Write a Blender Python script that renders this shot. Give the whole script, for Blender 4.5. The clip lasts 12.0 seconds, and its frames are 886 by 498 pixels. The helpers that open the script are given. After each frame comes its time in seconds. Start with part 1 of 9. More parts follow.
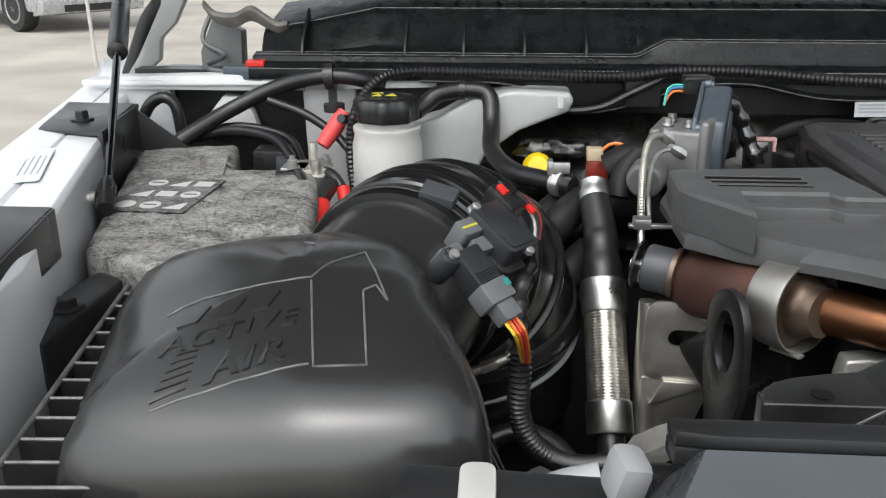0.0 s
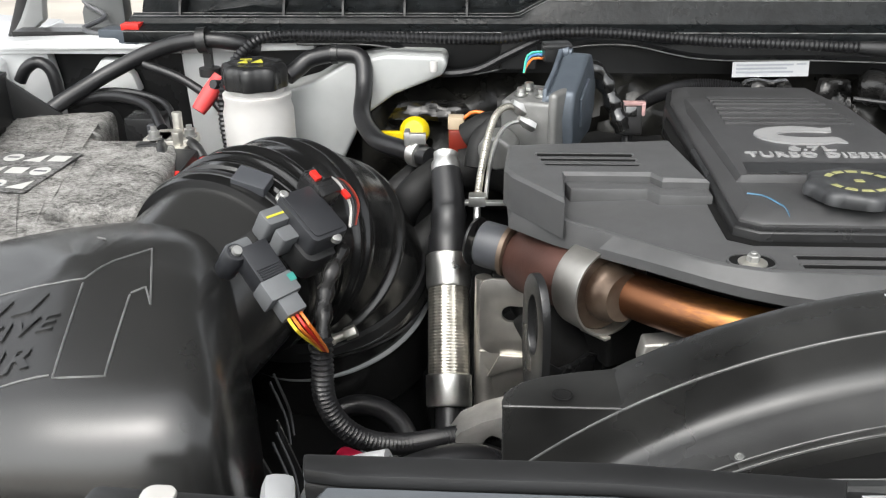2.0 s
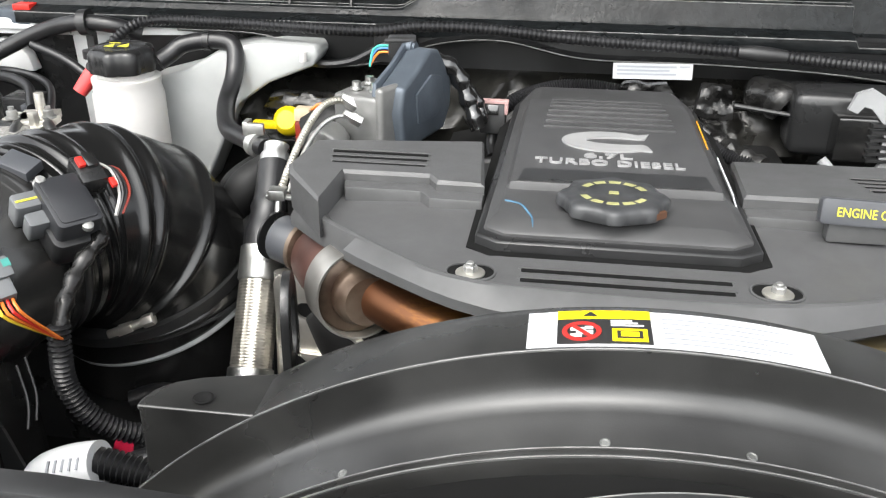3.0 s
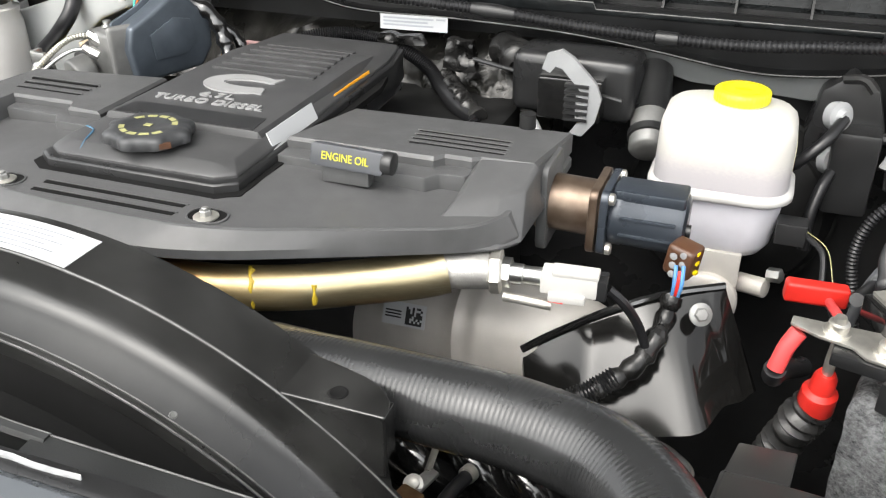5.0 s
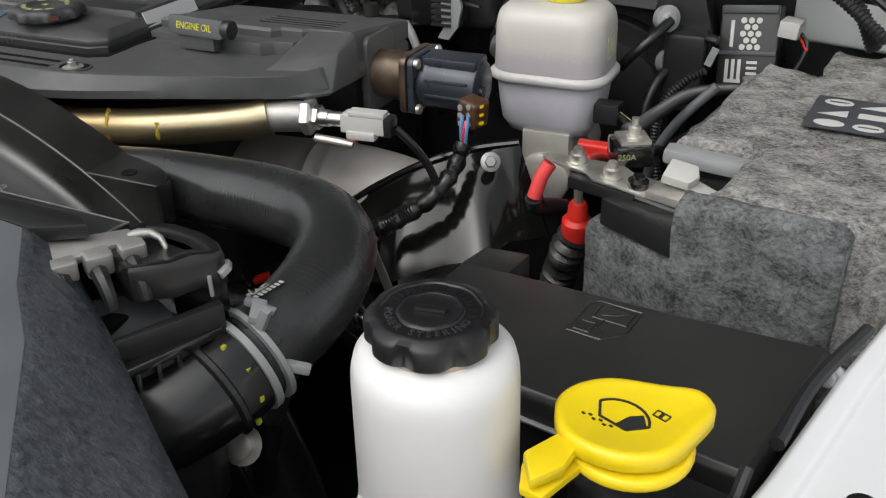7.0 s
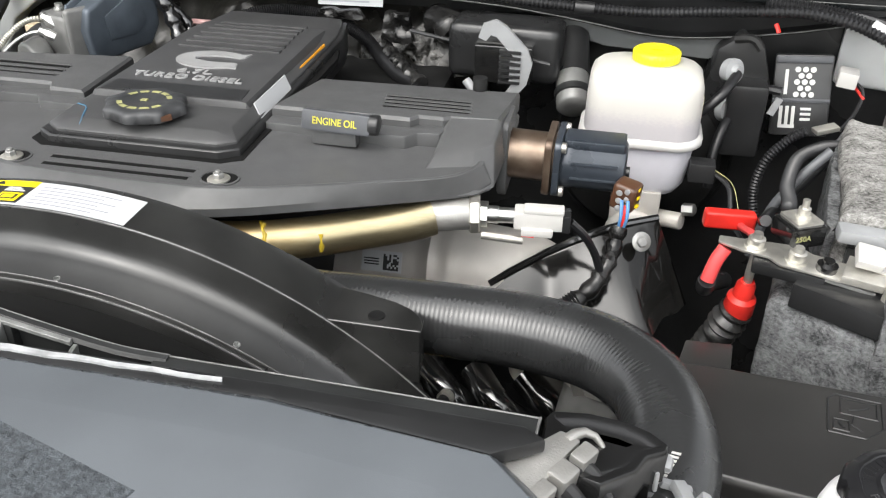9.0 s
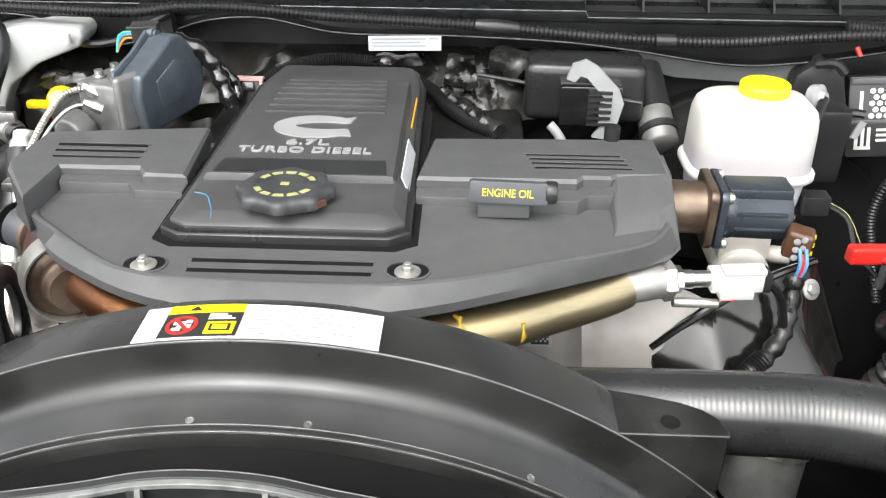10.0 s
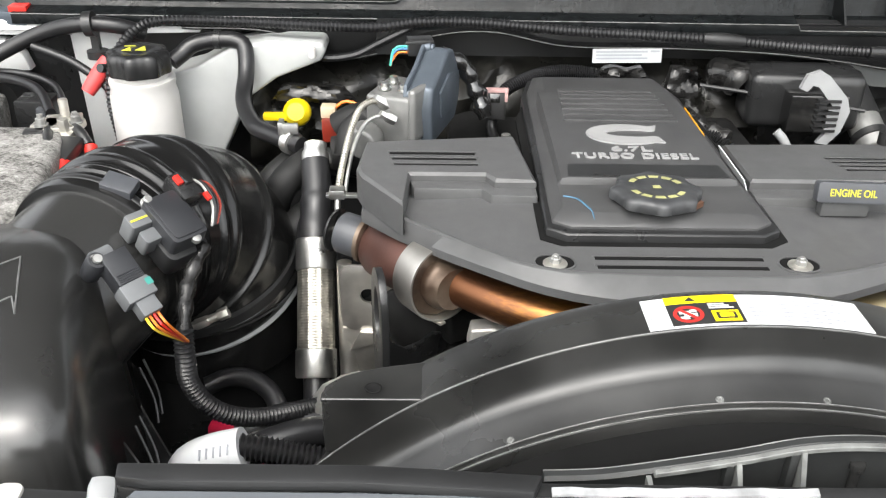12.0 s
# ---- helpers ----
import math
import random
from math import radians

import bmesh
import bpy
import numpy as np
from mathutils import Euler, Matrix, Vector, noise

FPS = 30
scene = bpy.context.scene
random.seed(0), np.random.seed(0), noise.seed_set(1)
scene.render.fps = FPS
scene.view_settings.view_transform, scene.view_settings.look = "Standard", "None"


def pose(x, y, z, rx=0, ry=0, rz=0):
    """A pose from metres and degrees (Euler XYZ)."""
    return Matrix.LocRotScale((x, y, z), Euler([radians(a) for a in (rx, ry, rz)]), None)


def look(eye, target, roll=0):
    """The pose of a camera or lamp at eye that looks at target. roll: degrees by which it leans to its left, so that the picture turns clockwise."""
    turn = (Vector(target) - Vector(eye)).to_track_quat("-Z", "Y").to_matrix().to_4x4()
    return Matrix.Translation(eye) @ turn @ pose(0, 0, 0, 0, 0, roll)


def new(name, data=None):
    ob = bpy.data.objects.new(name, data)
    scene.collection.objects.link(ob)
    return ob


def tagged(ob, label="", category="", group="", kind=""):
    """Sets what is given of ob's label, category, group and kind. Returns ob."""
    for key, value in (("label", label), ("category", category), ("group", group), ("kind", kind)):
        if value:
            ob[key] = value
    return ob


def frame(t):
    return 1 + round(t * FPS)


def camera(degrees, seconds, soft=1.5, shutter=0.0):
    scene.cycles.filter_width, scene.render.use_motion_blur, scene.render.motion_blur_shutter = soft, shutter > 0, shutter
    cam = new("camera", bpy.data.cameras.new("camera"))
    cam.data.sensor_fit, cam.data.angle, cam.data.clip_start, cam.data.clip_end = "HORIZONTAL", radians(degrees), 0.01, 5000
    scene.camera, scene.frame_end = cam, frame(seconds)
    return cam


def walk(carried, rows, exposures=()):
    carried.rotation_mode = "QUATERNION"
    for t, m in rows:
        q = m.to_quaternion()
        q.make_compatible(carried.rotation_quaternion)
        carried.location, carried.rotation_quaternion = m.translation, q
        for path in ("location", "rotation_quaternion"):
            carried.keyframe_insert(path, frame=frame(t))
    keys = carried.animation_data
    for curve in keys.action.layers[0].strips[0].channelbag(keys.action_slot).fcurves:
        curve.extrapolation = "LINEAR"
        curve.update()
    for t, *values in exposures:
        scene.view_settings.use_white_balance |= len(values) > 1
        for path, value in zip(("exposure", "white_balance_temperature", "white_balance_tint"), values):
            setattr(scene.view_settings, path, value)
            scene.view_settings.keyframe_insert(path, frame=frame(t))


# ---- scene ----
cam = camera(53.4, 12.0, soft=1.2)
METRES, EYE, TILT, LEAN, TURN = 2.66, 1.45, -20.0, 0.0, 3.5
ROWS = [
    (0.0, 0.0, 0.0, 0.0, 0.0, 0.0, -0.0),
    (0.5, 0.0167, 0.0142, 0.0034, -1.33, -0.84, 0.55),
    (1.0, 0.023, 0.0038, 0.0111, -1.45, -2.24, 0.47),
    (1.5, 0.0313, -0.0081, 0.0141, -1.05, -3.68, 0.29),
    (2.0, 0.0562, -0.0019, 0.018, -0.4, -4.76, 0.58),
    (2.5, 0.1045, 0.0042, 0.0215, 1.32, -4.82, -0.02),
    (4.5, 0.3012, -0.0109, 0.0387, 14.9, -9.54, -4.89),
    (5.0, 0.3583, -0.001, 0.0358, 16.42, -10.2, -5.43),
    (5.5, 0.4075, 0.0093, 0.0297, 18.4, -10.92, -6.06),
    (6.0, 0.449, -0.0033, 0.0255, 19.21, -10.94, -6.14),
    (6.5, 0.4654, -0.0222, 0.0123, 20.2, -10.65, -5.87),
    (7.0, 0.4643, -0.0346, -0.0016, 20.25, -10.39, -5.81),
    (7.5, 0.4532, -0.0481, -0.009, 20.19, -12.73, -5.65),
    (9.5, 0.2837, -0.0373, 0.0434, 2.45, -11.31, -1.22),
    (10.0, 0.2242, -0.0201, 0.0437, -1.29, -10.14, 0.04),
    (10.5, 0.1434, -0.0172, 0.0504, -3.43, -9.89, 0.85),
    (11.0, 0.0868, -0.017, 0.0502, -4.39, -9.86, 1.13),
    (11.5, 0.0538, -0.0204, 0.0514, -5.08, -10.21, 1.03),
    (12.0, 0.0873, -0.0338, 0.0437, -4.14, -9.41, 0.45),
]
EXPOSURES = [(0.0, 0.8, 6440, 9), (0.5, 1.52, 6460, 9), (1.0, 1.60, 6500, 9), (1.5, 1.45, 6560, 9), (2.0, 1.33, 6580, 9), (2.5, 1.82, 6580, 9), (4.5, 1.65, 6660, 9), (5.5, 1.7, 6720, 9), (6.0, 1.52, 6660, 9), (6.5, 1.1, 6580, 9), (7.0, 0.4, 6580, 9), (7.7, 0.15, 6560, 9), (9.3, 1.70, 6610, 9), (10.0, 1.83, 6600, 9), (10.5, 1.78, 6630, 9), (11.0, 2.06, 6630, 9), (11.5, 1.96, 6650, 9), (12.0, 1.78, 6660, 9)]
BETWEEN = [
    (2.7, (0.323, 0.058, 1.496), (0.142, 1.861, 0.649), 0.1),
    (4.3, (0.744, 0.065, 1.549), (0.174, 1.734, 0.605), -0.8),
    (7.7, (1.184, -0.075, 1.486), (0.476, 1.474, 0.437), -1.7),
    (9.3, (0.808, -0.024, 1.587), (0.566, 1.671, 0.552), 0.7),
]
STATIONS = [(t, pose(0, 0, EYE, TILT, LEAN, TURN) @ pose(METRES * x, METRES * y, METRES * z, 90 + pitch, roll, yaw)) for t, x, y, z, yaw, pitch, roll in ROWS]
STATIONS += [(t, look(eye_at, aim, lean)) for t, eye_at, aim, lean in BETWEEN]
walk(cam, sorted(STATIONS, key=lambda row: row[0]), EXPOSURES)

# ---- daylight: bright overcast, open in front of the vehicle ----
world = bpy.data.worlds.new("overcast")
scene.world = world
world.use_nodes = True
wn = world.node_tree
sky = wn.nodes.new("ShaderNodeTexSky")
sky.sky_type = "NISHITA"
sky.sun_disc = False
sky.sun_elevation, sky.sun_rotation = radians(55), radians(200)
sky.dust_density = 4.0
soft_sky = wn.nodes.new("ShaderNodeHueSaturation")
soft_sky.inputs["Saturation"].default_value = 0.18
wn.links.new(sky.outputs["Color"], soft_sky.inputs["Color"])
wn.links.new(soft_sky.outputs["Color"], wn.nodes["Background"].inputs["Color"])
wn.nodes["Background"].inputs["Strength"].default_value = 0.15
sun = new("sun", bpy.data.lights.new("sun", "SUN"))
sun.data.energy, sun.data.angle, sun.data.color = 0.7, radians(100), (0.965, 1.0, 0.995)
sun.matrix_world = look((-0.6, -2.6, 4.2), (0.4, 0.6, 1.1))


# ---- materials ----
def mat(name, col, rough=0.5, metal=0.0, var=0.15, vscale=30.0, bump=0.0, bscale=600.0, spec=0.5, coat=0.0, trans=0.0, sss=0.0, col2=None, stretch=(1, 1, 1), rvar=0.12):
    m = bpy.data.materials.new(name)
    m.use_nodes = True
    nt = m.node_tree
    b = nt.nodes["Principled BSDF"]
    tc = nt.nodes.new("ShaderNodeTexCoord")
    mp = nt.nodes.new("ShaderNodeMapping")
    mp.inputs["Scale"].default_value = stretch
    nt.links.new(tc.outputs["Object"], mp.inputs["Vector"])
    n1 = nt.nodes.new("ShaderNodeTexNoise")
    n1.inputs["Scale"].default_value, n1.inputs["Detail"].default_value = vscale, 5
    nt.links.new(mp.outputs["Vector"], n1.inputs["Vector"])
    rp = nt.nodes.new("ShaderNodeValToRGB")
    rp.color_ramp.elements[0].position, rp.color_ramp.elements[1].position = 0.32, 0.68
    a = [max(0, c * (1 - var)) for c in col]
    z = col2 if col2 else [c * (1 + var) for c in col]
    rp.color_ramp.elements[0].color, rp.color_ramp.elements[1].color = (*a, 1), (*z, 1)
    nt.links.new(n1.outputs["Fac"], rp.inputs["Fac"])
    nt.links.new(rp.outputs["Color"], b.inputs["Base Color"])
    n2 = nt.nodes.new("ShaderNodeTexNoise")
    n2.inputs["Scale"].default_value, n2.inputs["Detail"].default_value = vscale * 0.35, 6
    nt.links.new(mp.outputs["Vector"], n2.inputs["Vector"])
    mr = nt.nodes.new("ShaderNodeMapRange")
    mr.inputs["From Min"].default_value, mr.inputs["From Max"].default_value = 0.3, 0.7
    mr.inputs["To Min"].default_value, mr.inputs["To Max"].default_value = max(0.02, rough - rvar), min(1, rough + rvar)
    nt.links.new(n2.outputs["Fac"], mr.inputs["Value"])
    nt.links.new(mr.outputs["Result"], b.inputs["Roughness"])
    b.inputs["Metallic"].default_value = metal
    b.inputs["Specular IOR Level"].default_value = spec
    b.inputs["Coat Weight"].default_value = coat
    b.inputs["Coat Roughness"].default_value = 0.15
    b.inputs["Transmission Weight"].default_value = trans
    b.inputs["Subsurface Weight"].default_value = sss
    b.inputs["Subsurface Radius"].default_value = (0.02, 0.02, 0.02)
    b.inputs["Subsurface Scale"].default_value = 0.5
    if bump:
        n3 = nt.nodes.new("ShaderNodeTexNoise")
        n3.inputs["Scale"].default_value, n3.inputs["Detail"].default_value = bscale, 3
        nt.links.new(mp.outputs["Vector"], n3.inputs["Vector"])
        bp = nt.nodes.new("ShaderNodeBump")
        bp.inputs["Strength"].default_value, bp.inputs["Distance"].default_value = bump, 0.001
        nt.links.new(n3.outputs["Fac"], bp.inputs["Height"])
        nt.links.new(bp.outputs["Normal"], b.inputs["Normal"])
    return m


def axis_ramp(m, axis, lo, hi, stops):
    """Colour that changes along one axis of the object, broken up by the noise of the material."""
    nt = m.node_tree
    b = nt.nodes["Principled BSDF"]
    tc = nt.nodes.new("ShaderNodeTexCoord")
    sp = nt.nodes.new("ShaderNodeSeparateXYZ")
    nt.links.new(tc.outputs["Object"], sp.inputs[0])
    nz = nt.nodes.new("ShaderNodeTexNoise")
    nz.inputs["Scale"].default_value, nz.inputs["Detail"].default_value = 30, 4
    ad = nt.nodes.new("ShaderNodeMath")
    ad.operation = "MULTIPLY_ADD"
    ad.inputs[1].default_value = (hi - lo) * 0.20
    nt.links.new(nz.outputs["Fac"], ad.inputs[0])
    nt.links.new(sp.outputs[axis], ad.inputs[2])
    mr = nt.nodes.new("ShaderNodeMapRange")
    mr.inputs["From Min"].default_value, mr.inputs["From Max"].default_value = lo, hi
    nt.links.new(ad.outputs[0], mr.inputs["Value"])
    rp = nt.nodes.new("ShaderNodeValToRGB")
    el = rp.color_ramp.elements
    el[0].position, el[0].color = stops[0][0], (*stops[0][1], 1)
    el[1].position, el[1].color = stops[-1][0], (*stops[-1][1], 1)
    for p, c in stops[1:-1]:
        e = el.new(p)
        e.color = (*c, 1)
    nt.links.new(mr.outputs["Result"], rp.inputs["Fac"])
    nt.links.new(rp.outputs["Color"], b.inputs["Base Color"])
    return m


COVER = mat("graphite_plastic", (0.074, 0.0745, 0.0755), 0.42, var=0.08, vscale=60, bump=0.12, bscale=2500, spec=0.45, rvar=0.06)
VALVE = mat("black_cover_plastic", (0.047, 0.047, 0.048), 0.45, var=0.15, vscale=25, bump=0.1, bscale=2500, rvar=0.08)
PLASTIC = mat("black_plastic", (0.017, 0.0172, 0.0177), 0.32, var=0.25, vscale=20, bump=0.08, bscale=1800, rvar=0.12)
AIRBOX = mat("satin_black_plastic", (0.021, 0.021, 0.0205), 0.25, var=0.12, vscale=14, bump=0.03, bscale=2200, rvar=0.05, spec=0.75)
LIPB = mat("painted_black_steel", (0.0055, 0.0057, 0.006), 0.34, var=0.4, vscale=18, rvar=0.15, spec=0.14)
DULL = mat("dull_black", (0.010, 0.010, 0.010), 0.6, var=0.5, vscale=25, bump=0.2, bscale=300, spec=0.3)
# near black that puts deep shade into the colour of whatever wears it
SHADE = mat("shade_black", (0.006, 0.006, 0.006), 0.85, var=0.3, vscale=10, spec=0.15)
SHROUD = mat("shroud_plastic", (0.020, 0.020, 0.0195), 0.30, var=0.55, vscale=16, bump=0.05, bscale=900, rvar=0.2, spec=0.7)
RUBBER = mat("black_rubber", (0.013, 0.013, 0.014), 0.33, var=0.2, vscale=30, bump=0.08, bscale=1500, rvar=0.08)
# pale grey for thin tubes that paint highlights along edges
GLINT = mat("edge_glint", (0.12, 0.12, 0.118), 0.4, var=0.4, vscale=60)
NECKB = mat("moulded_neck_black", (0.009, 0.009, 0.0092), 0.22, var=0.3, vscale=20, rvar=0.08, spec=0.6)
FUSELID = mat("satin_black_lid", (0.026, 0.0255, 0.025), 0.36, var=0.2, vscale=9, bump=0.06, bscale=1500, rvar=0.08)
HOSE = mat("ribbed_hose_rubber", (0.022, 0.0225, 0.023), 0.25, var=0.15, vscale=40, rvar=0.06, spec=0.7)
SHIELDB = mat("gloss_black_sheet", (0.008, 0.0078, 0.0074), 0.11, var=0.3, vscale=12, rvar=0.05, spec=0.42)
OILCAP = mat("worn_black_cap", (0.034, 0.035, 0.037), 0.42, var=0.25, vscale=60, bump=0.08, bscale=1500)
GLOSSB = mat("gloss_black", (0.010, 0.010, 0.010), 0.14, var=0.2, vscale=20, rvar=0.08, spec=0.8, coat=1.0)
BELLOW = mat("moulded_rubber", (0.008, 0.008, 0.008), 0.22, var=0.2, vscale=15, rvar=0.06, spec=0.6)
SLATE = mat("slate_fibre_cover", (0.095, 0.104, 0.114), 0.38, var=0.14, vscale=9, bump=0.10, bscale=1400, spec=0.45)
def felt(name, dark, light):
    """Wool felt: matted fibres at several scales."""
    m = mat(name, dark, 0.95, spec=0.1)
    nt = m.node_tree
    b = nt.nodes["Principled BSDF"]
    tc = nt.nodes.new("ShaderNodeTexCoord")
    warp = nt.nodes.new("ShaderNodeTexNoise")
    warp.inputs["Scale"].default_value, warp.inputs["Detail"].default_value = 35, 3
    nt.links.new(tc.outputs["Object"], warp.inputs["Vector"])
    mixv = nt.nodes.new("ShaderNodeMix")
    mixv.data_type = "VECTOR"
    mixv.inputs["Factor"].default_value = 0.014
    nt.links.new(tc.outputs["Object"], mixv.inputs["A"])
    nt.links.new(warp.outputs["Color"], mixv.inputs["B"])
    mp = nt.nodes.new("ShaderNodeMapping")
    mp.inputs["Scale"].default_value = (1.0, 1.45, 1.45)
    nt.links.new(mixv.outputs["Result"], mp.inputs["Vector"])
    n1 = nt.nodes.new("ShaderNodeTexNoise")
    n1.inputs["Scale"].default_value, n1.inputs["Detail"].default_value, n1.inputs["Roughness"].default_value, n1.inputs["Distortion"].default_value = 190, 9, 0.82, 0.15
    nt.links.new(mp.outputs["Vector"], n1.inputs["Vector"])
    rp = nt.nodes.new("ShaderNodeValToRGB")
    rp.color_ramp.elements[0].position, rp.color_ramp.elements[1].position = 0.36, 0.68
    rp.color_ramp.elements[0].color, rp.color_ramp.elements[1].color = (*dark, 1), (*light, 1)
    blot = nt.nodes.new("ShaderNodeTexNoise")
    blot.inputs["Scale"].default_value, blot.inputs["Detail"].default_value = 38, 4
    nt.links.new(mp.outputs["Vector"], blot.inputs["Vector"])
    both = nt.nodes.new("ShaderNodeMath")
    both.operation = "MULTIPLY_ADD"
    both.inputs[1].default_value = 0.40
    nt.links.new(blot.outputs["Fac"], both.inputs[0])
    both2 = nt.nodes.new("ShaderNodeMath")
    both2.operation = "SUBTRACT"
    both2.inputs[1].default_value = 0.20
    nt.links.new(n1.outputs["Fac"], both.inputs[2])
    nt.links.new(both.outputs[0], both2.inputs[0])
    nt.links.new(both2.outputs[0], rp.inputs["Fac"])
    nt.links.new(rp.outputs["Color"], b.inputs["Base Color"])
    bp = nt.nodes.new("ShaderNodeBump")
    bp.inputs["Strength"].default_value, bp.inputs["Distance"].default_value = 0.9, 0.002
    nt.links.new(n1.outputs["Fac"], bp.inputs["Height"])
    nt.links.new(bp.outputs["Normal"], b.inputs["Normal"])
    return m


FELT = felt("grey_felt", (0.055, 0.053, 0.050), (0.46, 0.45, 0.43))
FELT3 = felt("printed_felt", (0.042, 0.042, 0.041), (0.30, 0.297, 0.29))
# darker copy of the grey felt, shade of upright faces in the colour
FELT2 = felt("shaded_grey_felt", (0.035, 0.036, 0.037), (0.25, 0.255, 0.26))
TANK = mat("milky_plastic", (0.53, 0.52, 0.505), 0.38, var=0.07, vscale=16, sss=0.2, rvar=0.06)
TANK3 = mat("milky_fluid_filled_plastic", (0.58, 0.57, 0.61), 0.36, var=0.10, vscale=14, sss=0.2)
CREAM = mat("cream_sticker", (0.60, 0.58, 0.42), 0.5, var=0.2, vscale=90)
BEIGE = mat("beige_plastic", (0.46, 0.37, 0.26), 0.4, var=0.12, vscale=40)
CAPBLK = mat("black_cap_plastic", (0.010, 0.010, 0.011), 0.36, var=0.15, bump=0.06, bscale=1800)
GREYPL = mat("slate_grey_plastic", (0.085, 0.088, 0.094), 0.35, var=0.08, vscale=20)
TANK2 = mat("translucent_tank_plastic", (0.38, 0.39, 0.385), 0.4, var=0.12, vscale=14, sss=0.25)
BOTTLE = mat("milky_bottle_plastic", (0.72, 0.715, 0.71), 0.33, var=0.05, vscale=10, sss=0.25)
WHITE = mat("white_body_paint", (0.74, 0.755, 0.77), 0.22, var=0.03, vscale=8, coat=0.6, rvar=0.05)
APRON = mat("primer_white_metal", (0.58, 0.59, 0.59), 0.42, var=0.08, vscale=10)
YELLOW = mat("yellow_plastic", (0.80, 0.60, 0.010), 0.38, var=0.06, vscale=20, sss=0.05)
LEMON = mat("lemon_cap_plastic", (0.80, 0.72, 0.02), 0.4, var=0.05, vscale=20)
RED = mat("red_rubber", (0.62, 0.025, 0.018), 0.4, var=0.12, vscale=40)
PINK = mat("faded_red_rubber", (0.72, 0.07, 0.07), 0.45, var=0.1, vscale=40)
ORANGE = mat("orange_wire", (0.80, 0.20, 0.03), 0.45, var=0.1)
YWIRE = mat("yellow_wire", (0.80, 0.55, 0.04), 0.45, var=0.1)
BWIRE = mat("blue_wire", (0.08, 0.22, 0.45), 0.45, var=0.1)
GWIRE = mat("green_wire", (0.05, 0.42, 0.33), 0.45, var=0.1)
STEEL = mat("bright_steel", (0.66, 0.66, 0.64), 0.38, 1.0, var=0.12, vscale=60, rvar=0.12)
ZINC = mat("zinc_plated_steel", (0.62, 0.60, 0.55), 0.45, 0.9, var=0.2, vscale=50, rvar=0.12)
BRAID = mat("braided_steel", (0.46, 0.44, 0.39), 0.42, 0.95, var=0.25, vscale=80)
ALU = mat("cast_aluminium", (0.42, 0.41, 0.39), 0.50, 0.75, var=0.2, vscale=35, bump=0.25, bscale=700)
CASTPIPE = mat("cast_intake_pipe", (0.50, 0.475, 0.44), 0.50, 0.25, var=0.10, vscale=22, bump=0.1, bscale=900)
CASTDARK = mat("dull_grey_casting", (0.19, 0.19, 0.185), 0.52, 0.45, var=0.2, vscale=35, bump=0.25, bscale=700)
MATTSUP = mat("matt_support_plastic", (0.020, 0.021, 0.021), 0.5, var=0.3, vscale=25, bump=0.08, bscale=900, spec=0.4)
PALERIM = mat("pale_grey_rim", (0.13, 0.133, 0.128), 0.36, var=0.4, vscale=70)
FOILM = mat("dull_foil_insulation", (0.013, 0.0125, 0.011), 0.33, 0.2, var=0.6, vscale=35, bump=0.9, bscale=90)
FOAM = mat("pale_grey_foam", (0.27, 0.275, 0.28), 0.6, var=0.35, vscale=60, bump=0.3, bscale=300)
STAIN = mat("yellow_paint_stain", (0.42, 0.30, 0.02), 0.5, var=0.3, vscale=120)
MIDGREY = mat("mid_grey_sheet", (0.11, 0.115, 0.115), 0.45, var=0.15, vscale=14)
PLATE = mat("pressed_steel_plate", (0.60, 0.58, 0.54), 0.42, 0.95, var=0.25, vscale=20, rvar=0.14)
# coarser copy of the panel slate, darkened for the shade on its slope
SLATE2 = mat("coarse_shaded_slate", (0.072, 0.080, 0.088), 0.30, var=0.45, vscale=230, bump=0.7, bscale=480, spec=0.55)
FLAP = mat("weathered_rubber_flap", (0.09, 0.085, 0.075), 0.5, var=0.35, vscale=40)
# white metal with the shade on it mixed into a grey
PALEMET = mat("shaded_primer_metal", (0.26, 0.265, 0.265), 0.42, var=0.12, vscale=14)
ACTU = mat("blue_grey_casting", (0.082, 0.098, 0.118), 0.42, 0.35, var=0.18, vscale=30, bump=0.15, bscale=600)
MANIF = mat("brown_manifold_iron", (0.10, 0.048, 0.038), 0.50, 0.45, var=0.3, vscale=22, bump=0.2, bscale=400)
BRONZE = mat("bronze_casting", (0.22, 0.10, 0.045), 0.34, 0.7, var=0.4, vscale=40, col2=(0.30, 0.19, 0.10))
GOLDNUT = mat("brass_fitting", (0.62, 0.42, 0.12), 0.24, 0.95, var=0.2, vscale=60)
CRIMSON = mat("crimson_rubber", (0.42, 0.012, 0.045), 0.4, var=0.15, vscale=40)
CAPLET = mat("worn_embossing", (0.038, 0.038, 0.040), 0.4, var=0.2, vscale=60)
LOCKP = mat("faded_lock_plastic", (0.48, 0.30, 0.29), 0.45, var=0.3, vscale=120)
EGRB = mat("heat_stained_steel", (0.10, 0.058, 0.038), 0.38, 0.6, var=0.5, vscale=28, col2=(0.21, 0.16, 0.12))
MOTOR = mat("dark_blue_grey_motor", (0.040, 0.048, 0.060), 0.30, 0.3, var=0.2, vscale=30, bump=0.1, bscale=600, spec=0.6)
BROWN = mat("brown_connector", (0.075, 0.034, 0.018), 0.4, var=0.15)
MAROON = mat("maroon_connector", (0.20, 0.022, 0.012), 0.4, var=0.15)
DULLZINC = mat("dull_zinc_bolt", (0.30, 0.30, 0.29), 0.5, 0.6, var=0.2, vscale=80)
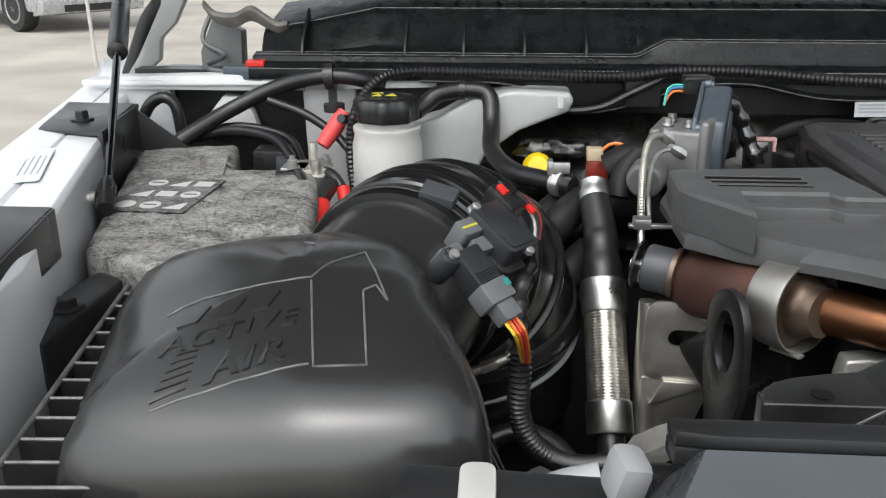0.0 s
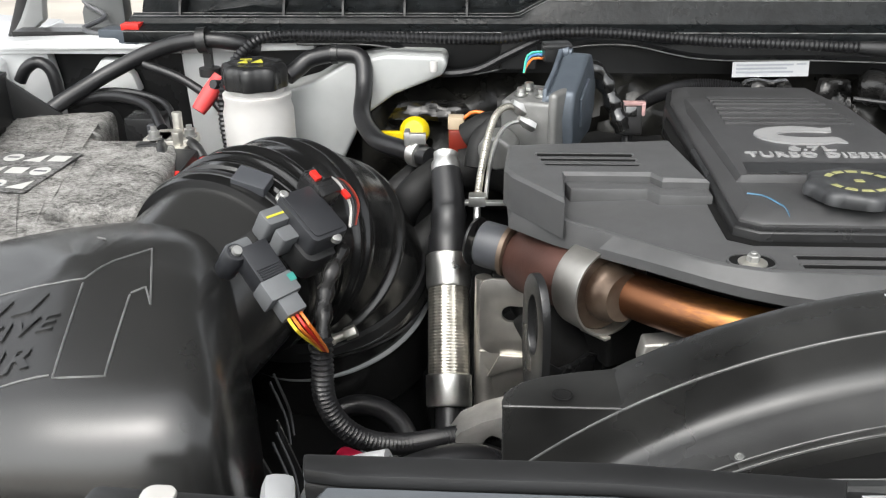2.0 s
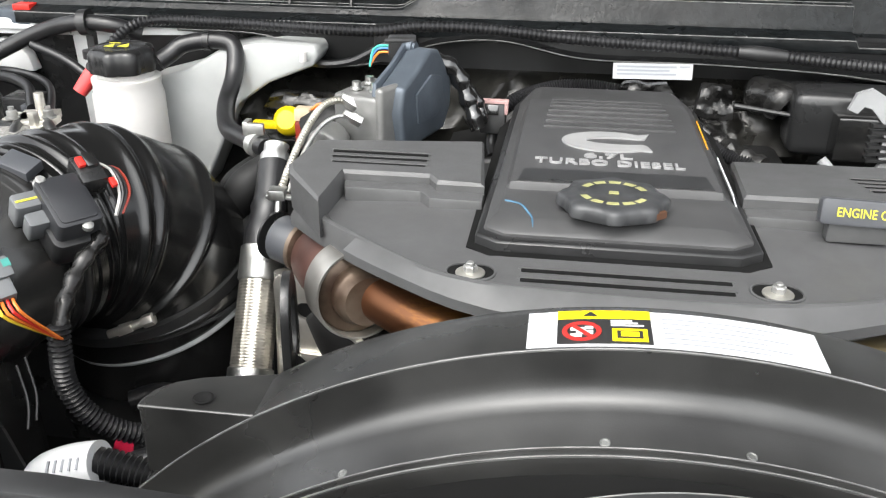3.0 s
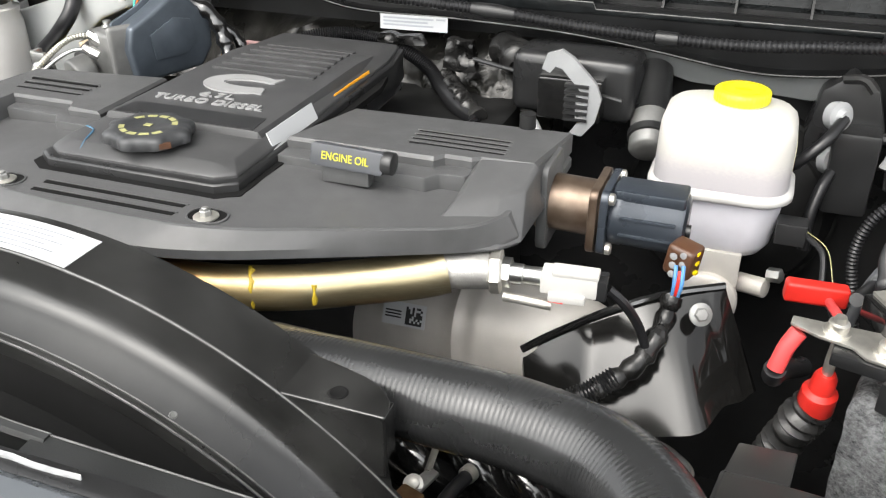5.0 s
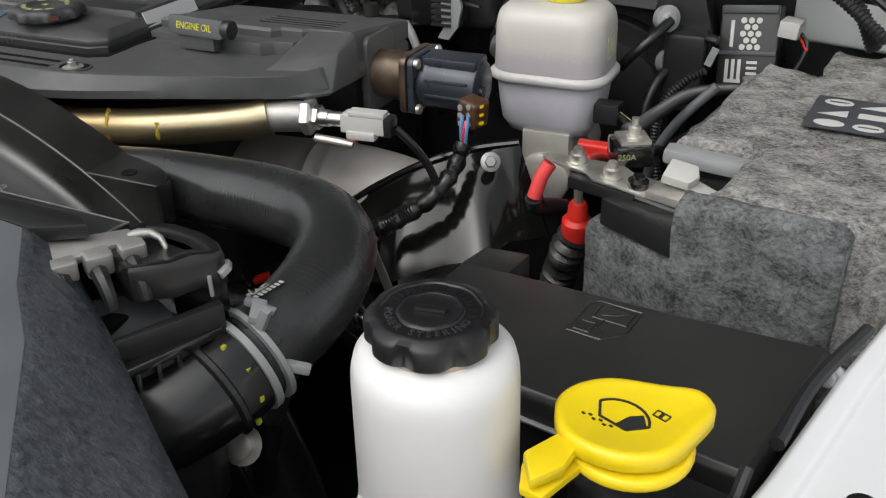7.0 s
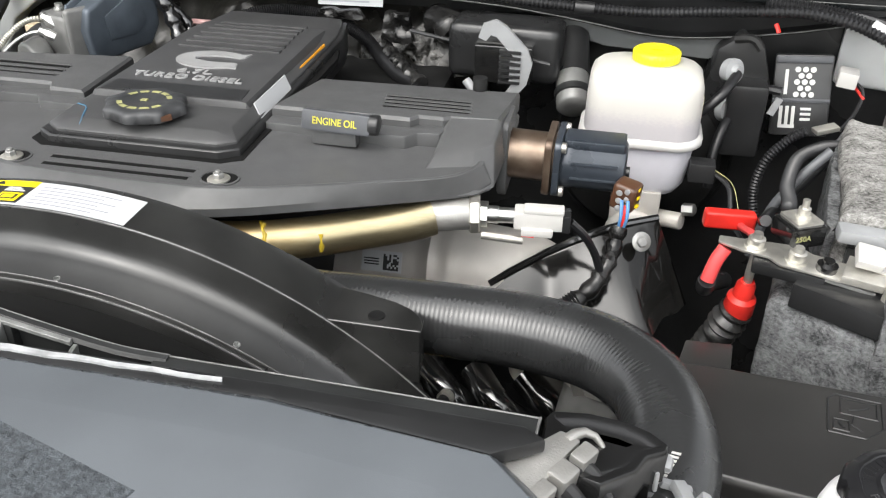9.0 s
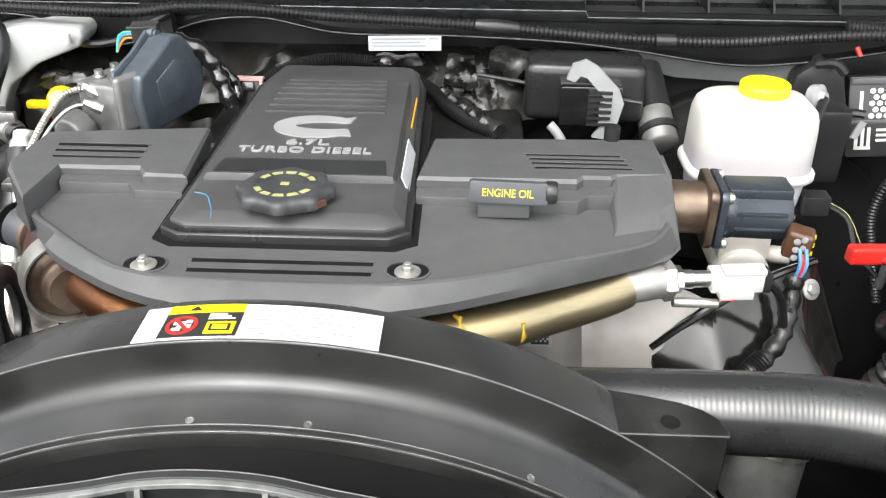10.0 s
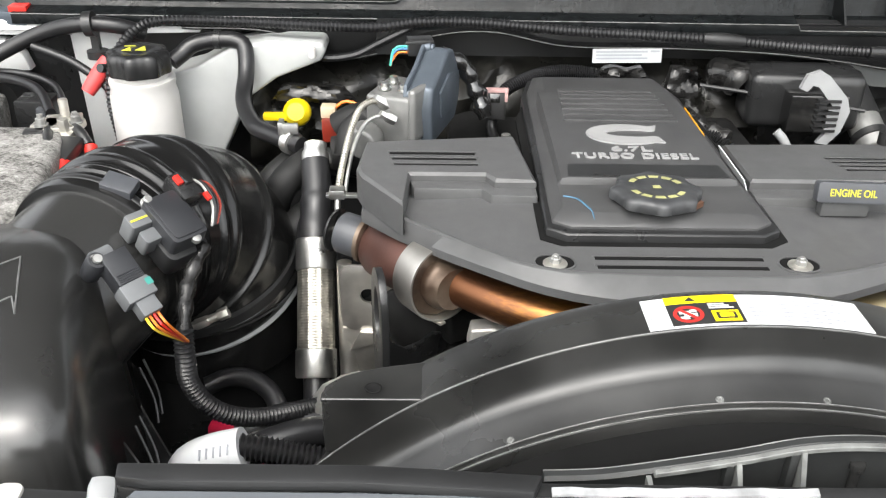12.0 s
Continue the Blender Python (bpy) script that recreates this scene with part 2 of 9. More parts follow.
SENSBLK = mat("black_sensor_plastic", (0.024, 0.025, 0.028), 0.36, var=0.15, bump=0.05, bscale=1500)
CONGREY = mat("grey_plug_plastic", (0.115, 0.12, 0.125), 0.45, var=0.12)
TEAL = mat("teal_seal", (0.03, 0.22, 0.19), 0.5, var=0.15)
DARKROD = mat("dark_chromed_rod", (0.16, 0.165, 0.17), 0.16, 1.0, var=0.1)
GREYCON = mat("grey_connector", (0.26, 0.265, 0.27), 0.45, var=0.12)
DKGREY = mat("dark_grey_plastic", (0.055, 0.058, 0.065), 0.42, var=0.12, bump=0.05, bscale=1500)
WHITEPL = mat("white_plastic", (0.47, 0.46, 0.44), 0.4, var=0.05)
LABELW = mat("white_label", (0.51, 0.52, 0.53), 0.4, var=0.02, vscale=8)
LABELY = mat("yellow_label", (0.85, 0.66, 0.01), 0.4, var=0.03)
LABELO = mat("orange_label", (0.85, 0.38, 0.02), 0.4, var=0.03)
INK = mat("black_ink", (0.02, 0.02, 0.02), 0.5, var=0.05)
GREYINK = mat("grey_ink", (0.32, 0.34, 0.37), 0.5, var=0.05)
FAINT = mat("faint_grey_print", (0.22, 0.23, 0.25), 0.5, var=0.05)
REDINK = mat("red_ink", (0.36, 0.022, 0.018), 0.5, var=0.05)
YINK = mat("yellow_ink", (0.50, 0.465, 0.04), 0.5, var=0.05)
PALEY = mat("pale_yellow_print", (0.30, 0.295, 0.13), 0.5, var=0.1)
WINK = mat("white_ink", (0.52, 0.52, 0.50), 0.5, var=0.05)
SILVERT = mat("silver_lettering", (0.34, 0.34, 0.34), 0.42, 0.3, var=0.06)
CHALK = mat("blue_chalk", (0.045, 0.12, 0.19), 0.7, var=0.3, vscale=120)
WRAP = mat("foil_wrap", (0.028, 0.0275, 0.027), 0.24, 0.45, var=0.7, vscale=35, bump=1.0, bscale=90)
WETCOWL = mat("wet_cowl_plastic", (0.006, 0.007, 0.0075), 0.32, var=0.5, vscale=70, bump=0.6, bscale=170, rvar=0.15, spec=0.22)
COWLM = mat("cowl_plastic", (0.007, 0.008, 0.0085), 0.3, var=0.3, vscale=12, bump=0.06, bscale=900, spec=0.24)
GOLD = axis_ramp(mat("heat_tinted_pipe", (0.5, 0.4, 0.2), 0.36, 0.9, rvar=0.12), 0, -0.10, 0.50,
                 [(0.0, (0.16, 0.07, 0.035)), (0.20, (0.46, 0.20, 0.045)), (0.26, (0.55, 0.27, 0.07)), (0.30, (0.36, 0.14, 0.035)), (0.34, (0.58, 0.30, 0.10)), (0.38, (0.44, 0.22, 0.08)), (0.45, (0.40, 0.30, 0.15)), (0.60, (0.42, 0.355, 0.22)), (0.70, (0.35, 0.295, 0.185)), (0.80, (0.42, 0.375, 0.26)), (0.88, (0.27, 0.20, 0.095)), (0.94, (0.15, 0.08, 0.035)), (1.0, (0.30, 0.28, 0.25))])
GROUND = mat("dusty_concrete", (0.36, 0.33, 0.29), 0.85, var=0.2, vscale=0.8, bump=0.3, bscale=60)
SILVERP = mat("silver_car_paint", (0.45, 0.46, 0.47), 0.3, 0.5, var=0.05)
TYRE = mat("tyre_rubber", (0.02, 0.02, 0.02), 0.8)
RIM = mat("alloy_rim", (0.35, 0.35, 0.36), 0.35, 0.7)
GLASS = mat("dark_glass", (0.02, 0.025, 0.03), 0.05, var=0.05)


# ---- mesh helpers ----
def nb():
    return bmesh.new()


ORIGIN = {}


def finish(bm, name, material, bevel=0.0, segs=2, angle=38):
    if bevel:
        bm.normal_update()
        es = [e for e in bm.edges if len(e.link_faces) == 2 and e.calc_face_angle(0) > radians(28)]
        bmesh.ops.bevel(bm, geom=es, offset=bevel, segments=segs, profile=0.6, affect="EDGES", clamp_overlap=True)
    bmesh.ops.recalc_face_normals(bm, faces=bm.faces)
    for e in bm.edges:
        e.smooth = len(e.link_faces) == 2 and e.calc_face_angle(0) < radians(angle)
    for f in bm.faces:
        f.smooth = True
    me = bpy.data.meshes.new(name)
    bm.to_mesh(me)
    bm.free()
    me.materials.append(material)
    return me


def part(name, bm, material, parent, label="", bevel=0.0, segs=2, angle=38):
    o = ORIGIN[parent]
    for v in bm.verts:
        v.co -= o
    ob = new(name, finish(bm, name, material, bevel, segs, angle))
    ob.parent = parent
    ORIGIN[ob] = o
    if label:
        tagged(ob, label)
    return ob


def thing(name, label, category, at, group="", kind=""):
    ob = new(name)
    ob.empty_display_size = 0.02
    ob.location = at
    ORIGIN[ob] = Vector(at)
    return tagged(ob, label, category, group, kind)


def solo(name, bm, material, label, category, at=(0, 0, 0), group="", kind="", bevel=0.0, segs=2, angle=38):
    """A thing that is one mesh."""
    for v in bm.verts:
        v.co -= Vector(at)
    ob = new(name, finish(bm, name, material, bevel, segs, angle))
    ob.location = at
    ORIGIN[ob] = Vector(at)
    return tagged(ob, label, category, group, kind)


def box(bm, c, s, m=None):
    """A box round c of size s, turned by the matrix m."""
    r = bmesh.ops.create_cube(bm, size=1.0)
    t = Matrix.Translation(c) @ (m.to_4x4() if m else Matrix.Identity(4)) @ Matrix.Diagonal((*s, 1))
    bmesh.ops.transform(bm, matrix=t, verts=r["verts"])
    return bm


def rot(rx=0, ry=0, rz=0):
    return Euler([radians(a) for a in (rx, ry, rz)]).to_matrix()


def align(p, q):
    """A frame at p whose z axis points to q."""
    d = Vector(q) - Vector(p)
    return Matrix.Translation(p) @ d.to_track_quat("Z", "Y").to_matrix().to_4x4()


def rings(bm, rs, cap=True, closed=False):
    """Skin over rings of equal numbers of points."""
    vs = [[bm.verts.new(p) for p in r] for r in rs]
    n = len(vs[0])
    pairs = list(zip(vs, vs[1:])) + ([(vs[-1], vs[0])] if closed else [])
    for a, b in pairs:
        for i in range(n):
            j = (i + 1) % n
            bm.faces.new((a[i], a[j], b[j], b[i]))
    if cap and not closed:
        bm.faces.new(vs[0][::-1])
        bm.faces.new(vs[-1])
    return bm


def lathe(bm, prof, m, seg=28, wob=None):
    """Turn a profile of (radius, height) round the z axis of m. wob(angle) scales the radius."""
    rs = []
    for r, h in prof:
        rs.append([m @ Vector((r * (wob(a, h) if wob else 1) * math.cos(a), r * (wob(a, h) if wob else 1) * math.sin(a), h)) for a in (2 * math.pi * i / seg for i in range(seg))])
    return rings(bm, rs)


def cyl(bm, p, q, r, r2=None, seg=20):
    m = align(p, q)
    h = (Vector(q) - Vector(p)).length
    return lathe(bm, [(r, 0), (r2 if r2 else r, h)], m, seg)


def prism(bm, pts, z0, z1, m=None):
    a = [Vector((x, y, z0)) for x, y in pts]
    b = [Vector((x, y, z1)) for x, y in pts]
    if m:
        a, b = [m @ v for v in a], [m @ v for v in b]
    return rings(bm, [a, b])


def spline(pts, step=0.004):
    """Points of a smooth curve through pts, at even steps."""
    P = [Vector(p) for p in pts]
    P = [2 * P[0] - P[1]] + P + [2 * P[-1] - P[-2]]
    raw = []
    for i in range(1, len(P) - 2):
        a, b, c, d = P[i - 1:i + 3]
        for k in range(24):
            t = k / 24
            raw.append(0.5 * ((2 * b) + (c - a) * t + (2 * a - 5 * b + 4 * c - d) * t * t + (3 * b - a - 3 * c + d) * t ** 3))
    raw.append(P[-2])
    s = [0]
    for a, b in zip(raw, raw[1:]):
        s.append(s[-1] + (b - a).length)
    n = max(2, int(s[-1] / step) + 1)
    out, k = [], 0
    for i in range(n):
        w = s[-1] * i / (n - 1)
        while k < len(s) - 2 and s[k + 1] < w:
            k += 1
        f = (w - s[k]) / max(1e-9, s[k + 1] - s[k])
        out.append(raw[k].lerp(raw[k + 1], min(1, max(0, f))))
    return out


def tube(bm, pts, r, seg=12, step=0.006, rad=None, raw=False):
    """A round tube along a smooth curve. rad(i, f) gives the radius at step i, fraction f."""
    c = [Vector(p) for p in pts] if raw else spline(pts, step)
    n = len(c)
    tg = [(c[min(i + 1, n - 1)] - c[max(i - 1, 0)]).normalized() for i in range(n)]
    u = tg[0].orthogonal().normalized()
    rs = []
    for i in range(n):
        u = (u - tg[i] * u.dot(tg[i])).normalized()
        w = tg[i].cross(u)
        q = rad(i, i / (n - 1)) if rad else r
        rs.append([c[i] + q * (math.cos(2 * math.pi * k / seg) * u + math.sin(2 * math.pi * k / seg) * w) for k in range(seg)])
    return rings(bm, rs)


def loom(bm, pts, r, pitch=0.0032, seg=10):
    """Corrugated conduit."""
    return tube(bm, pts, r, seg, pitch / 2, rad=lambda i, f: r * (1.0 if i % 2 else 0.74))


def loop_smooth(pts, n):
    """A closed smooth outline of n points through pts."""
    P = [Vector((x, y, 0)) for x, y in pts]
    k = len(P)
    out = []
    for j in range(n):
        f = j * k / n
        i = int(f)
        t = f - i
        a, b, c, d = P[(i - 1) % k], P[i % k], P[(i + 1) % k], P[(i + 2) % k]
        v = 0.5 * ((2 * b) + (c - a) * t + (2 * a - 5 * b + 4 * c - d) * t * t + (3 * b - a - 3 * c + d) * t ** 3)
        out.append((v.x, v.y))
    return out


def rrect(cx, cy, hx, hy, r, n=5):
    """A rounded rectangle as an outline."""
    out = []
    for sx, sy, a0 in ((1, 1, 0), (-1, 1, 90), (-1, -1, 180), (1, -1, 270)):
        for i in range(n + 1):
            a = radians(a0 + 90 * i / n)
            out.append((cx + sx * (hx - r) + r * math.cos(a), cy + sy * (hy - r) + r * math.sin(a)))
    return out


def inset(pts, d):
    """Move a counter-clockwise outline inwards by d."""
    n = len(pts)
    out = []
    for i in range(n):
        p, a, b = Vector(pts[i]), Vector(pts[i - 1]), Vector(pts[(i + 1) % n])
        t = (b - a).normalized()
        out.append((p.x - t.y * d, p.y + t.x * d))
    return out


def lift(pts, z):
    return [Vector((x, y, z)) for x, y in pts]


def lettering(name, body, size, m, material, parent, depth=0.0005, label="", bold=1.0, spacing=1.0, shear=0.0):
    cu = bpy.data.curves.new(name, "FONT")
    cu.body, cu.size, cu.extrude, cu.align_x, cu.align_y = body, size, depth, "CENTER", "CENTER"
    cu.space_character, cu.shear, cu.offset = spacing, shear, 0.0006 * bold * size / 0.02 - 0.0006 * size / 0.02
    ob = bpy.data.objects.new(name, cu)
    scene.collection.objects.link(ob)
    me = bpy.data.meshes.new_from_object(ob.evaluated_get(bpy.context.evaluated_depsgraph_get()))
    bpy.data.objects.remove(ob)
    bpy.data.curves.remove(cu)
    me.transform(Matrix.Translation(-ORIGIN[parent]) @ m)
    me.materials.clear()
    me.materials.append(material)
    o = new(name, me)
    o.parent = parent
    ORIGIN[o] = ORIGIN[parent]
    return tagged(o, label) if label else o


def frame_on(p, xdir, ydir):
    """A frame at p with the given x and (roughly) y directions."""
    x = Vector(xdir).normalized()
    y = Vector(ydir)
    y = (y - x * x.dot(y)).normalized()
    z = x.cross(y)
    return Matrix(((x.x, y.x, z.x, p[0]), (x.y, y.y, z.y, p[1]), (x.z, y.z, z.z, p[2]), (0, 0, 0, 1)))


def decal(bm, m, pts, t=0.0004):
    """A thin plate of outline pts on the xy plane of m."""
    return prism(bm, pts, 0, t, m)


def quad(x0, y0, x1, y1):
    return [(x0, y0), (x1, y0), (x1, y1), (x0, y1)]


def bolt(name_parent, at, r=0.007, h=0.006, direction=(0, 0, 1), washer=1.6, material=None):
    """A hexagonal bolt with its washer, as two parts of a thing."""
    m = align(at, Vector(at) + Vector(direction))
    part("washer", lathe(nb(), [(r * washer, 0), (r * washer, 0.0016), (r * washer * 0.9, 0.0022)], m, 18), material or ZINC, name_parent)
    part("bolt_head", lathe(nb(), [(r, 0.002), (r, h), (r * 0.8, h + 0.0012)], m, 6), material or ZINC, name_parent)


def xz(y):
    """Outline plane that stands across the vehicle at y; depth runs towards the front."""
    return frame_on((0, y, 0), (1, 0, 0), (0, 0, 1))


# ---- setting ----
bm = nb()
rings(bm, [[Vector((x, y, 0)) for x, y in quad(-150, -150, 150, 150)], [Vector((x, y, -0.2)) for x, y in quad(-150, -150, 150, 150)]])
solo("ground", bm, GROUND, "pale dusty concrete parking lot", "ground", kind="structure")

bm = nb()
box(bm, (0.50, 1.215, 0.634), (2.0, 0.03, 1.268))
solo("wall_firewall", bm, PLASTIC, "black painted firewall behind the engine", "firewall", kind="structure")
# plain floor and walls of the bay, coloured as deep shade
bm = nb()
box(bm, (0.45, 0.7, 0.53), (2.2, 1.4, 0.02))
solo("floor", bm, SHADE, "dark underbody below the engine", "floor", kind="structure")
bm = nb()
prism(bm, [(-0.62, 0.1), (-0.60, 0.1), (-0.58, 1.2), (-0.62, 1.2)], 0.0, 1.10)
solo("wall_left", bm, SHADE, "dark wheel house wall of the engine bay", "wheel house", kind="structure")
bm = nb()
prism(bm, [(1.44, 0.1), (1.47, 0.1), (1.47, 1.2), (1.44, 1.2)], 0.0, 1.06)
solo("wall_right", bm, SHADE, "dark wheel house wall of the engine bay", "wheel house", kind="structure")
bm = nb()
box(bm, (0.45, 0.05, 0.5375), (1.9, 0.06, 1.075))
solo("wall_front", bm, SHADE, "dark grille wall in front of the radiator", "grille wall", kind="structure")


def cowl_profile(x):
    """Section of the cowl in (y, z) at x: low on the passenger side, a raised step from the middle on."""
    k = max(0.0, min(1.0, (x - 0.185) / 0.035))
    up = 0.020 * k
    e = 0.03 * max(0.0, min(1.0, (-0.17 - x) / 0.15))
    b = max(0.0, min(1.0, (x - 0.736) / 0.004))
    low = lambda z, f: z + (f - z) * b
    return [(1.160, 1.262), (1.160, low(1.276, 1.268)), (1.172, low(1.280, 1.271)), (1.183, low(1.282, 1.268)), (1.188, low(1.2895, 1.265)), (1.196, low(1.290 + up, 1.265)), (1.206, low(1.292 + up, 1.266)), (1.222 + 0.016 * b, low(1.300 + up * 0.8 - e, 1.270)),
            (1.250, 1.338 - e), (1.262, 1.346 - e), (1.40, 1.372 - e), (1.40, 1.25), (1.20, 1.25)]


bm = nb()
xs = [-0.33, -0.25, -0.17, -0.10, 0.0, 0.10, 0.178, 0.188, 0.205, 0.222, 0.30, 0.365, 0.45, 0.6, 0.736, 0.740, 0.8, 1.0, 1.2, 1.42]
rings(bm, [[Vector((x, y, z)) for y, z in cowl_profile(x)] for x in xs])
cowl = solo("cowl_panel", bm, WETCOWL, "black moulded cowl panel wet with rain drops", "cowl", at=(0.45, 1.2, 1.28), kind="structure", bevel=0.0012)
# highlights on the cowl steps, painted as pale tubes
for k, r_ in ((1, 0.0008), (5, 0.0008), (6, 0.0007), (9, 0.0009)):
    part("moulded_edge", tube(nb(), [(x, cowl_profile(x)[k][0], cowl_profile(x)[k][1]) for x in xs], r_, 6, raw=True), GLINT, cowl, "painted highlight along the moulding edge")
for x in (-0.265, -0.125, -0.046, 0.036, 0.118, 0.738, 0.815, 0.900, 0.985, 1.07):
    b2 = nb()
    prism(b2, [(1.197, 1.286), (1.262, 1.286), (1.262, 1.345), (1.250, 1.338), (1.205, 1.305)] if x < 0.7 else [(1.186, 1.262), (1.262, 1.262), (1.262, 1.345), (1.247, 1.338), (1.236, 1.330)], -0.0015, 0.0015, frame_on((x, 0, 0), (0, 1, 0), (0, 0, 1)))
    part("rib", b2, COWLM, cowl)
b2 = nb()
for i in range(46):
    box(b2, (-0.12 + i * 0.03, 1.285, 1.364), (0.004, 0.05, 0.012))
for j in range(4):
    box(b2, (0.57, 1.268 + j * 0.013, 1.366), (1.40, 0.004, 0.010))
part("cowl_grille", b2, PLASTIC, cowl, "slotted black cowl grille")
# the pressed lip below the cowl, the highlight of its wavy edge painted as a pale tube
bm = nb()
lip = [(-0.10, 1.262), (0.02, 1.258), (0.10, 1.224), (0.17, 1.232), (0.24, 1.256), (0.32, 1.262), (0.42, 1.244), (0.56, 1.243), (0.70, 1.238), (0.80, 1.228), (0.92, 1.212), (1.0, 1.214), (1.10, 1.228), (1.20, 1.248), (1.30, 1.262)]
low = spline([(x, 1.158, z) for x, z in lip], 0.02)
rings(bm, [[p, Vector((p.x, 1.150, p.z - 0.001)), Vector((p.x, 1.150, p.z + 0.003)), Vector((p.x, 1.160, p.z + 0.006)), Vector((p.x, 1.164, 1.274)), Vector((p.x, 1.170, 1.274)), Vector((p.x, 1.170, p.z))] for p in low])
lipo = solo("trim_cowl_lip", bm, LIPB, "black painted steel lip under the cowl", "body flange", kind="structure")
part("bright_edge", tube(nb(), [(p.x, 1.1505, p.z + 0.001) for p in low], 0.0011, 6, raw=True), GLINT, lipo, "painted highlight along the lip edge")

# flange in body paint, with its shade taken into the grey
bm = nb()
prism(bm, [(0.78, 1.212), (0.86, 1.190), (1.00, 1.182), (1.06, 1.192), (1.06, 1.232), (0.92, 1.216), (0.80, 1.232)], 0.0, 0.004, xz(1.166))
solo("trim_firewall_panel", bm, MIDGREY, "firewall flange below the lip, body paint greyed for shade", "body flange", kind="structure", bevel=0.001)

# ---- white body round the bay ----
inner = [(-0.305, 0.40), (-0.318, 0.537), (-0.345, 0.629), (-0.425, 0.911), (-0.48, 1.068), (-0.53, 1.30), (-0.55, 1.46)]
outer = [(-0.66, 1.46), (-0.595, 1.30), (-0.542, 1.068), (-0.503, 0.90), (-0.458, 0.70), (-0.42, 0.53), (-0.39, 0.40)]
bm = nb()
prof = list(zip(inner, outer[::-1]))
rs = []
for (xi, yi), (xo, yo) in prof:
    rs.append([Vector(p) for p in ((xi, yi, 1.10), (xi, yi, 1.232), (xi - 0.004, yi, 1.238), (xi * 0.55 + xo * 0.45 - 0.002, (yi + yo) / 2, 1.240), (xi * 0.52 + xo * 0.48, (yi + yo) / 2, 1.236),
                                   (xi * 0.48 + xo * 0.52, (yi + yo) / 2, 1.241), (xo, yo, 1.246), (xo - 0.006, yo, 1.240), (xo - 0.014, yo, 1.20), (xo - 0.03, yo, 0.9), (xo + 0.02, yo, 0.9))])
rings(bm, rs)
fl = solo("fender_left", bm, WHITE, "white painted front fender with its inner rail", "fender", at=(-0.45, 0.9, 1.1), kind="structure", bevel=0.002)
b2 = nb()
decal(b2, frame_on((-0.434, 0.780, 1.2415), (-0.34, 0.94, 0), (-0.94, -0.34, 0)), rrect(0, 0, 0.064, 0.013, 0.004), 0.0005)
part("fender_label", b2, WHITE, fl, "faint label moulded on the rail")
b2 = nb()
for i in range(4):
    decal(b2, frame_on((-0.434, 0.780, 1.2420), (-0.34, 0.94, 0), (-0.94, -0.34, 0)), quad(-0.040, -0.009 + i * 0.0055, 0.030 + 0.006 * (i % 2), -0.0080 + i * 0.0055), 0.0004)
part("label_print", b2, GREYINK, fl)

# right fender: inner rail seen from above at the washer bottle
bm = nb()
rs = []
for y, xi, z in ((0.10, 1.180, 1.125), (0.31, 1.214, 1.122), (0.40, 1.244, 1.120), (0.52, 1.277, 1.118), (0.62, 1.310, 1.118), (0.80, 1.35, 1.12), (1.0, 1.38, 1.13), (1.2, 1.42, 1.15), (1.4, 1.46, 1.18)):
    rs.append([Vector(p) for p in ((xi, y, 0.95), (xi - 0.002, y, z - 0.006), (xi + 0.003, y, z), (xi + 0.016, y - 0.002, z + 0.001), (xi + 0.020, y, z - 0.004), (xi + 0.024, y, z - 0.003), (xi + 0.10, y, z + 0.012), (xi + 0.14, y, z + 0.06), (xi + 0.22, y, z + 0.05), (xi + 0.30, y, 0.9))])
rings(bm, rs)
fr = solo("fender_right", bm, WHITE, "white painted front fender with its inner rail", "fender", at=(1.3, 0.6, 1.0), kind="structure", bevel=0.002)
for x, y in ((1.292, 0.392), (1.278, 0.30)):
    # holes are black discs, the shade inside them painted on
    b2 = nb()
    lathe(b2, [(0.0085, 0), (0.0085, 0.0012)], frame_on((x, y, 1.1225), (1, 0, 0.1), (0, 1, 0)), 20)
    part("hole", b2, SHADE, fr, "black disc for a round hole in the rail")
bm = nb()
rings(bm, [[Vector(p) for p in ((1.17, 1.195, 1.15), (1.17, 1.19, 1.235), (1.19, 1.21, 1.245), (1.19, 1.21, 1.15))], [Vector(p) for p in ((1.30, 1.16, 1.15), (1.30, 1.15, 1.225), (1.31, 1.17, 1.235), (1.31, 1.18, 1.15))],
           [Vector(p) for p in ((1.46, 1.10, 1.12), (1.46, 1.09, 1.21), (1.47, 1.12, 1.22), (1.47, 1.12, 1.12))]])
solo("inner_panel_right", bm, APRON, "light grey inner body panel behind the battery", "body panel", kind="structure", bevel=0.008, segs=3)

# inner panel behind the passenger battery
bm = nb()
m = xz(1.195)
prism(bm, [(-0.52, 1.262), (-0.52, 1.245), (-0.30, 1.245), (-0.08, 1.252), (-0.08, 1.272), (-0.3, 1.268)], 0, 0.03, m)
prism(bm, [(-0.52, 1.06), (-0.445, 1.06), (-0.438, 1.20), (-0.445, 1.246), (-0.52, 1.246)], 0, 0.02, m)
prism(bm, [(-0.405, 1.19), (-0.325, 1.192), (-0.332, 1.215), (-0.352, 1.236), (-0.372, 1.236), (-0.398, 1.205)], 0, 0.02, m)
prism(bm, [(-0.255, 1.06), (-0.19, 1.06), (-0.19, 1.25), (-0.262, 1.25)], 0, 0.02, m)
prism(bm, [(-0.56, 1.250), (-0.20, 1.254), (-0.20, 1.260), (-0.56, 1.258)], 0, 0.035, m)
solo("inner_panel_left", bm, APRON, "white inner body panel with cut-outs", "body panel", kind="structure", bevel=0.003)
# white corner whose shade is put into its grey colour
bm = nb()
m = xz(1.30)
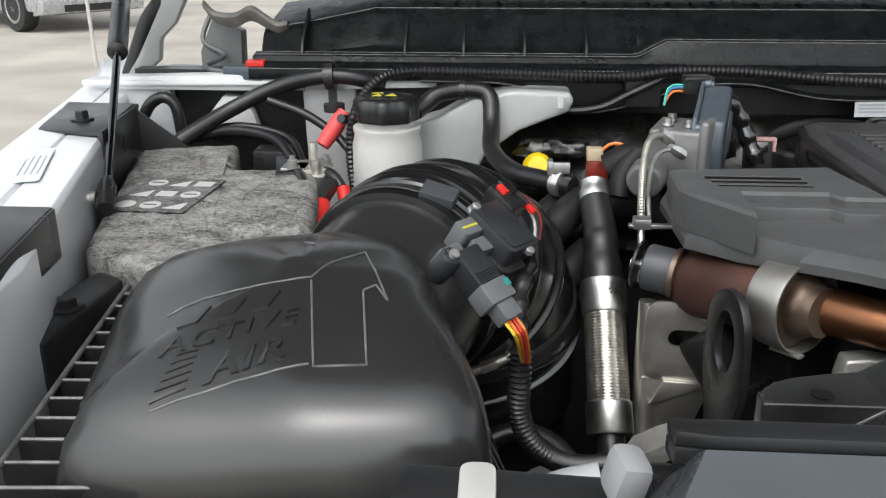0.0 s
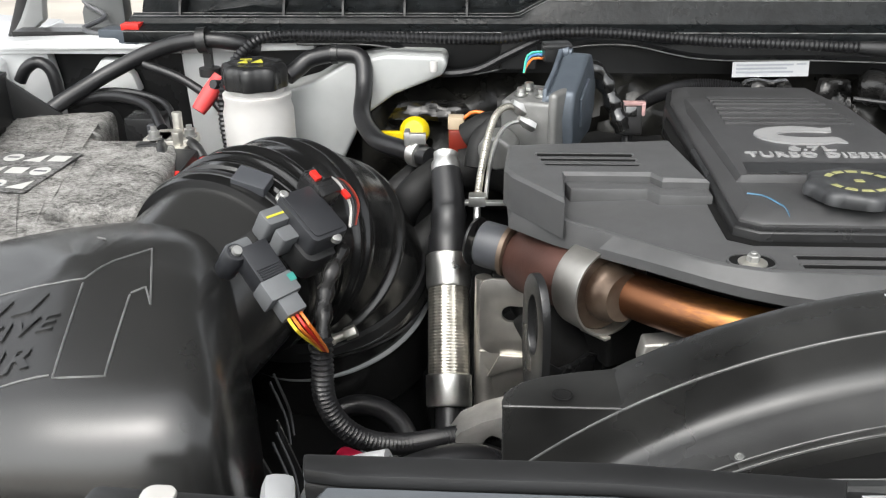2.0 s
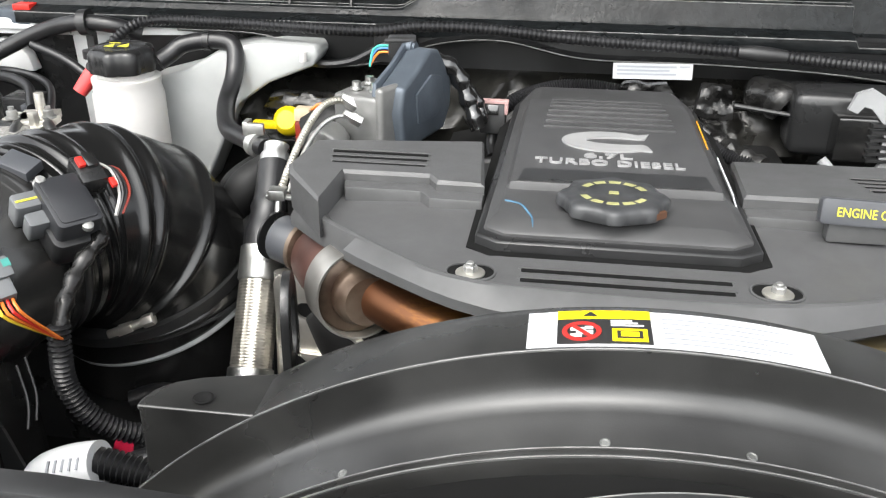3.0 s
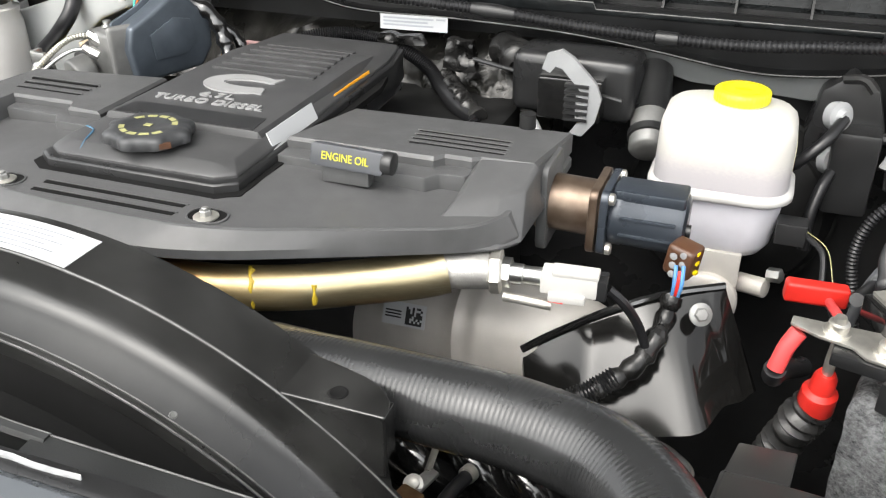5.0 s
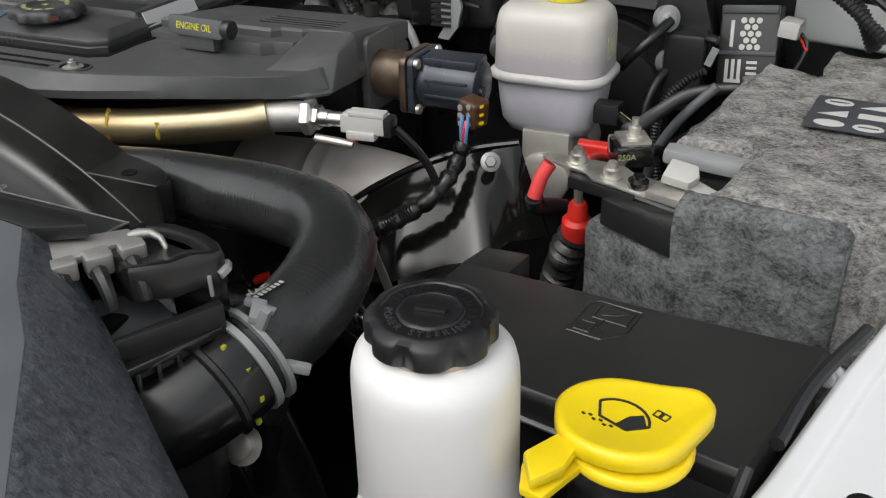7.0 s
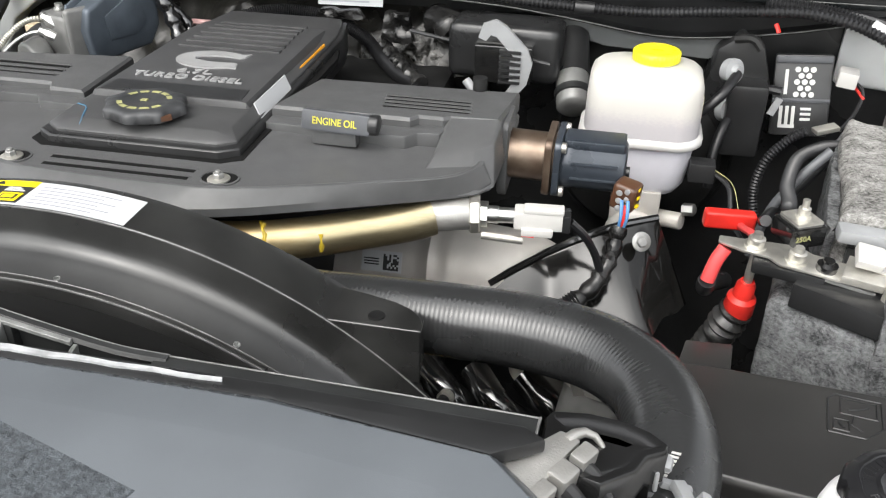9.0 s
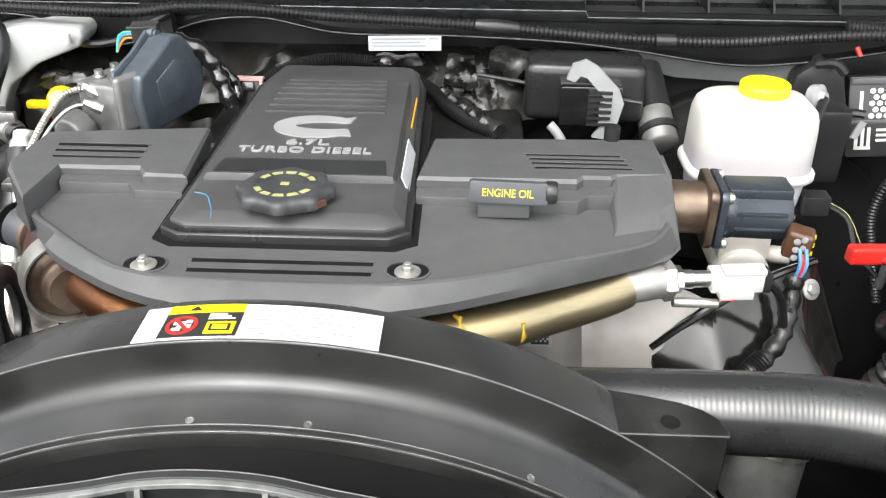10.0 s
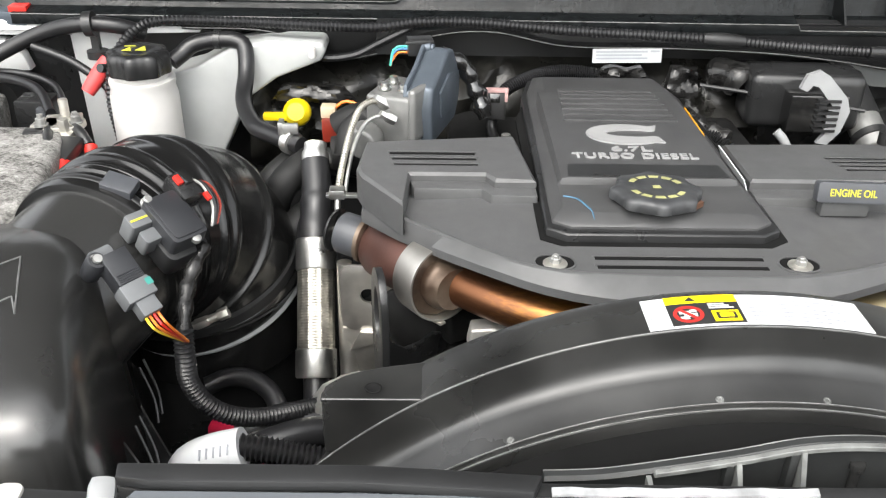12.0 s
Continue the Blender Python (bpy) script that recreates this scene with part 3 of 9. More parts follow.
prism(bm, [(-0.555, 1.235), (-0.531, 1.240), (-0.494, 1.268), (-0.490, 1.299), (-0.466, 1.321), (-0.445, 1.36), (-0.43, 1.43), (-0.465, 1.43), (-0.486, 1.347), (-0.528, 1.272)], 0, 0.02, m)
prism(bm, [(-0.56, 1.235), (-0.30, 1.235), (-0.30, 1.256), (-0.48, 1.262)], 0, 0.06, m)
solo("body_corner", bm, PALEMET, "white body corner beside the cowl, greyed for shade", "body panel", kind="structure", bevel=0.006)
bm = nb()
prism(bm, [(-0.424, 1.25), (-0.364, 1.25), (-0.362, 1.314), (-0.404, 1.330), (-0.424, 1.285)], 0, 0.03, xz(1.285))
solo("cowl_end", bm, MIDGREY, "grey metal end of the cowl box", "body panel", kind="structure", bevel=0.004)
bm = nb()
tube(bm, [(-0.560, 1.32, 1.235), (-0.546, 1.32, 1.265), (-0.522, 1.32, 1.318), (-0.493, 1.32, 1.355), (-0.45, 1.34, 1.43)], 0.013, 10)
solo("hood_seal", bm, RUBBER, "black rubber weather seal at the body corner", "seal", kind="structure")
# open hood, hinged at the cowl
bm = nb()
prism(bm, [(1.50, 1.50), (0.82, 2.46), (0.79, 2.44), (1.47, 1.47)], -0.64, 1.62, frame_on((0, 0, 0), (0, 1, 0), (0, 0, 1)))
solo("hood", bm, DULL, "raised hood with a black padded underside", "hood", kind="structure", bevel=0.004)

# ---- front panel over the radiator ----
front = thing("radiator_top_panel", "slate grey textured panel over the radiator", "panel", (0.46, 0.2, 1.2))
bm = nb()
crease = [(0.085, 0.3045), (0.20, 0.3035), (0.46, 0.296), (0.72, 0.294), (0.845, 0.280), (0.892, 0.233), (0.933, 0.200), (1.005, 0.124), (1.035, 0.088), (1.06, 0.02), (1.06, -0.10), (-0.06, -0.10), (-0.06, 0.05), (0.03, 0.18)]
outer = [(0.068, 0.318), (0.20, 0.312), (0.46, 0.303), (0.72, 0.303), (0.852, 0.297), (0.912, 0.264), (0.974, 0.223), (1.030, 0.186), (1.062, 0.168), (1.13, 0.06), (1.14, -0.10), (-0.10, -0.10), (-0.10, 0.05), (0.01, 0.19)]
lowz = [1.225, 1.250, 1.252, 1.252, 1.235, 1.212, 1.200, 1.197, 1.196, 1.19, 1.18, 1.18, 1.19, 1.20]


def fall(p):
    return 0.10 * max(0, 0.12 - p[1])


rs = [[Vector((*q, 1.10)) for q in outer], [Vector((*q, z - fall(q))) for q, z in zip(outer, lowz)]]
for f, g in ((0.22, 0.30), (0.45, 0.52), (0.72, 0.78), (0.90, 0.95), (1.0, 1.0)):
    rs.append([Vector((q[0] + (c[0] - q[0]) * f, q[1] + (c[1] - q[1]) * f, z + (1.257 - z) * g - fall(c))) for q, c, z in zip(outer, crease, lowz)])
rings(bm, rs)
# the shade of the slope is put into the skirt's colour
part("panel_skirt", bm, SLATE2, front, "coarse rain speckled skirt, darkened for shade", angle=60)
bm = nb()
rings(bm, [[Vector((c[0], c[1], 1.2572 - fall(c))) for c in crease], [Vector((0.5 + (c[0] - 0.5) * 0.97, c[1] * 0.96, 1.2578 - fall(c))) for c in crease], [Vector((0.5 + (c[0] - 0.5) * 0.86, c[1] * 0.80, 1.2560 - fall(c))) for c in crease]])
part("panel_skin", bm, SLATE, front, angle=60)
bm = nb()
prism(bm, [(0.072, 0.320), (0.074, 0.309), (0.092, 0.306), (0.20, 0.3055), (0.29, 0.2985), (0.46, 0.2985), (0.72, 0.2985), (0.845, 0.283), (0.872, 0.300), (0.86, 0.308), (0.72, 0.312), (0.46, 0.312), (0.30, 0.314), (0.20, 0.3195)], 1.246, 1.2555)
part("edge_seal", bm, PLASTIC, front, "black rubber edge seal", bevel=0.002)
prism_l = nb()
prism(prism_l, [(0.072, 0.320), (0.074, 0.309), (0.092, 0.306), (0.20, 0.3055), (0.290, 0.2990), (0.296, 0.3125), (0.20, 0.3195)], 1.2556, 1.2625)
part("seal_bead", prism_l, PLASTIC, front, bevel=0.002)
for x0, x1 in ((0.300, 0.440), (0.505, 0.690)):
    bm = nb()
    rs = []
    for k in range(15):
        x = x0 + (x1 - x0) * k / 14
        w = 0.0024 * (1.0 if x1 < 0.5 else 1.0 - 0.055 * k)
        y = 0.3055 + 0.0006 * math.sin(k * 1.9)
        rs.append([Vector((x, y - w, 1.2556)), Vector((x, y - w * 0.8, 1.2570)), Vector((x, y + w * 0.8, 1.2584)), Vector((x, y + w, 1.2556))])
    rings(bm, rs)
    part("bright_strip", bm, FOAM, front, "pale foam strip on the seal")

# ---- arched radiator support with pockets ----
arch = thing("radiator_support", "black arched plastic radiator support with pockets", "support", (0.47, 0.33, 1.2))
ar = [(-0.170, 1.2405), (-0.140, 1.2420), (-0.113, 1.2465), (-0.065, 1.2565), (-0.031, 1.2650), (0.0, 1.2675), (0.031, 1.2650), (0.065, 1.2565), (0.113, 1.2465), (0.140, 1.2420), (0.170, 1.2405)]
c = spline([(0.470 + dx, 0.330, z) for dx, z in ar], 0.006)
bm = nb()
rings(bm, [[p + Vector((0, 0.001, -0.001)), p + Vector((0, 0.003, 0.0012)), p + Vector((0, 0.007, 0.0014)), p + Vector((0, 0.0085, -0.0010)), p + Vector((0, 0.011, -0.060)), p + Vector((0, 0.004, -0.060)), p + Vector((0, 0.004, -0.004))] for p in c])
part("arch_wall", bm, MATTSUP, arch, angle=40)
# edge highlight of the arch as a pale tube
part("back_edge", tube(nb(), [p + Vector((0, 0.0078, 0.0008)) for p in c], 0.0005, 6, raw=True), GLINT, arch, "painted highlight along the back edge")
rim = [p for p in c if abs(p.x - 0.470) < 0.114]
bm = nb()
rings(bm, [[p + Vector((0, -0.0016, -0.0024)), p + Vector((0, -0.0016, 0.0008)), p + Vector((0, 0.0016, 0.0014)), p + Vector((0, 0.0016, -0.0024))] for p in rim])
part("rim", bm, PALERIM, arch, "pale rim of the pockets", bevel=0.0004, segs=1)
for dx, z in ((-0.113, 1.2460), (-0.065, 1.2560), (-0.031, 1.2645), (0.031, 1.2645), (0.065, 1.2560), (0.113, 1.2460)):
    bm = nb()
    x = 0.470 + dx
    rings(bm, [[Vector((x + o, 0.3295, z)), Vector((x + o, 0.3275, z)), Vector((x + o, 0.3190, 1.2440)), Vector((x + o, 0.3190, 1.2300)), Vector((x + o, 0.3290, 1.2300))] for o in (-0.0014, 0.0014)])
    part("pocket_post", bm, PALERIM, arch, "pale post of the pockets")
    if abs(dx) < 0.1:
        bm = nb()
        box(bm, (x + (0.004 if dx > 0 else -0.004), 0.334, z - 0.016), (0.005, 0.012, 0.028))
        part("pocket_web", bm, MATTSUP, arch, bevel=0.001)
bm = nb()
box(bm, (0.470, 0.332, 1.229), (0.226, 0.024, 0.006))
part("pocket_floor", bm, MATTSUP, arch, bevel=0.001)
part("pocket_ledge", tube(nb(), [(0.370, 0.340, 1.2440), (0.410, 0.340, 1.2475), (0.470, 0.340, 1.2500), (0.530, 0.340, 1.2475), (0.570, 0.340, 1.2440)], 0.0012, 6), GLINT, arch, "painted pale line on the pocket ledge")
beam = spline([(0.632, 0.3385, 1.2408), (0.70, 0.3380, 1.2400), (0.78, 0.3370, 1.2392), (0.84, 0.3362, 1.2385), (0.866, 0.3358, 1.2380)], 0.012)
bm = nb()
rings(bm, [[Vector((p.x, 0.3105, 1.2370)), Vector((p.x, 0.3125, 1.2395)), p + Vector((0, -0.0022, 0.0)), p + Vector((0, -0.0004, -0.0012)), p + Vector((0, 0.0030, -0.055)), Vector((p.x, 0.3105, 1.180))] for p in beam])
part("beam", bm, MATTSUP, arch, "black top beam", angle=40)
# pale tubes paint the highlights on the beam's edges
part("beam_edge", tube(nb(), [p + Vector((0, -0.0010, 0.0)) for p in beam], 0.0006, 6, raw=True), GLINT, arch, "painted highlight along the beam edge")
part("beam_notch", tube(nb(), [(0.866, 0.3352, 1.2382), (0.8655, 0.326, 1.2388), (0.8650, 0.3135, 1.2392)], 0.0009, 6, raw=True), GLINT, arch, "painted highlight at the end of the beam")
part("pin", lathe(nb(), [(0.0030, 0), (0.0030, 0.014), (0.0044, 0.015), (0.0044, 0.019)], pose(0.473, 0.333, 1.234), 12), SHROUD, arch)

# ---- fan shroud ----
SX, SZ = 0.463, 0.816
shroud = thing("fan_shroud", "black glossy plastic fan shroud with a warning label", "fan shroud", (SX, 0.45, SZ))
bm = nb()
prof = [(0.515, 0.430), (0.510, 0.438), (0.500, 0.4402), (0.4622, 0.4402), (0.4606, 0.4392), (0.4596, 0.432), (0.4588, 0.425), (0.4576, 0.4195), (0.4552, 0.4148), (0.4518, 0.4116), (0.4475, 0.4097), (0.4430, 0.4086), (0.4418, 0.4080), (0.4255, 0.4040),
        (0.4248, 0.4050), (0.4232, 0.4046), (0.4224, 0.4022), (0.4206, 0.4032), (0.4190, 0.4026), (0.4180, 0.3990), (0.4180, 0.392), (0.43, 0.390), (0.515, 0.40)]
rs = []
for i in range(97):
    a = radians(2 + 176 * i / 96)
    w = max(0.06, min(1.0, (90 - abs(math.degrees(a) - 90) - 46) / 4))
    rs.append([Vector((SX + r * math.cos(a), y if y < 0.4622 else 0.4622 + (y - 0.4622) * w, SZ + r * math.sin(a))) for y, r in prof])
rings(bm, rs)
part("shroud_ring", bm, SHROUD, shroud, angle=30)
# inner cone of the shroud, its shade painted as black
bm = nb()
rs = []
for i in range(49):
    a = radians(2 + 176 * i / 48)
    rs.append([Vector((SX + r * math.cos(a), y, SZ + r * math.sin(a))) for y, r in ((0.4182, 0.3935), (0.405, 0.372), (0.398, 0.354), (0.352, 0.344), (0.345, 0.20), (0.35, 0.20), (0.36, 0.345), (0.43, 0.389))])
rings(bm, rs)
part("throat", bm, SHADE, shroud, "throat behind the radiator, blackened for shade", angle=40)
for sx in (-1, 1):
    bm = nb()
    o = SX + sx * 0.267
    pts = [(o - sx * 0.060, 0.462), (o + sx * 0.037, 0.462), (o + sx * 0.037, 0.469), (o + sx * 0.033, 0.480), (o + sx * 0.024, 0.489), (o + sx * 0.010, 0.496), (o - sx * 0.012, 0.502), (o - sx * 0.060, 0.512)]
    prism(bm, pts if sx > 0 else pts[::-1], 1.186, 1.190)
    box(bm, (o - sx * 0.012, 0.464, 1.165), (0.096, 0.004, 0.048))
    box(bm, (o + sx * 0.034, 0.472, 1.170), (0.004, 0.018, 0.036), rot(0, 0, sx * 4))
    br = part("bracket", bm, SHROUD, shroud, bevel=0.0035, segs=4)
    # hole drawn as a black disc, shade as colour
    bm = nb()
    lathe(bm, [(0.0052, 0.0), (0.0064, 0.0006), (0.0052, 0.0010), (0.0040, 0.0002)], Matrix.Translation((o + sx * 0.0, 0.474, 1.1902)), 20)
    part("bracket_hole", bm, SHADE, br)
for a in (44.5, 64.5, 84.6, 94.8, 115.0, 135.0):
    bm = nb()
    t = radians(a)
    p = Vector((SX + 0.4045 * math.cos(t), 0.4285, SZ + 0.4045 * math.sin(t)))
    lathe(bm, [(0.0028, 0), (0.0028, 0.0006), (0.0022, 0.0009), (0.0015, 0.0003)], align(p, p + Vector((math.cos(t), -0.2, math.sin(t)))), 14)
    part("rivet", bm, PALERIM, shroud)


# highlights on the shroud's sharp edges, put in as pale arcs
for y_, r_, w_ in ((0.4612, 0.4399, 0.0005), (0.4242, 0.4051, 0.0005), (0.4200, 0.4032, 0.0005)):
    arc = [Vector((SX + r_ * math.cos(radians(a)), y_, SZ + r_ * math.sin(radians(a)))) for a in range(20, 161, 2)]
    part("glint_line", tube(nb(), arc, w_, 6, raw=True), GLINT, shroud, "painted highlight along the shroud edge")


def on_shroud(x, y, h=0.0012):
    """A point on the label band of the shroud."""
    r = 0.4405 + h
    return Vector((x, y, SZ + math.sqrt(r * r - (x - SX) ** 2)))


def band_patch(x0, x1, y0, y1, h, n=10):
    bm2 = nb()
    rs2 = []
    for i in range(n + 1):
        x = x0 + (x1 - x0) * i / n
        rs2.append([on_shroud(x, y0, h), on_shroud(x, y1, h), on_shroud(x, y1, h - 0.0006), on_shroud(x, y0, h - 0.0006)])
    return rings(bm2, rs2)


wl = part("warning_label", band_patch(0.386, 0.541, 0.4625, 0.4995, 0.0006), LABELW, shroud, "white and yellow warning label")
part("label_header", band_patch(0.402, 0.452, 0.490, 0.4993, 0.0010), LABELY, wl)
part("label_panel", band_patch(0.402, 0.452, 0.4645, 0.490, 0.0010), INK, wl)
disc = [(0.415 + 0.0105 * math.cos(a), 0.4765 + 0.0100 * math.sin(a)) for a in (2 * math.pi * i / 28 for i in range(28))]
hole = [(0.415 + 0.0078 * math.cos(a), 0.4765 + 0.0074 * math.sin(a)) for a in (2 * math.pi * i / 28 for i in range(28))]
b3 = nb()
rings(b3, [[on_shroud(x, y, 0.0010) for x, y in disc], [on_shroud(x, y, 0.0016) for x, y in disc], [on_shroud(x, y, 0.0016) for x, y in hole], [on_shroud(x, y, 0.0010) for x, y in hole]], closed=True)
part("label_pictogram", b3, REDINK, wl, "red prohibition ring")
b3 = nb()
rings(b3, [[on_shroud(x, y, h_) for x, y in ((0.4085, 0.4825), (0.4105, 0.4840), (0.4215, 0.4705), (0.4195, 0.4690))] for h_ in (0.0010, 0.0017)])
part("label_pictogram", b3, REDINK, wl, "red cross bar")
for x_, y_, w_, v_ in ((0.413, 0.479, 0.0040, 0.0016), (0.4165, 0.4755, 0.0045, 0.0020), (0.412, 0.4725, 0.0030, 0.0016), (0.419, 0.4805, 0.0022, 0.0014)):
    part("label_pictogram", band_patch(x_ - w_, x_ + w_, y_ - v_, y_ + v_, 0.0013, 3), WINK, wl)
part("label_pictogram", band_patch(0.431, 0.4495, 0.4665, 0.479, 0.0014), LABELY, wl)
part("label_pictogram", band_patch(0.4335, 0.4470, 0.4690, 0.4765, 0.0017), INK, wl)
part("label_pictogram", band_patch(0.4355, 0.4450, 0.4705, 0.4750, 0.0020), LABELY, wl)
for k in range(3):
    part("label_bar", band_patch(0.4305, 0.4480 - 0.003 * k, 0.4822 + 0.0024 * k, 0.4834 + 0.0024 * k, 0.0014, 3), WINK, wl)
for i in range(10):
    part("label_bar", band_patch(0.389, 0.398, 0.466 + i * 0.003, 0.4672 + i * 0.003, 0.0010, 2), GREYINK, wl)
for i in range(6):
    part("label_bar", band_patch(0.458, 0.512 + 0.012 * (i % 2), 0.4670 + i * 0.0050, 0.4677 + i * 0.0050, 0.0009, 6), FAINT, wl)
b3 = nb()
prism(b3, [(0.416, 0.4925), (0.424, 0.4925), (0.420, 0.4975)], 0, 0.0004, Matrix.Translation((0, 0, on_shroud(0.42, 0.495, 0.0011).z)))
part("label_triangle", b3, INK, wl)

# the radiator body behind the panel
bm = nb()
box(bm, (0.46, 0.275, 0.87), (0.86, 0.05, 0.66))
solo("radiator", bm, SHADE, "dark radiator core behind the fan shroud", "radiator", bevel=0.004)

# ---- engine block below the covers ----
bm = nb()
prism(bm, [(0.30, 0.72), (0.40, 0.66), (0.52, 0.66), (0.60, 0.74), (0.60, 1.02), (0.26, 1.02)], 0.54, 1.155)
box(bm, (0.46, 1.06, 0.90), (0.40, 0.2, 0.5))
box(bm, (0.30, 0.68, 0.95), (0.12, 0.10, 0.16))
solo("engine_block", bm, DULL, "dark cast iron diesel engine block", "engine block", at=(0.45, 0.8, 0.54), bevel=0.01)

# ---- plastic engine cover ----
cover = thing("engine_cover", "matt graphite plastic engine cover with louvres", "engine cover", (0.45, 0.75, 1.2))
bm = nb()
low = [(0.168, 0.745), (0.205, 0.700), (0.258, 0.628), (0.342, 0.574), (0.44, 0.560), (0.545, 0.566), (0.66, 0.622), (0.765, 0.682), (0.779, 0.705), (0.783, 0.80), (0.783, 0.875), (0.166, 0.86)]
top = [(0.178, 0.756), (0.213, 0.690), (0.270, 0.636), (0.330, 0.588), (0.44, 0.580), (0.560, 0.582), (0.668, 0.632), (0.752, 0.672), (0.770, 0.705), (0.772, 0.80), (0.772, 0.868), (0.176, 0.855)]
lz = [1.186, 1.190, 1.206, 1.204, 1.201, 1.201, 1.197, 1.190, 1.188, 1.188, 1.188, 1.186]


def soften(seq, i0, i1):
    """Cut the corners i0 to i1 of an outline."""
    out2 = list(seq[:i0])
    for i in range(i0, i1 + 1):
        for j in (i - 1, i + 1):
            p, q = seq[i], seq[j]
            out2.append(tuple(u + (v - u) * 0.22 for u, v in zip(p, q)))
    return out2 + list(seq[i1 + 1:])


FLOOR = 1.2185
low3, top3 = [(*p, z) for p, z in zip(low, lz)], [(*p, 0.0) for p in top]
for k0, k1 in ((2, 7), (2, 13)):
    low3, top3 = soften(low3, k0, k1), soften(top3, k0, k1)
low, lz, top = [p[:2] for p in low3], [p[2] for p in low3], [p[:2] for p in top3]


def floor_z(x):
    """Height of the recessed floor of the cover: level in the middle, falling to both ends."""
    return FLOOR - 0.009 * max(0.0, min(1.0, (x - 0.56) / 0.18)) - 0.006 * max(0.0, min(1.0, (0.33 - x) / 0.12))


rs = [[Vector((*p, z - 0.002)) for p, z in zip(low, lz)], [Vector((*p, z + 0.006)) for p, z in zip(low, lz)]]
for d, up in ((0.0, 0.0018), (0.0030, 0.0026), (0.0048, 0.0022), (0.0075, 0.0), (0.012, 0.0)):
    rs.append([Vector((p[0], p[1], floor_z(p[0]) + up)) for p in inset(top, d)])
rs.append([Vector((0.45 + (p[0] - 0.45) * 0.5, 0.74 + (p[1] - 0.74) * 0.5, floor_z(0.45 + (p[0] - 0.45) * 0.5))) for p in inset(top, 0.012)])
rings(bm, rs)
part("deck", bm, COVER, cover, angle=24)


def pad(outline, z0, z1, back_drop, yf):
    bm2 = nb()
    def zz(p, z):
        return z - back_drop * max(0, p[1] - yf) / 0.1
    a = inset(outline, 0.0035)
    rings(bm2, [[Vector((*p, z0)) for p in outline], [Vector((*p, zz(p, z1 - 0.003))) for p in outline], [Vector((*p, zz(p, z1))) for p in a]])
    return bm2


left = [(0.211, 0.686), (0.216, 0.752), (0.290, 0.752), (0.298, 0.738), (0.338, 0.738), (0.326, 0.862), (0.168, 0.840), (0.163, 0.765), (0.170, 0.745)]
right = [(0.728, 0.758), (0.764, 0.760), (0.7775, 0.764), (0.782, 0.878), (0.556, 0.866), (0.546, 0.742), (0.690, 0.742), (0.697, 0.752), (0.722, 0.752)]
part("raised_pad", pad(left, 1.20, 1.2345, 0.004, 0.75), COVER, cover, angle=30)
part("raised_pad", pad(right, 1.20, 1.2355, 0.012, 0.75), COVER, cover, angle=30)
bm = nb()
foot_ = [(0.700, 0.648, 1.1925), (0.7655, 0.6815, 1.190), (0.7820, 0.7055, 1.188), (0.7830, 0.765, 1.188), (0.716, 0.765, 1.200), (0.716, 0.700, 1.200)]
crease_ = [(0.7215, 0.693, 1.2140), (0.7600, 0.716, 1.2200), (0.7765, 0.733, 1.2215), (0.7790, 0.765, 1.2300), (0.7235, 0.765, 1.2300), (0.7225, 0.712, 1.2180)]
top_ = [(0.7290, 0.712, 1.2205), (0.7560, 0.722, 1.2225), (0.7725, 0.737, 1.2240), (0.7760, 0.765, 1.2340), (0.7275, 0.765, 1.2340), (0.7275, 0.722, 1.2225)]
rings(bm, [[Vector(p) for p in q] for q in (foot_, crease_, top_)])
part("end_block", bm, COVER, cover, bevel=0.0030, segs=3)
for outline in ([(0.216, 0.752), (0.220, 0.735), (0.285, 0.735), (0.294, 0.722), (0.338, 0.720), (0.338, 0.738), (0.30, 0.745), (0.29, 0.754)],
                [(0.546, 0.742), (0.546, 0.722), (0.690, 0.720), (0.700, 0.732), (0.722, 0.734), (0.728, 0.752), (0.70, 0.754), (0.69, 0.746)]):
    bm = nb()
    prism(bm, outline, 1.208, 1.226)
    part("pad_step", bm, COVER, cover, bevel=0.002)


def slot(x0, x1, y, z, w=0.0030):
    """A louvre: a black bar painted for the shaded slit, between two raised lips."""
    bm2 = nb()
    prism(bm2, quad(x0, y - w / 2, x1, y + w / 2), z - 0.004, z + 0.0004)
    part("louvre", bm2, SHADE, cover)
    bm2 = nb()
    prism(bm2, quad(x0 - 0.002, y + w / 2, x1 + 0.002, y + w / 2 + 0.0016), z - 0.004, z + 0.0012)
    part("louvre_lip", bm2, COVER, cover, bevel=0.0004)


for i, y in enumerate((0.803, 0.7885, 0.774)):
    slot(0.194 + 0.003 * i, 0.281 + 0.001 * i, y, 1.2335)
for i, y in enumerate((0.814, 0.801, 0.788, 0.775)):
    slot(0.648 + 0.002 * i, 0.738 + 0.002 * i, y, 1.2355 - 0.12 * (y - 0.75), 0.0026)
for y in (0.6165, 0.6015):
    slot(0.376, 0.520, y, FLOOR, 0.005)
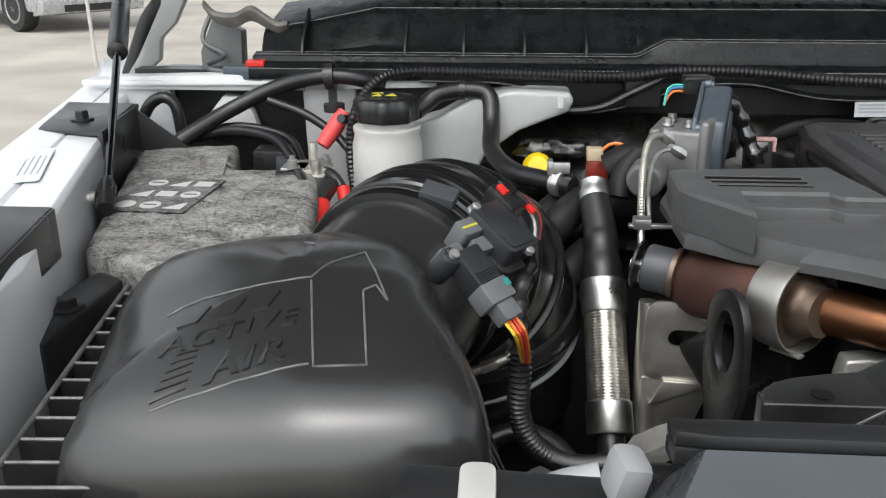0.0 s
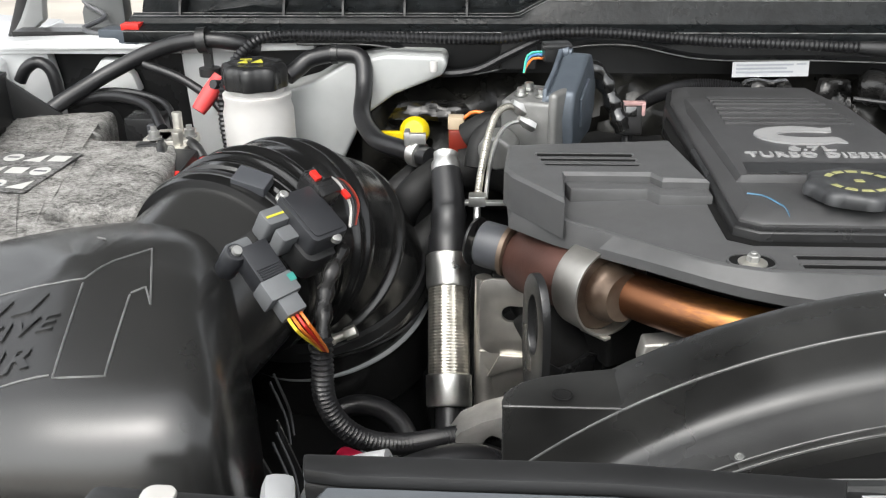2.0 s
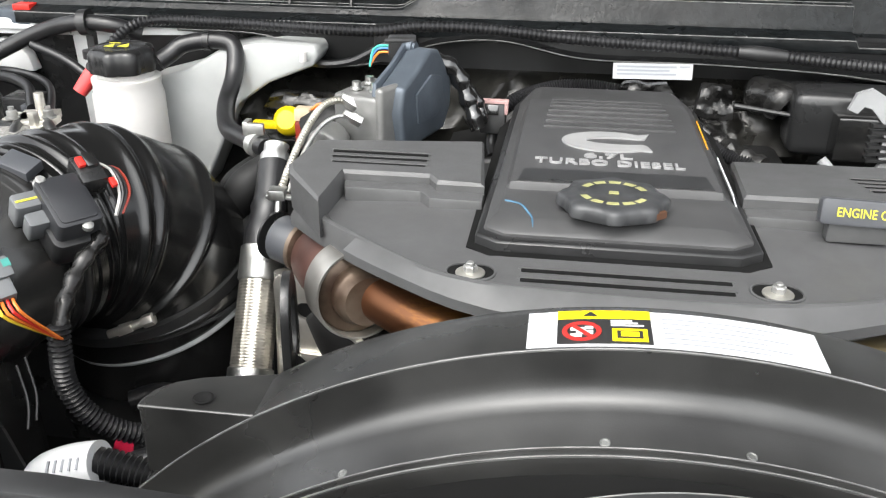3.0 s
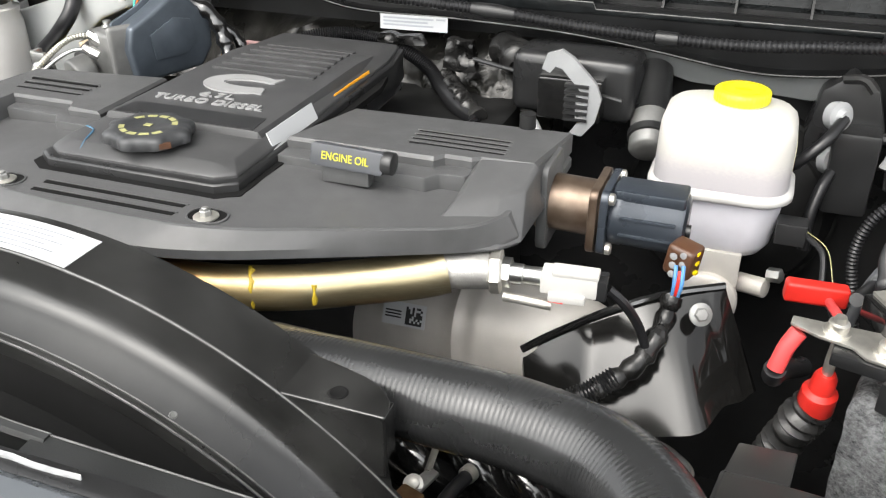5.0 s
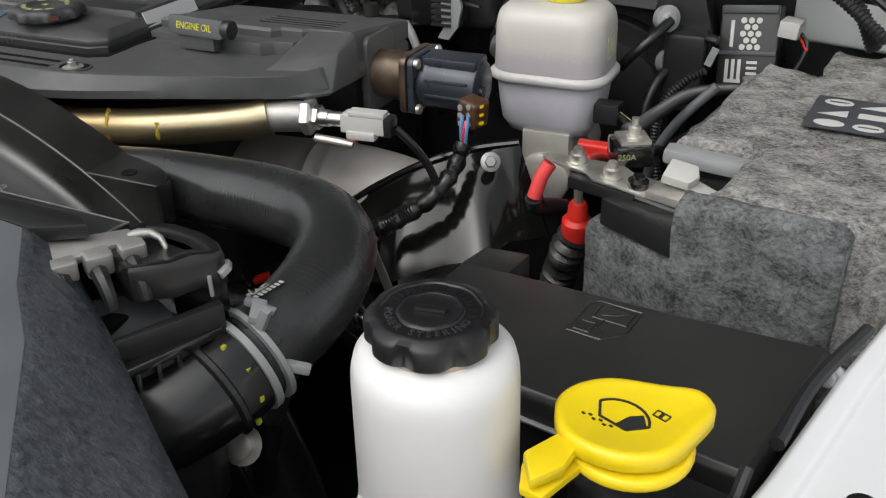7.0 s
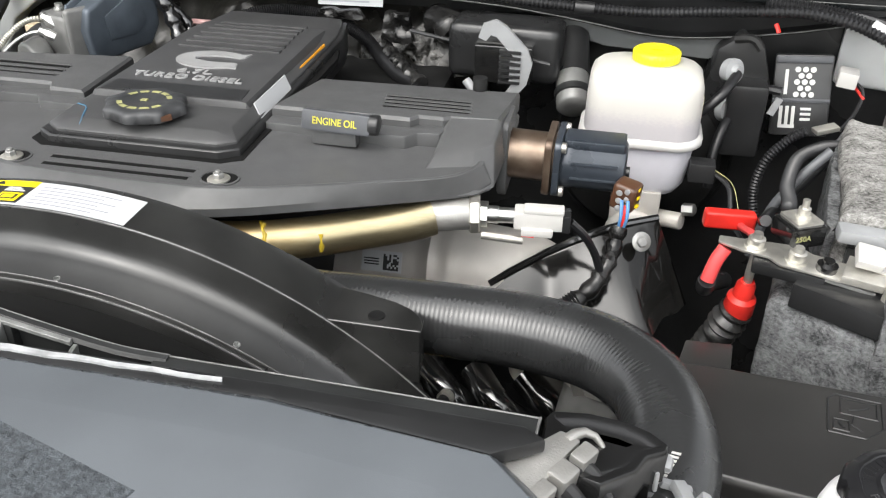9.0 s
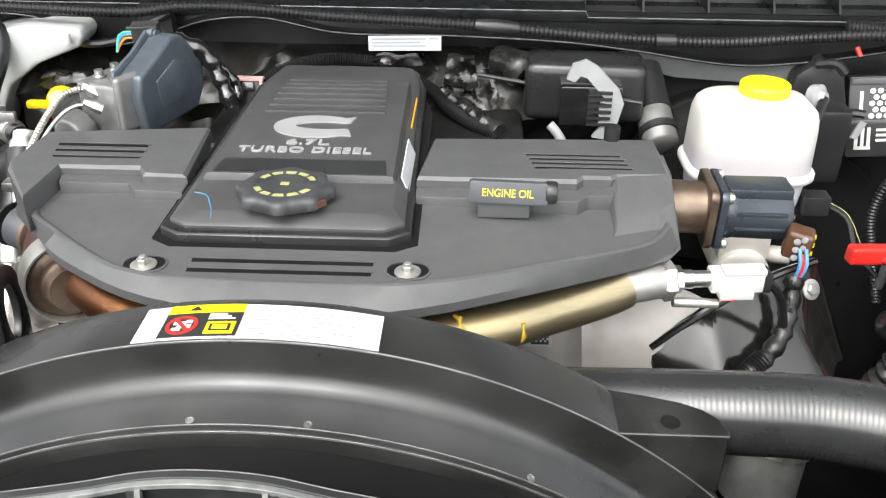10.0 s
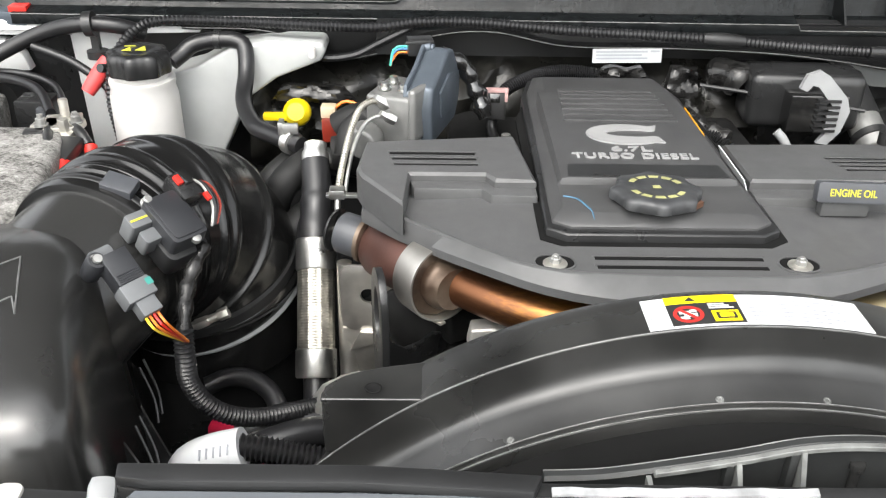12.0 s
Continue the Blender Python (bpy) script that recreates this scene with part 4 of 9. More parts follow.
for x in (0.341, 0.548):
    # black oval plate stands for the shade in the bolt recess
    bm = nb()
    prism(bm, rrect(x, 0.608, 0.0165, 0.0115, 0.0112), 1.209, FLOOR + 0.0003)
    rc_ = part("bolt_recess", bm, SHADE, cover)
    bm = nb()
    o_, i_ = rrect(x, 0.608, 0.0180, 0.0130, 0.0126), rrect(x, 0.608, 0.0165, 0.0115, 0.0112)
    rings(bm, [lift(o_, FLOOR - 0.001), lift(o_, FLOOR + 0.0010), lift(i_, FLOOR + 0.0014), lift(i_, FLOOR - 0.001)], closed=True)
    part("recess_rim", bm, COVER, rc_)
    part("washer", lathe(nb(), [(0.0104, 0), (0.0104, 0.0010), (0.0094, 0.0014), (0.0058, 0.0020)], pose(x, 0.606, FLOOR + 0.0004), 24), ZINC, cover)
    part("nut", lathe(nb(), [(0.0048, 0.0016), (0.0050, 0.0020), (0.0050, 0.0062), (0.0042, 0.0070)], pose(x, 0.606, FLOOR), 6), DULLZINC, cover, angle=20)
    part("stud", lathe(nb(), [(0.0028, 0.006), (0.0028, 0.0086), (0.0022, 0.0092)], pose(x, 0.606, FLOOR), 12), DULLZINC, cover)
bm = nb()
cyl(bm, (0.738, 0.872, 1.222), (0.738, 0.872, 1.236), 0.008)
part("rear_stud", bm, DULL, cover)

# ---- valve cover ----
vc = thing("valve_cover", "black ribbed plastic valve cover with raised lettering", "valve cover", (0.443, 0.85, 1.2))


def vo(hx, yf, yb, ch, hb):
    return [(0.443 - hx + ch, yf), (0.443 + hx - ch, yf), (0.443 + hx, yf + ch * 0.7), (0.443 + hb, yb - 0.06), (0.443 + hb * 0.86, yb), (0.443 - hb * 0.86, yb), (0.443 - hb, yb - 0.06), (0.443 - hx, yf + ch * 0.7)]


# flat black plate on the deck painted for shade in the gap
bm = nb()
prism(bm, vo(0.110, 0.637, 1.0, 0.018, 0.108), 1.2120, FLOOR + 0.0004)
part("gap_shade_plate", bm, SHADE, vc, "black plate for the shaded gap round the cover")
bm = nb()
rings(bm, [lift(vo(0.101, 0.650, 1.06, 0.016, 0.093), 1.19), lift(vo(0.101, 0.650, 1.06, 0.016, 0.093), 1.212), lift(vo(0.0985, 0.653, 1.058, 0.016, 0.091), 1.2155), lift(vo(0.0985, 0.653, 1.058, 0.016, 0.091), 1.2295),
           lift(vo(0.096, 0.656, 1.055, 0.016, 0.089), 1.2316), lift(vo(0.088, 0.667, 1.04, 0.016, 0.080), 1.2375)])
part("lower_cover", bm, VALVE, vc, bevel=0.0015, angle=30)
bm = nb()
rings(bm, [lift(vo(0.1050, 0.6435, 1.06, 0.017, 0.097), 1.19), lift(vo(0.1042, 0.6445, 1.06, 0.017, 0.097), 1.2252), lift(vo(0.1028, 0.6465, 1.058, 0.017, 0.0955), 1.2268), lift(vo(0.0975, 0.654, 1.05, 0.016, 0.090), 1.2272)])
part("base_flange", bm, PLASTIC, vc, "glossy black base flange", bevel=0.001, angle=30)
bm = nb()
rs = []
for y, z, hw in ((0.722, 1.236, 0.084), (0.726, 1.2435, 0.083), (0.94, 1.2435, 0.080), (0.98, 1.240, 0.079), (1.02, 1.230, 0.077), (1.05, 1.210, 0.074), (1.065, 1.18, 0.07)):
    rs.append([Vector((0.443 - hw - 0.010, y, 1.18)), Vector((0.443 - hw - 0.006, y, z - 0.010)), Vector((0.443 - hw, y, z - 0.0008)), Vector((0.443 - hw + 0.006, y, z)), Vector((0.443 + hw - 0.006, y, z)), Vector((0.443 + hw, y, z - 0.0008)), Vector((0.443 + hw + 0.006, y, z - 0.010)), Vector((0.443 + hw + 0.010, y, 1.18))])
rings(bm, rs)
hump = part("upper_cover", bm, VALVE, vc, angle=30)
bm = nb()
prism(bm, [(0.366, 0.7285), (0.520, 0.7285), (0.517, 0.757), (0.369, 0.757)], 1.2436, 1.2440)
part("dark_band", bm, PLASTIC, vc)
for i in range(7):
    bm = nb()
    y = 0.872 + i * 0.0175
    hw = 0.062 - 0.001 * i
    z = 1.2436 if y < 0.94 else 1.2436 - (y - 0.94) * 0.11
    prism(bm, [(0.443 - hw, y), (0.443 + hw, y), (0.443 + hw, y + 0.009), (0.443 - hw, y + 0.009)], z - 0.003, z + 0.0022)
    part("rib", bm, VALVE, vc, bevel=0.001)
# oval emblem with an open slot
bm = nb()
n = 30
out = [(0.478, 0.860)] + [(0.441 + 0.042 * math.cos(radians(50 + 260 * i / n)), 0.834 + 0.0275 * math.sin(radians(50 + 260 * i / n))) for i in range(n + 1)] + [(0.478, 0.812)]
inn = [(0.474, 0.846)] + [(0.450 + 0.030 * math.cos(radians(50 + 260 * i / n)), 0.836 + 0.010 * math.sin(radians(50 + 260 * i / n))) for i in range(n + 1)] + [(0.474, 0.826)]
a3 = [[Vector((x, y, z)) for x, y in out] for z in (1.2430, 1.2452)]
b3 = [[Vector((x, y, z)) for x, y in inn] for z in (1.2452, 1.2430)]
sec = list(zip(a3[0], a3[1], b3[0], b3[1]))
rings(bm, [list(q) for q in sec])
part("emblem", bm, SILVERT, vc, "oval silver emblem")
lettering("lettering", "6.7L", 0.019, pose(0.439, 0.7945, 1.2440) @ Matrix.Diagonal((1.3, 0.80, 1, 1)), SILVERT, vc, 0.0012, "raised silver lettering", 1.2)
lettering("lettering", "TURBO DIESEL", 0.0185, pose(0.4395, 0.7765, 1.2440) @ Matrix.Diagonal((0.97, 0.9, 1, 1)), SILVERT, vc, 0.0012, "raised silver lettering", 1.5, 1.08)
bm = nb()
tube(bm, [(0.358, 0.697, 1.2378), (0.370, 0.692, 1.2378), (0.377, 0.676, 1.2376), (0.380, 0.668, 1.2372), (0.381, 0.661, 1.2335), (0.3825, 0.6555, 1.229)], 0.0010, 6)
part("chalk_mark", bm, CHALK, vc, "blue chalk mark")
bm = nb()
box(bm, (0.5400, 0.770, 1.2265), (0.0012, 0.085, 0.034), rot(0, -22, 0))
part("side_label", bm, LABELW, vc, "white sticker on the side")
bm = nb()
box(bm, (0.5345, 0.905, 1.2220), (0.0012, 0.085, 0.024), rot(0, -8, 0))
part("side_label", bm, LABELO, vc, "orange and white sticker on the side")
bm = nb()
box(bm, (0.5362, 0.885, 1.2190), (0.0012, 0.050, 0.012), rot(0, -8, 0))
part("side_label", bm, LABELW, vc)
# oil filler cap
cap = thing("oil_filler_cap", "dark grey lobed oil filler cap with yellow print", "filler cap", (0.4375, 0.688, 1.2375))
lobes = lambda a, h: 1 + (0.085 if 0.008 < h < 0.0262 else 0.03) * max(-0.35, math.cos(8 * a)) - 0.03
mcap = pose(0.4395, 0.6855, 1.2378) @ Matrix.Diagonal((1.04, 0.94, 0.58, 1.0))
part("cap_body", lathe(nb(), [(0.026, 0), (0.026, 0.006), (0.037, 0.0065), (0.0385, 0.009), (0.0385, 0.021), (0.036, 0.026), (0.029, 0.0275), (0.022, 0.0275), (0.0215, 0.0268)], mcap, 96, lobes), OILCAP, cap, angle=50)
bm = nb()
for k in range(2):
    for i in range(20):
        if i % 4 == 3:
            continue
        a0, a1 = radians(20 + 180 * k + 140 * i / 20), radians(20 + 180 * k + 140 * (i + 1) / 20)
        prism(bm, [(0.0205 * math.cos(a0), 0.0205 * math.sin(a0)), (0.0255 * math.cos(a0), 0.0255 * math.sin(a0)), (0.0255 * math.cos(a1), 0.0255 * math.sin(a1)), (0.0205 * math.cos(a1), 0.0205 * math.sin(a1))], 0.0275, 0.0279, mcap)
box(bm, mcap @ Vector((0, 0, 0.0277)), (0.007, 0.005, 0.0006))
part("cap_print", bm, PALEY, cap, "worn yellow printed ring")
bm = nb()
box(bm, (0.4725, 0.6630, 1.2470), (0.010, 0.003, 0.005), rot(0, 0, 40))
part("paint_dot", bm, BROWN, cap, "brown paint mark")
# dipstick tag
tag = thing("dipstick_handle", "grey dipstick handle lettered in yellow", "dipstick", (0.63, 0.72, 1.23))
bm = nb()
prism(bm, rrect(0, 0, 0.034, 0.0098, 0.003), -0.011, 0.0, frame_on((0.6275, 0.6995, 1.2425), (1, -0.0, -0.03), (0, 0.25, 1)))
part("grip", bm, DKGREY, tag, bevel=0.0015)
bm = nb()
cyl(bm, (0.659, 0.707, 1.241), (0.669, 0.707, 1.2405), 0.0100)
part("grip_end", bm, PLASTIC, tag, bevel=0.002)
lettering("lettering", "ENGINE OIL", 0.0098, frame_on((0.6265, 0.6990, 1.2425), (1, 0, -0.03), (0, 0.25, 1)) @ Matrix.Diagonal((0.84, 1.0, 1, 1)), YINK, tag, 0.0004, "", 1.25)
bm = nb()
box(bm, (0.624, 0.708, 1.226), (0.045, 0.012, 0.018))
part("stem", bm, COVER, tag, bevel=0.002)

# ---- exhaust cross pipe in front of the engine ----
pipe = thing("egr_pipe", "heat tinted gold and copper steel cross pipe", "exhaust pipe", (0.45, 0.6, 1.165))
path = [(0.225, 0.700, 1.162), (0.257, 0.665, 1.165), (0.30, 0.628, 1.166), (0.36, 0.598, 1.165), (0.45, 0.588, 1.163), (0.54, 0.592, 1.162), (0.61, 0.612, 1.162), (0.67, 0.643, 1.163), (0.710, 0.662, 1.166), (0.728, 0.672, 1.169)]
part("pipe", tube(nb(), path, 0.0190, 24), GOLD, pipe)
for cx_, cy_, a0, a1 in ((0.586, 0.6045, -30, 95), (0.632, 0.623, -20, 40)):
    u_ = Vector((0.45, -0.89, 0))
    part("paint_stain", tube(nb(), [Vector((cx_, cy_, 1.1622)) + 0.0186 * (u_ * math.cos(radians(q)) + Vector((0.10 * math.sin(q * 0.2), 0, 1)) * math.sin(radians(q))) for q in range(a0, a1, 6)], 0.002, 8, rad=lambda i, f: 0.0022 + 0.0008 * math.sin(i * 2.3)), STAIN, pipe, "yellow paint stain")
part("pipe_end", cyl(nb(), (0.722, 0.6705, 1.169), (0.762, 0.683, 1.170), 0.0158), ALU, pipe, "bare steel collar", bevel=0.001)
part("hex_nut", lathe(nb(), [(0.017, 0), (0.019, 0.002), (0.019, 0.009), (0.017, 0.011)], align((0.762, 0.683, 1.170), (0.80, 0.690, 1.171)), 6), ZINC, pipe)
# clamp and manifold elbow
mani = thing("exhaust_manifold", "rust brown cast iron exhaust manifold elbow", "manifold", (0.2, 0.75, 1.12))
part("elbow", tube(nb(), [(0.165, 0.82, 1.130), (0.186, 0.775, 1.140), (0.210, 0.722, 1.154), (0.236, 0.682, 1.163)], 0.032, 28, rad=lambda i, f: 0.0325 - 0.003 * f - 0.014 * max(0.0, 1 - f / 0.42)), MANIF, mani)
bm = nb()
tube(bm, [(0.20, 0.76, 1.10), (0.23, 0.74, 1.06), (0.29, 0.74, 1.02)], 0.032, 18)
tube(bm, [(0.175, 0.79, 1.13), (0.215, 0.78, 1.06), (0.25, 0.76, 1.00)], 0.026, 18)
box(bm, (0.27, 0.73, 1.10), (0.06, 0.05, 0.06), rot(0, 0, 30))
part("runner", bm, DULL, mani, "dull black lower runner", bevel=0.012, segs=3)
cl = thing("band_clamp", "steel band clamp on the exhaust joint", "clamp", (0.24, 0.675, 1.13))
mc = align((0.226, 0.6955, 1.162), (0.252, 0.657, 1.166))
ring_ = [(0.0362, 0.014), (0.0378, 0.013), (0.0386, 0.016), (0.0386, 0.041), (0.0380, 0.044), (0.0362, 0.044)]
rs = []
for k in range(56):
    q_ = 2 * math.pi * k / 56
    rs.append([mc @ Vector((r_ * math.cos(q_), r_ * math.sin(q_), h_)) for r_, h_ in ring_])
part("band", rings(nb(), rs, closed=True), PLATE, cl, angle=40)
part("flange", lathe(nb(), [(0.0355, 0.020), (0.0355, 0.034), (0.0320, 0.037), (0.0245, 0.039), (0.0245, 0.047), (0.0232, 0.049), (0.0218, 0.052), (0.0200, 0.060)], mc, 40), EGRB, cl, "brown stained flange", angle=40)
for q_ in (-1.9, -1.2):
    part("dimple", lathe(nb(), [(0.0030, 0.0), (0.0030, 0.0008), (0.0018, 0.0010)], align(mc @ Vector((0.0384 * math.cos(q_), 0.0384 * math.sin(q_), 0.028)), mc @ Vector((0.06 * math.cos(q_), 0.06 * math.sin(q_), 0.028))), 12), EGRB, cl)
part("clamp_tab", prism(nb(), [(-0.012, -0.002), (0.014, -0.004), (0.016, 0.002), (-0.010, 0.003)], -0.003, 0.0, frame_on((0.238, 0.662, 1.1275), (0.78, -0.62, 0), (0.6, 0.78, 0.1))), PLATE, cl, bevel=0.0008)
fc_ = thing("front_cover", "pale cast alloy cover below the cross pipe", "engine cover", (0.33, 0.64, 1.05))
bm = nb()
prism(bm, [(0.274, 1.00), (0.40, 1.00), (0.44, 1.10), (0.36, 1.128), (0.292, 1.138), (0.274, 1.136), (0.271, 1.118), (0.275, 1.096), (0.284, 1.074), (0.280, 1.04)], 0.0, 0.020, xz(0.646))
part("casting", bm, ALU, fc_, bevel=0.003, segs=3)
part("casting_rib", box(nb(), (0.330, 0.643, 1.090), (0.004, 0.008, 0.07), rot(0, 20, 0)), ALU, fc_, bevel=0.0015)
# black damper ring
dm = thing("actuator_can", "black round can beside the manifold", "actuator", (0.15, 0.78, 1.15))
md = align((0.145, 0.784, 1.151), (0.187, 0.762, 1.148))
part("can", lathe(nb(), [(0.006, -0.001), (0.0205, -0.001), (0.0220, 0.0005), (0.0222, 0.022), (0.021, 0.025), (0.018, 0.025)], md, 36), DKGREY, dm, "dark grey drum", angle=30)
part("lever_disc", lathe(nb(), [(0.004, -0.010), (0.0225, -0.010), (0.0235, -0.009), (0.0235, -0.007), (0.004, -0.007)], md, 36), PLASTIC, dm, angle=30)
part("lever_pivot", lathe(nb(), [(0.005, -0.016), (0.005, -0.001)], md, 14), ZINC, dm)
part("gasket", lathe(nb(), [(0.022, 0.025), (0.0245, 0.0255), (0.0245, 0.030), (0.022, 0.031)], md, 36), EGRB, dm)
# lifting eye
eye = thing("lifting_eye", "black steel lifting eye bracket", "bracket", (0.2, 0.65, 1.08))
bm = nb()
me = frame_on((0.187, 0.655, 1.134), (-0.20, 0.97, 0.0), (0, 0, 1))
oo = loop_smooth([(0.034, 0.0), (0.030, 0.026), (0.010, 0.045), (-0.014, 0.045), (-0.029, 0.028), (-0.034, 0.0), (-0.034, -0.030), (-0.026, -0.060), (-0.014, -0.092), (0.014, -0.092), (0.026, -0.060), (0.034, -0.030)], 48)
ii = [(0.0165 * math.cos(a), 0.027 * math.sin(a) + 0.002) for a in (2 * math.pi * i / 48 for i in range(48))]
o3 = [[me @ Vector((x, y, z)) for x, y in oo] for z in (0.0, 0.007)]
i3 = [[me @ Vector((x, y, z)) for x, y in ii] for z in (0.007, 0.0)]
rings(bm, [o3[0], o3[1], i3[0], i3[1]], closed=True)
part("eye_plate", bm, PLASTIC, eye, bevel=0.0012)
bm = nb()
saddle = [(0.226, 1.052), (0.232, 1.068), (0.250, 1.070), (0.268, 1.084), (0.282, 1.104), (0.290, 1.106), (0.292, 1.086), (0.288, 1.050), (0.270, 1.020), (0.226, 1.020)]
prism(bm, saddle[::-1], 0.0, 0.006, xz(0.664))
prism(bm, [(0.190, 1.020), (0.270, 1.020), (0.268, 1.032), (0.192, 1.032)], 0.0, 0.040, xz(0.664))
prism(bm, [(0.0, 1.02), (0.085, 1.02), (0.086, 1.074), (0.070, 1.083), (0.050, 1.080), (0.030, 1.083), (0.012, 1.098), (0.0, 1.114)], -0.003, 0.003, frame_on((0.192, 0.652, 0), (0.7, 0.7, 0), (0, 0, 1)))
part("eye_foot", bm, PLASTIC, eye, "black curved foot", bevel=0.002)
# steel heat plate with slot
hp = thing("heat_shield_bracket", "bare pressed steel bracket with an oval slot", "bracket", (0.16, 0.75, 1.0))
bm = nb()
mp_ = frame_on((0.153, 0.756, 0), (0.97, -0.1, 0), (0, 0, 1))
o_, i_ = rrect(0.024, 1.088, 0.034, 0.040, 0.012), rrect(0.027, 1.092, 0.016, 0.0085, 0.0083)
o3 = [[mp_ @ Vector((x, y, z)) for x, y in o_] for z in (-0.002, 0.002)]
i3 = [[mp_ @ Vector((x, y, z)) for x, y in i_] for z in (0.002, -0.002)]
rings(bm, [o3[0], o3[1], i3[0], i3[1]], closed=True)
part("face", bm, PLATE, hp, "slotted steel face", bevel=0.0008)
bm = nb()
prism(bm, [(-0.010, 0.955), (0.030, 0.955), (0.040, 1.0), (0.050, 1.030), (0.052, 1.0485), (-0.010, 1.0485)], -0.004, 0.001, mp_)
part("lower_face", bm, PLATE, hp, bevel=0.0008)
bm = nb()
prism(bm, [(-0.002, 1.022), (0.040, 1.040), (0.050, 1.0484), (0.010, 1.0484)], 0.001, 0.006, mp_)
part("pressed_rib", bm, PLATE, hp, bevel=0.002)
bm = nb()
tube(bm, [(0.146, 0.775, 1.12), (0.147, 0.77, 1.06), (0.150, 0.755, 0.97)], 0.010, 16, rad=lambda i, f: 0.008 + 0.004 * f)
part("rolled_edge", bm, PLATE, hp)
bolt(hp, (0.196, 0.748, 1.118), 0.006, 0.006, (0, -1, 0.1))
bm = nb()
prism(bm, [(0.100, 0.950), (0.104, 0.980), (0.114, 1.006), (0.127, 1.026), (0.148, 1.038), (0.166, 1.044), (0.180, 1.040), (0.188, 1.024), (0.190, 0.950), (0.166, 0.950), (0.169, 1.0), (0.165, 1.018), (0.155, 1.022), (0.148, 1.014), (0.146, 0.950)], 0.0, 0.034, xz(0.690))
solo("arched_bracket", bm, ALU, "cast aluminium arched bracket low beside the engine", "bracket", at=(0.16, 0.69, 0.97), bevel=0.005)

# ---- braided flexible line ----
fx = thing("braided_flex_line", "braided steel flexible line with crimped sleeves", "flexible line", (0.112, 0.78, 1.05))
a, b = Vector((0.110, 0.828, 1.118)), Vector((0.1145, 0.735, 0.997))
at = lambda f: a.lerp(b, f)
part("sleeve", lathe(nb(), [(0.0205, 0), (0.0225, 0.0015), (0.0225, 0.033), (0.0215, 0.035)], align(at(0.0), b), 28), STEEL, fx, "crimped steel sleeve")
part("sleeve", lathe(nb(), [(0.0205, 0), (0.0225, 0.0015), (0.0225, 0.030), (0.0210, 0.032)], align(at(0.79), b + (b - a) * 0.1), 28), STEEL, fx, "crimped steel sleeve")
n = 118
L_ = (b - a).length
part("braid", lathe(nb(), [(0.0203, (0.22 + 0.58 * i / n) * L_) for i in range(n + 1)], align(a, b), 96, lambda q_, h_: 1 + 0.016 * math.cos(2 * math.pi * h_ / 0.0031) * (0.6 + 0.4 * math.cos(16 * q_)) + 0.012 * math.cos(16 * q_)), BRAID, fx, "ribbed braided steel hose", angle=20)
part("rubber_top", tube(nb(), [at(0.02), at(-0.12), (0.1085, 0.868, 1.160), (0.1045, 0.893, 1.183)], 0.0185, 20, rad=lambda i, f: 0.0190 - 0.003 * f + (0.002 if f < 0.22 else 0) + (0.0015 if 0.45 < f < 0.52 else 0)), RUBBER, fx)
part("rubber_end", tube(nb(), [at(0.99), at(1.1), at(1.3)], 0.014, 16), RUBBER, fx)
part("union", lathe(nb(), [(0.012, 0), (0.0155, 0.002), (0.0155, 0.014), (0.013, 0.018), (0.013, 0.026), (0.010, 0.028)], align((0.1045, 0.893, 1.178), (0.104, 0.912, 1.202)), 20), STEEL, fx, "rounded steel union")
# thin steel sense line with its clip
sl = thing("steel_sense_line", "braided thin steel tube in a bracket", "steel line", (0.14, 0.83, 1.2))
part("tube", tube(nb(), [(0.182, 0.925, 1.240), (0.170, 0.918, 1.247), (0.157, 0.90, 1.244), (0.148, 0.868, 1.228), (0.142, 0.83, 1.205), (0.139, 0.803, 1.186)], 0.0036, 12, 0.0018, rad=lambda i, f: 0.0036 + (0.0003 if i % 2 else -0.0003)), BRAID, sl, angle=20)
part("tube", tube(nb(), [(0.190, 0.905, 1.230), (0.177, 0.900, 1.236), (0.163, 0.886, 1.232), (0.154, 0.86, 1.220), (0.149, 0.83, 1.203), (0.147, 0.805, 1.188)], 0.0022, 10), STEEL, sl)
part("lower_tube", tube(nb(), [(0.139, 0.803, 1.188), (0.139, 0.793, 1.165), (0.139, 0.785, 1.135)], 0.0034, 10), STEEL, sl)
bm = nb()
box(bm, (0.150, 0.801, 1.1855), (0.046, 0.007, 0.004))
box(bm, (0.139, 0.800, 1.189), (0.016, 0.014, 0.010))
part("clip_bar", bm, STEEL, sl, bevel=0.001)
part("fitting", lathe(nb(), [(0.007, 0), (0.0075, 0.01), (0.006, 0.012), (0.005, 0.02)], align((0.187, 0.927, 1.238), (0.172, 0.921, 1.250)), 6), STEEL, sl)
part("fitting", lathe(nb(), [(0.006, 0), (0.0065, 0.01), (0.005, 0.012), (0.004, 0.02)], align((0.195, 0.908, 1.228), (0.18, 0.902, 1.238)), 6), STEEL, sl)

# ---- turbo actuator ----
tb = thing("turbo_actuator", "blue grey cast turbo actuator on a grey bracket", "actuator", (0.23, 0.93, 1.2))
bm = nb()
ma = frame_on((0.224, 0.966, 1.0), (0.295, 0.955, 0), (0, 0, 1)) @ Matrix.Diagonal((1.12, 1, 0.66, 1))
prism(bm, [(-0.034, 0.192), (0.052, 0.192), (0.068, 0.214), (0.070, 0.244), (0.056, 0.264), (0.040, 0.284), (0.022, 0.288), (-0.006, 0.272), (-0.034, 0.260), (-0.040, 0.235)], -0.004, 0.040, ma)
